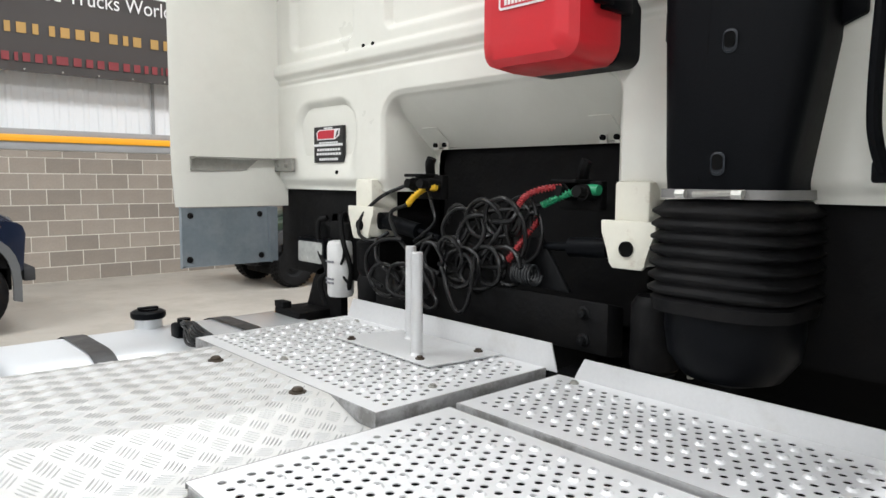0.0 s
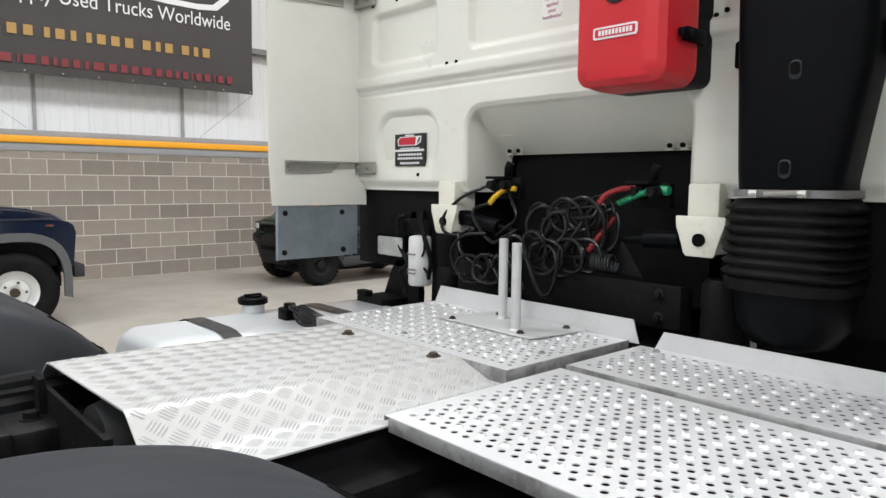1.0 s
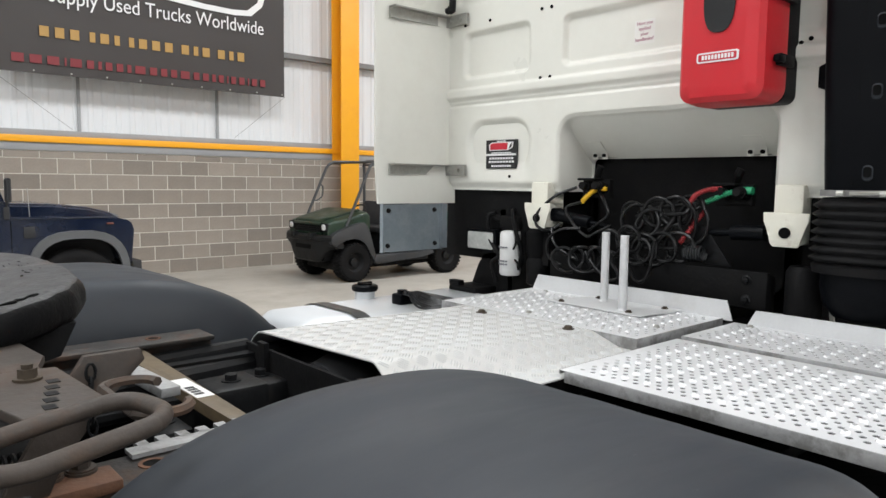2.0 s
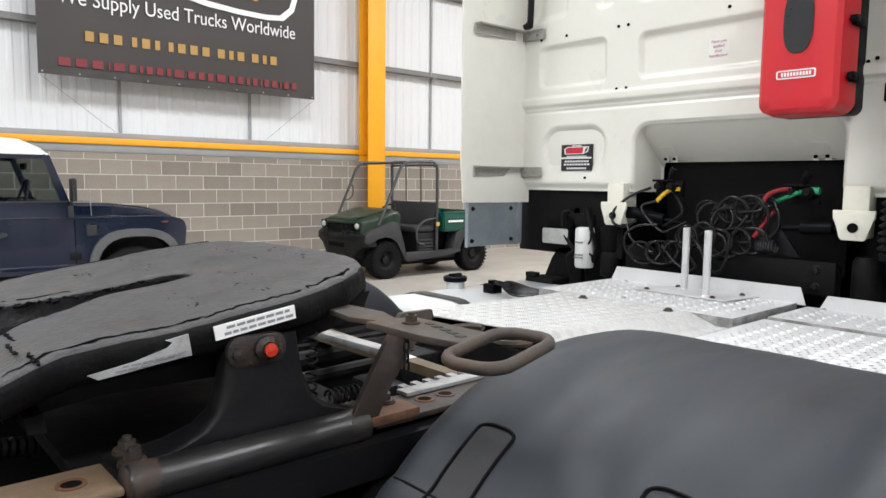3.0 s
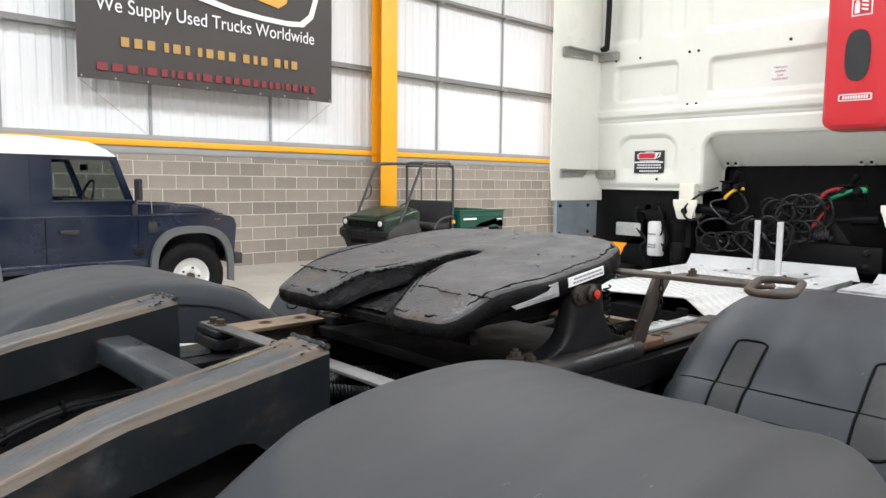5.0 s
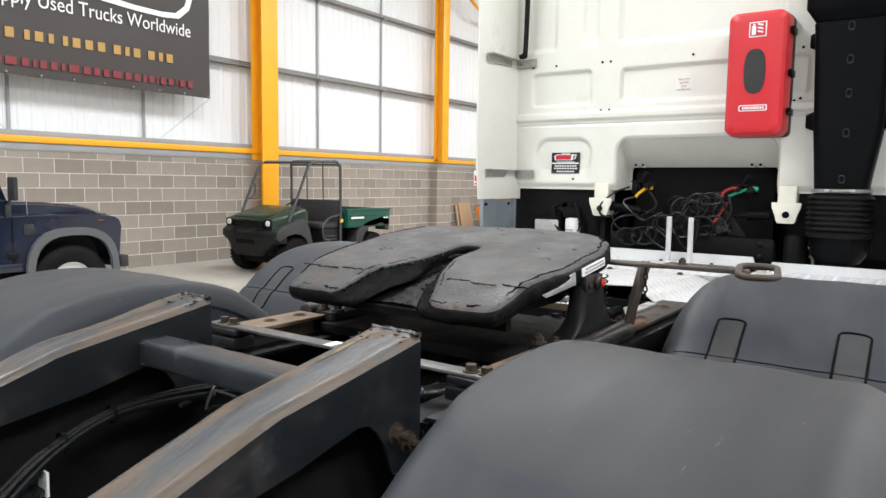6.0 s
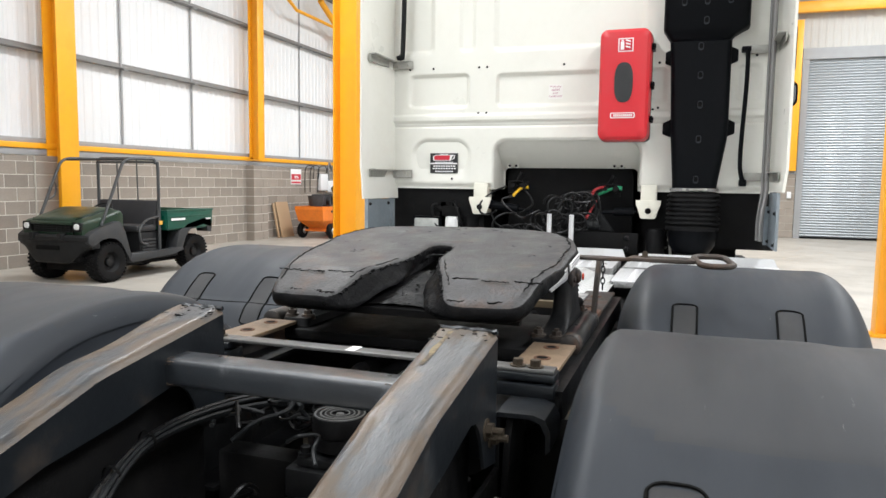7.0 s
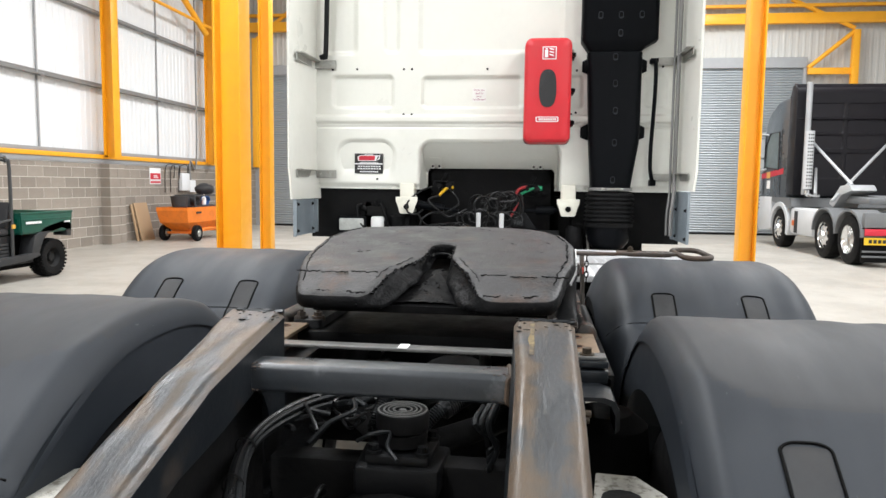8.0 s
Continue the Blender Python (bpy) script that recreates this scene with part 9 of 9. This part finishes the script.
tube(bm, [(1.44 + 0.024 * math.cos(a), 1.30 - 0.0017 * a, 1.275 + 0.026 * math.sin(a)) for a in steps(0, 2 * math.pi * 7, 90)], 0.005, 6, 1, smooth=False)
part("coil_spring_cable", bm, M["cable_grey"], truck, "tight grey coiled cable")
# work lamp, filter and bracket at the far corner
bm = B()
loft(bm, [[(x, u, v) for u, v in rrect(2.398, 1.243, 0.101 + g, 0.054 + g, 0.012, 3)] for x, g in ((1.455, 0.0), (1.50, 0.0), (1.53, -0.02))])
lamp = part("work_lamp", bm, M["black_plastic"], truck, "rectangular work lamp")
bm = B()
loft(bm, [[(x, u, v) for u, v in rrect(2.398, 1.243, 0.087 + g, 0.041 + g, 0.01, 3)] for x, g in ((1.458, 0.0), (1.452, 0.0), (1.449, -0.008))])
part("lamp_lens", bm, material("ribbed_lamp_glass", (0.42, 0.43, 0.41), 0.2, vary=0.25, scale=22, bump=0.2), lamp, "clear ribbed lens")
bm = B()
lathe(bm, ((0.045, 1.09), (0.05, 1.10), (0.05, 1.28), (0.046, 1.295), (0.03, 1.30)), (1.475, 2.215, 0), "z", 22)
filt = part("filter_canister", bm, M["white_label"], truck, "white spin-on filter canister")
bm = B()
for z in (1.14, 1.155, 1.22):
    for a in (2.6, 2.9, 3.2, 3.5):
        box(bm, 1.475 + 0.051 * math.cos(a) - 0.003, 1.475 + 0.051 * math.cos(a) + 0.002, 2.215 + 0.051 * math.sin(a) - 0.005, 2.215 + 0.051 * math.sin(a) + 0.005, z, z + 0.007)
part("unreadable_print", bm, M["ink_grey"], filt)["kind"] = "stuff"
bm = B()
box(bm, 1.48, 1.60, 2.17, 2.30, 1.30, 1.37, 0.012)
cyl(bm, (1.50, 2.28, 1.34), (1.50, 2.34, 1.36), 0.018, seg=10)
cyl(bm, (1.50, 2.23, 1.37), (1.50, 2.23, 1.40), 0.02, seg=10)
part("filter_head", bm, M["deep_black"], truck)
bm = B()
tube(bm, ((1.49, 2.33, 1.38), (1.47, 2.36, 1.36), (1.46, 2.34, 1.26), (1.45, 2.27, 1.18), (1.43, 2.29, 1.14), (1.44, 2.27, 1.05)), 0.011, 8)
tube(bm, ((1.50, 2.22, 1.40), (1.46, 2.19, 1.38), (1.45, 2.16, 1.30), (1.47, 2.14, 1.2), (1.48, 2.17, 1.12)), 0.010, 8)
tube(bm, ((1.47, 2.18, 1.29), (1.45, 2.16, 1.24), (1.455, 2.19, 1.19), (1.46, 2.15, 1.15)), 0.005, 6)
part("fuel_hose", bm, M["rubber"], truck, "black fuel hoses round the filter")
bm = B()
prism(bm, ((2.31, 1.40), (2.27, 1.40), (2.25, 1.05), (2.25, 0.90), (2.53, 0.90), (2.50, 1.02), (2.455, 1.12), (2.42, 1.17), (2.33, 1.19)), "x", 1.50, 1.53, 0.003)
box(bm, 1.36, 1.52, 2.33, 2.52, 0.985, 1.02, 0.006)
box(bm, 1.36, 1.40, 2.45, 2.52, 1.02, 1.045, 0.004)
part("tank_bracket", bm, M["deep_black"], truck, "black steel bracket")
bm = B()
lathe(bm, ((0.04, 1.05), (0.055, 1.06), (0.058, 1.16), (0.05, 1.18), (0.058, 1.20), (0.06, 1.30), (0.03, 1.32)), (1.53, 2.085, 0), "z", 20)
part("cab_air_spring", bm, M["rubber"], truck, "black cab air spring")
bm = B()
lathe(bm, ((0.05, 1.0), (0.05, 1.08), (0.058, 1.09), (0.058, 1.24), (0.045, 1.26)), (1.48, 0.885, 0), "z", 20)
for k in range(4):
    lathe(bm, ((0.05, 1.06 + 0.016 * k), (0.056, 1.066 + 0.016 * k), (0.05, 1.072 + 0.016 * k)), (1.48, 0.885, 0), "z", 20, cap=False)
part("cab_air_spring", bm, M["rubber"], truck, "black cab air spring")
bm = B()
tube(bm, ((1.46, 0.80, 1.34), (1.47, 0.80, 1.22), (1.48, 0.79, 1.08)), 0.008, 6)
cyl(bm, (1.44, 0.80, 1.20), (1.42, 0.80, 1.20), 0.012, seg=8)
for y, z in ((0.42, 1.33), (0.36, 1.46), (0.45, 1.20), (0.40, 1.24), (0.83, 1.13)):
    cyl(bm, (1.70, y, z), (1.665, y, z), 0.012, seg=8)
part("small_fittings", bm, M["galv"], truck)["kind"] = "stuff"

# ---- parts between the frame rails ----
bm = B()
prism(bm, ((-0.405, 1.13), (-0.365, 1.13), (-0.34, 1.84), (-0.385, 1.96), (-0.43, 1.96), (-0.40, 1.8)), "z", 1.05, 1.075, 0.003)
mem = part("yellowed_cross_member", bm, M["rust_bar"] if "rust_bar" in M else material("yellowed_brown_steel", (0.12, 0.088, 0.050), 0.55, vary=0.3, scale=8, bump=0.1, stain=(0.05, 0.04, 0.03), stain_amt=0.5, stain_scale=7), truck, "yellow-brown cross member")
bm = B()
box(bm, -0.40, -0.362, 1.34, 1.50, 1.0755, 1.0765)
lab = part("white_part_label", bm, M["white_label"], mem, "white part label")
bm = B()
for k in range(4):
    box(bm, -0.395, -0.375, 1.36 + 0.018 * k, 1.372 + 0.018 * k, 1.0766, 1.0772)
part("label_bars", bm, M["ink"], mem)
for pts, r in ((((-0.9, 1.80, 1.03), (-0.3, 1.83, 1.035), (-0.05, 1.835, 1.04)), 0.026), (((-0.9, 1.72, 0.99), (-0.3, 1.76, 1.0), (0.05, 1.80, 1.0)), 0.03), (((-1.0, 1.66, 0.96), (-0.3, 1.69, 0.965), (0.1, 1.72, 0.97)), 0.022), (((-1.4, 1.25, 0.93), (-0.9, 1.3, 0.94), (-0.3, 1.33, 0.95), (0.1, 1.3, 0.96)), 0.02)):
    bm = B()
    tube(bm, pts, r, 10, 6)
    part("air_pipe", bm, M["chassis"], truck, "dusty black pipe between the frame rails")
for x0, x1, y0, y1, z0, z1 in ((-0.30, -0.16, 1.48, 1.62, 0.88, 1.035), (-0.17, -0.02, 1.58, 1.75, 0.85, 1.0), (-0.5, -0.42, 1.3, 1.44, 0.9, 1.03)):
    bm = B()
    box(bm, x0, x1, y0, y1, z0, z1, 0.012)
    hexbolt(bm, ((x0 + x1) / 2, (y0 + y1) / 2, z1), 0.016, 0.014)
    part("valve_block", bm, M["chassis"], truck, "dirty black valve block")
bm = B()
lathe(bm, ((0.05, -0.12), (0.12, -0.11), (0.14, -0.05), (0.13, 0.0), (0.14, 0.05), (0.12, 0.11), (0.05, 0.12)), (0.10, 1.50, 0.93), "x", 24)
part("air_bag", bm, M["hatch"], truck, "dusty grey cylindrical canister under the cover")
bm = B()
for y in (1.22, 1.70):
    box(bm, -0.075, -0.06, y - 0.02, y + 0.02, 0.95, 1.08)
box(bm, -0.06, -0.05, 1.0, 1.86, 0.92, 1.06)
part("cover_stay", bm, M["deep_black"], truck)
# pale bar and comb edge by the release handle
bm = B()
prism(bm, ((-0.50, 1.66), (-0.46, 1.66), (-0.44, 1.32), (-0.48, 1.32)), "z", 1.095, 1.115, 0.003)
part("pale_bar", bm, M["alu_edge"], truck, "pale bare metal bar")
bm = B()
for k in range(6):
    box(bm, -0.60 + 0.034 * k, -0.582 + 0.034 * k, 1.085, 1.112, 1.092, 1.099)
box(bm, -0.62, -0.28, 1.052, 1.088, 1.092, 1.099)
part("toothed_strip", bm, M["alu_edge"], truck, "toothed bare metal strip")
# step ledge under the catwalk
bm = B()
box(bm, -0.02, 0.95, 0.55, 0.60, 0.90, 0.96, 0.004)
box(bm, 0.10, 0.40, 0.62, 1.02, 0.88, 0.90, 0.004)
part("step_bearer", bm, M["deep_black"], truck)
for k in range(16):
    bm = B()
    box(bm, 0.10 + 0.02 * k, 0.112 + 0.02 * k, 0.30 + 0.02 * k, 0.34 + 0.02 * k, 0.955, 1.0, 0.002)
    part("step_tooth", bm, M["chassis"], truck)
bm = B()
prism(bm, ((0.02, 0.12), (0.40, 0.40), (0.46, 0.36), (0.08, 0.08)), "z", 0.93, 0.957, 0.003)
part("step_rail", bm, M["chassis"], truck)
bm = B()
box(bm, 0.40, 1.42, 0.25, 1.9, 0.70, 0.93, 0.02)
part("battery_carrier", bm, M["deep_black"], truck, "dark battery and air tank carrier under the catwalk")
for x, y in ((0.22, 0.86), (0.30, 0.80)):
    bm = B()
    hexbolt(bm, (x, y, 0.90), 0.014, 0.03)
    part("carrier_bolt", bm, M["rust_bolt"], truck)

# ---- cable bundle and conduits by the rear axle ----
rnd = random.Random(9)
for k in range(14):
    a, b = rnd.uniform(-0.030, 0.030), rnd.uniform(-0.018, 0.018)
    bm = B()
    tube(bm, ((-2.42, 1.50 + a, 0.86 + b), (-2.22, 1.615 + a * 0.8, 0.945 + b), (-2.104, 1.663 + a * 0.6, 0.984 + b * 0.6), (-1.983, 1.692 + a * 0.5, 1.006 + b * 0.5), (-1.85, 1.695 + a * 0.7, 1.008 + b * 0.8), (-1.70, 1.665 + a, 1.002 + b), (-1.58, 1.61 + a * 1.2, 0.985 + b * 1.4), (-1.40, 1.52 + a, 0.955 + b)), 0.0052, 6, 6)
    part("frame_cable", bm, M["cable_dusty"] if k % 3 else M["cable"], truck, "dusty cable in a curved bundle")
for p in ((-2.104, 1.664, 0.984), (-1.983, 1.692, 1.006)):
    bm = B()
    lathe(bm, ((0.021, -0.004), (0.0225, 0.0), (0.021, 0.004)), p, "x", 14, cap=False)
    part("cable_tie", bm, M["groove"], truck)
for pts, r in ((((-1.50, 1.50, 0.93), (-1.42, 1.52, 0.98), (-1.30, 1.56, 0.99), (-1.1, 1.60, 0.95)), 0.021), (((-1.54, 1.36, 0.955), (-1.48, 1.30, 0.985), (-1.40, 1.22, 1.0), (-1.25, 1.19, 0.97)), 0.024)):
    L = smooth_line(pts, 26)
    bm = B()
    tube(bm, L, r, 12, 1, smooth=False, radii=lambda t, r=r: r * (1.0 + 0.10 * math.sin(t * 240)))
    part("corrugated_conduit", bm, M["cable"], truck, "grey corrugated conduit")
for pts in (((-1.9, 1.62, 0.80), (-1.8, 1.6, 0.85), (-1.72, 1.62, 0.80), (-1.7, 1.7, 0.76)), ((-1.45, 1.24, 0.90), (-1.5, 1.22, 0.98), (-1.55, 1.25, 0.93), (-1.56, 1.24, 0.85)), ((-1.45, 1.75, 0.95), (-1.5, 1.68, 0.99), (-1.42, 1.6, 0.98))):
    bm = B()
    tube(bm, pts, 0.006, 6, 8)
    part("thin_line", bm, M["cable"], truck)
bm = B()
box(bm, -2.16, -2.155, 1.615, 1.650, 0.90, 0.95)
part("cable_tag", bm, M["white_label"], truck, "small white cable tag")
bm = B()
for (xa, ya, za), (xb, yb, zb) in (((-1.60, 1.452, 0.86), (-1.05, 1.16, 0.80)), ((-1.60, 1.452, 0.86), (-1.05, 1.75, 0.80))):
    cyl(bm, (xa, ya, za), (xb, yb, zb), 0.035, seg=12)
part("torque_rod", bm, M["deep_black"], truck)
for x in (-1.62, -0.3, -2.75):
    bm = B()
    box(bm, x - 0.04, x + 0.04, CY - 0.32, CY + 0.32, 0.72, 0.86, 0.01)
    part("frame_cross_member", bm, M["deep_black"], truck)
for s in (-1, 1):
    for ax in AX:
        # Bellows and dampers coloured as dark as the shade around them.
        bm = B()
        lathe(bm, ((0.06, 0.70), (0.11, 0.74), (0.12, 0.82), (0.11, 0.92), (0.07, 0.95)), (ax + 0.30, CY + s * 0.50, 0), "z", 20)
        part("suspension_bellows", bm, M["deep_black"], truck, "black rubber air suspension bellows")
        bm = B()
        cyl(bm, (ax - 0.33, CY + s * 0.47, 0.62), (ax - 0.33, CY + s * 0.47, 1.0), 0.035, seg=12)
        part("shock_absorber", bm, M["deep_black"], truck)
bm = B()
prism(bm, ((-2.55, 1.50), (-2.22, 1.575), (-2.15, 1.63), (-2.17, 1.71), (-2.55, 1.71)), "z", 0.90, 0.915, 0.003)
hexbolt(bm, (-2.21, 1.60, 0.915), 0.014, 0.012)
part("frame_shelf", bm, M["ramp_side"], truck, "dark bolted shelf inside the frame")
# tangle of thin lines round the axle
rnd = random.Random(21)
for k in range(16):
    x, y, z = rnd.uniform(-1.75, -1.40), rnd.uniform(1.52, 1.70), rnd.uniform(0.93, 1.0)
    pts = [(x, y, z)]
    for q in range(4):
        x, y, z = x + rnd.uniform(-0.07, 0.07), y + rnd.uniform(-0.05, 0.05), min(1.02, max(0.86, z + rnd.uniform(-0.04, 0.03)))
        pts.append((x, y, z))
    bm = B()
    tube(bm, pts, rnd.uniform(0.003, 0.006), 6, 5)
    part("thin_line", bm, M["cable_dusty"] if k % 2 else M["cable"], truck)
for k in range(3):
    bm = B()
    pts = [(-1.66 + 0.03 * k, 1.215 + 0.02 * k, 1.03 - 0.02 * k), (-1.70, 1.235 + 0.015 * k, 0.98), (-1.69 + 0.02 * k, 1.215, 0.92), (-1.66, 1.235, 0.86 + 0.02 * k), (-1.60, 1.22, 0.82)]
    tube(bm, pts, 0.007, 8, 5)
    part("thin_line", bm, M["cable_dusty"], truck)
# Plain dark sheet added across the underside of the frame.
bm = B()
box(bm, -2.4, -0.1, CY - 0.30, CY + 0.30, 0.30, 0.34)
part("under_shield", bm, M["deep_black"], truck, "dark sheet below the frame")
# hanger brackets outside the frame, with a bent shelf on top
for s in (-1, 1):
    bm = B()
    prism(bm, ((-1.74, 0.70), (-1.50, 0.70), (-1.56, 1.02), (-1.60, 1.035), (-1.66, 1.035), (-1.68, 1.0)), "y", *sorted((CY + s * 0.415, CY + s * 0.430)), 0.003)
    hanger = part("spring_hanger", bm, M["deep_black"], truck, "black suspension hanger plate")
    bm = B()
    top = ((CY + s * 0.40, 1.050), (CY + s * 0.475, 1.052), (CY + s * 0.500, 1.044), (CY + s * 0.512, 1.020), (CY + s * 0.512, 0.98))
    low = [(y - s * 0.010, z - 0.010) for y, z in top[::-1]]
    prism(bm, list(top) + low, "x", -1.68, -1.56)
    part("bent_shelf", bm, M["ramp_side"], hanger, "bent steel shelf on the hanger")

# ---- concrete blocks of the long wall, one by one ----
BL, BH = 0.45, 0.2248
bme = bpy.data.meshes.new("block")
bmb = B()
box(bmb, -0.2175, 0.2175, -0.008, 0.02, -0.1052, 0.1052)
bmesh.ops.bevel(bmb, geom=[e for e in bmb.edges if all(v.co.y < 0 for v in e.verts)], offset=0.004, segments=1, affect="EDGES")
bmb.to_mesh(bme)
bmb.free()
bme.materials.append(M["block"])
bmr = B()
left = 0
for row in range(9):
    z = 0.114 + row * BH
    k = 1.0 if row < 8 else 0.42
    zc = z if row < 8 else 8 * BH + 0.05
    n = int((XE - XW) / BL)
    for i in range(n):
        x = XW + 0.225 + i * BL + (0.225 if row % 2 else 0.0)
        if x > XE - 0.1:
            continue
        if 0.9 < x < 16.0:
            ob = new("block", bme)
            ob.location = (x, WY, zc)
            ob.scale = (1, 1, k)
            ob.parent = wall_n
        else:
            box(bmr, x - 0.2165, x + 0.2165, WY - 0.008, WY + 0.02, zc - 0.104 * k, zc + 0.104 * k)
rest = part("blocks_far", bmr, M["block"], wall_n, smooth=False)
rest["kind"] = "stuff"
# block piers under the wall columns
for px, w in ((6.47, 0.9), (12.42, 0.62)):
    bm = B()
    for row in range(9):
        z0, z1 = row * BH + 0.009, min(row * BH + BH - 0.008, DADO - 0.035)
        sh = 0.5 * w if row % 2 else 0.66 * w
        for a, b in ((px - w / 2, px - w / 2 + sh - 0.005), (px - w / 2 + sh + 0.005, px + w / 2)):
            box(bm, a, b, WY - (0.046 if px < 10 else 0.24), WY + 0.015, z0, z1, 0.003, 1)
    part("block_pier", bm, M["block"], wall_n, "block pier carrying an orange column", smooth=False)
    bm = B()
    box(bm, px - w / 2 + 0.008 * (1 if px > 10 else -1), px + w / 2 - 0.008, WY - (0.038 if px < 10 else 0.232), WY, 0, DADO - 0.04)
    part("pier_core", bm, M["mortar"], wall_n)
# blocks of the end wall
bm = B()
for row in range(9):
    z0, z1 = row * BH + 0.005, min(row * BH + BH - 0.006, DADO)
    for y0, y1 in ((YS, -7.4), (-2.3, 5.9), (11.0, WY)):
        y = y0 - (0.225 if row % 2 else 0)
        while y < y1:
            a, b = max(y + 0.005, y0), min(y + BL - 0.005, y1)
            if b - a > 0.05:
                box(bm, XE - 0.008, XE + 0.02, a, b, z0, z1)
            y += BL
part("blocks_far", bm, M["block"], wall_e, smooth=False)["kind"] = "stuff"
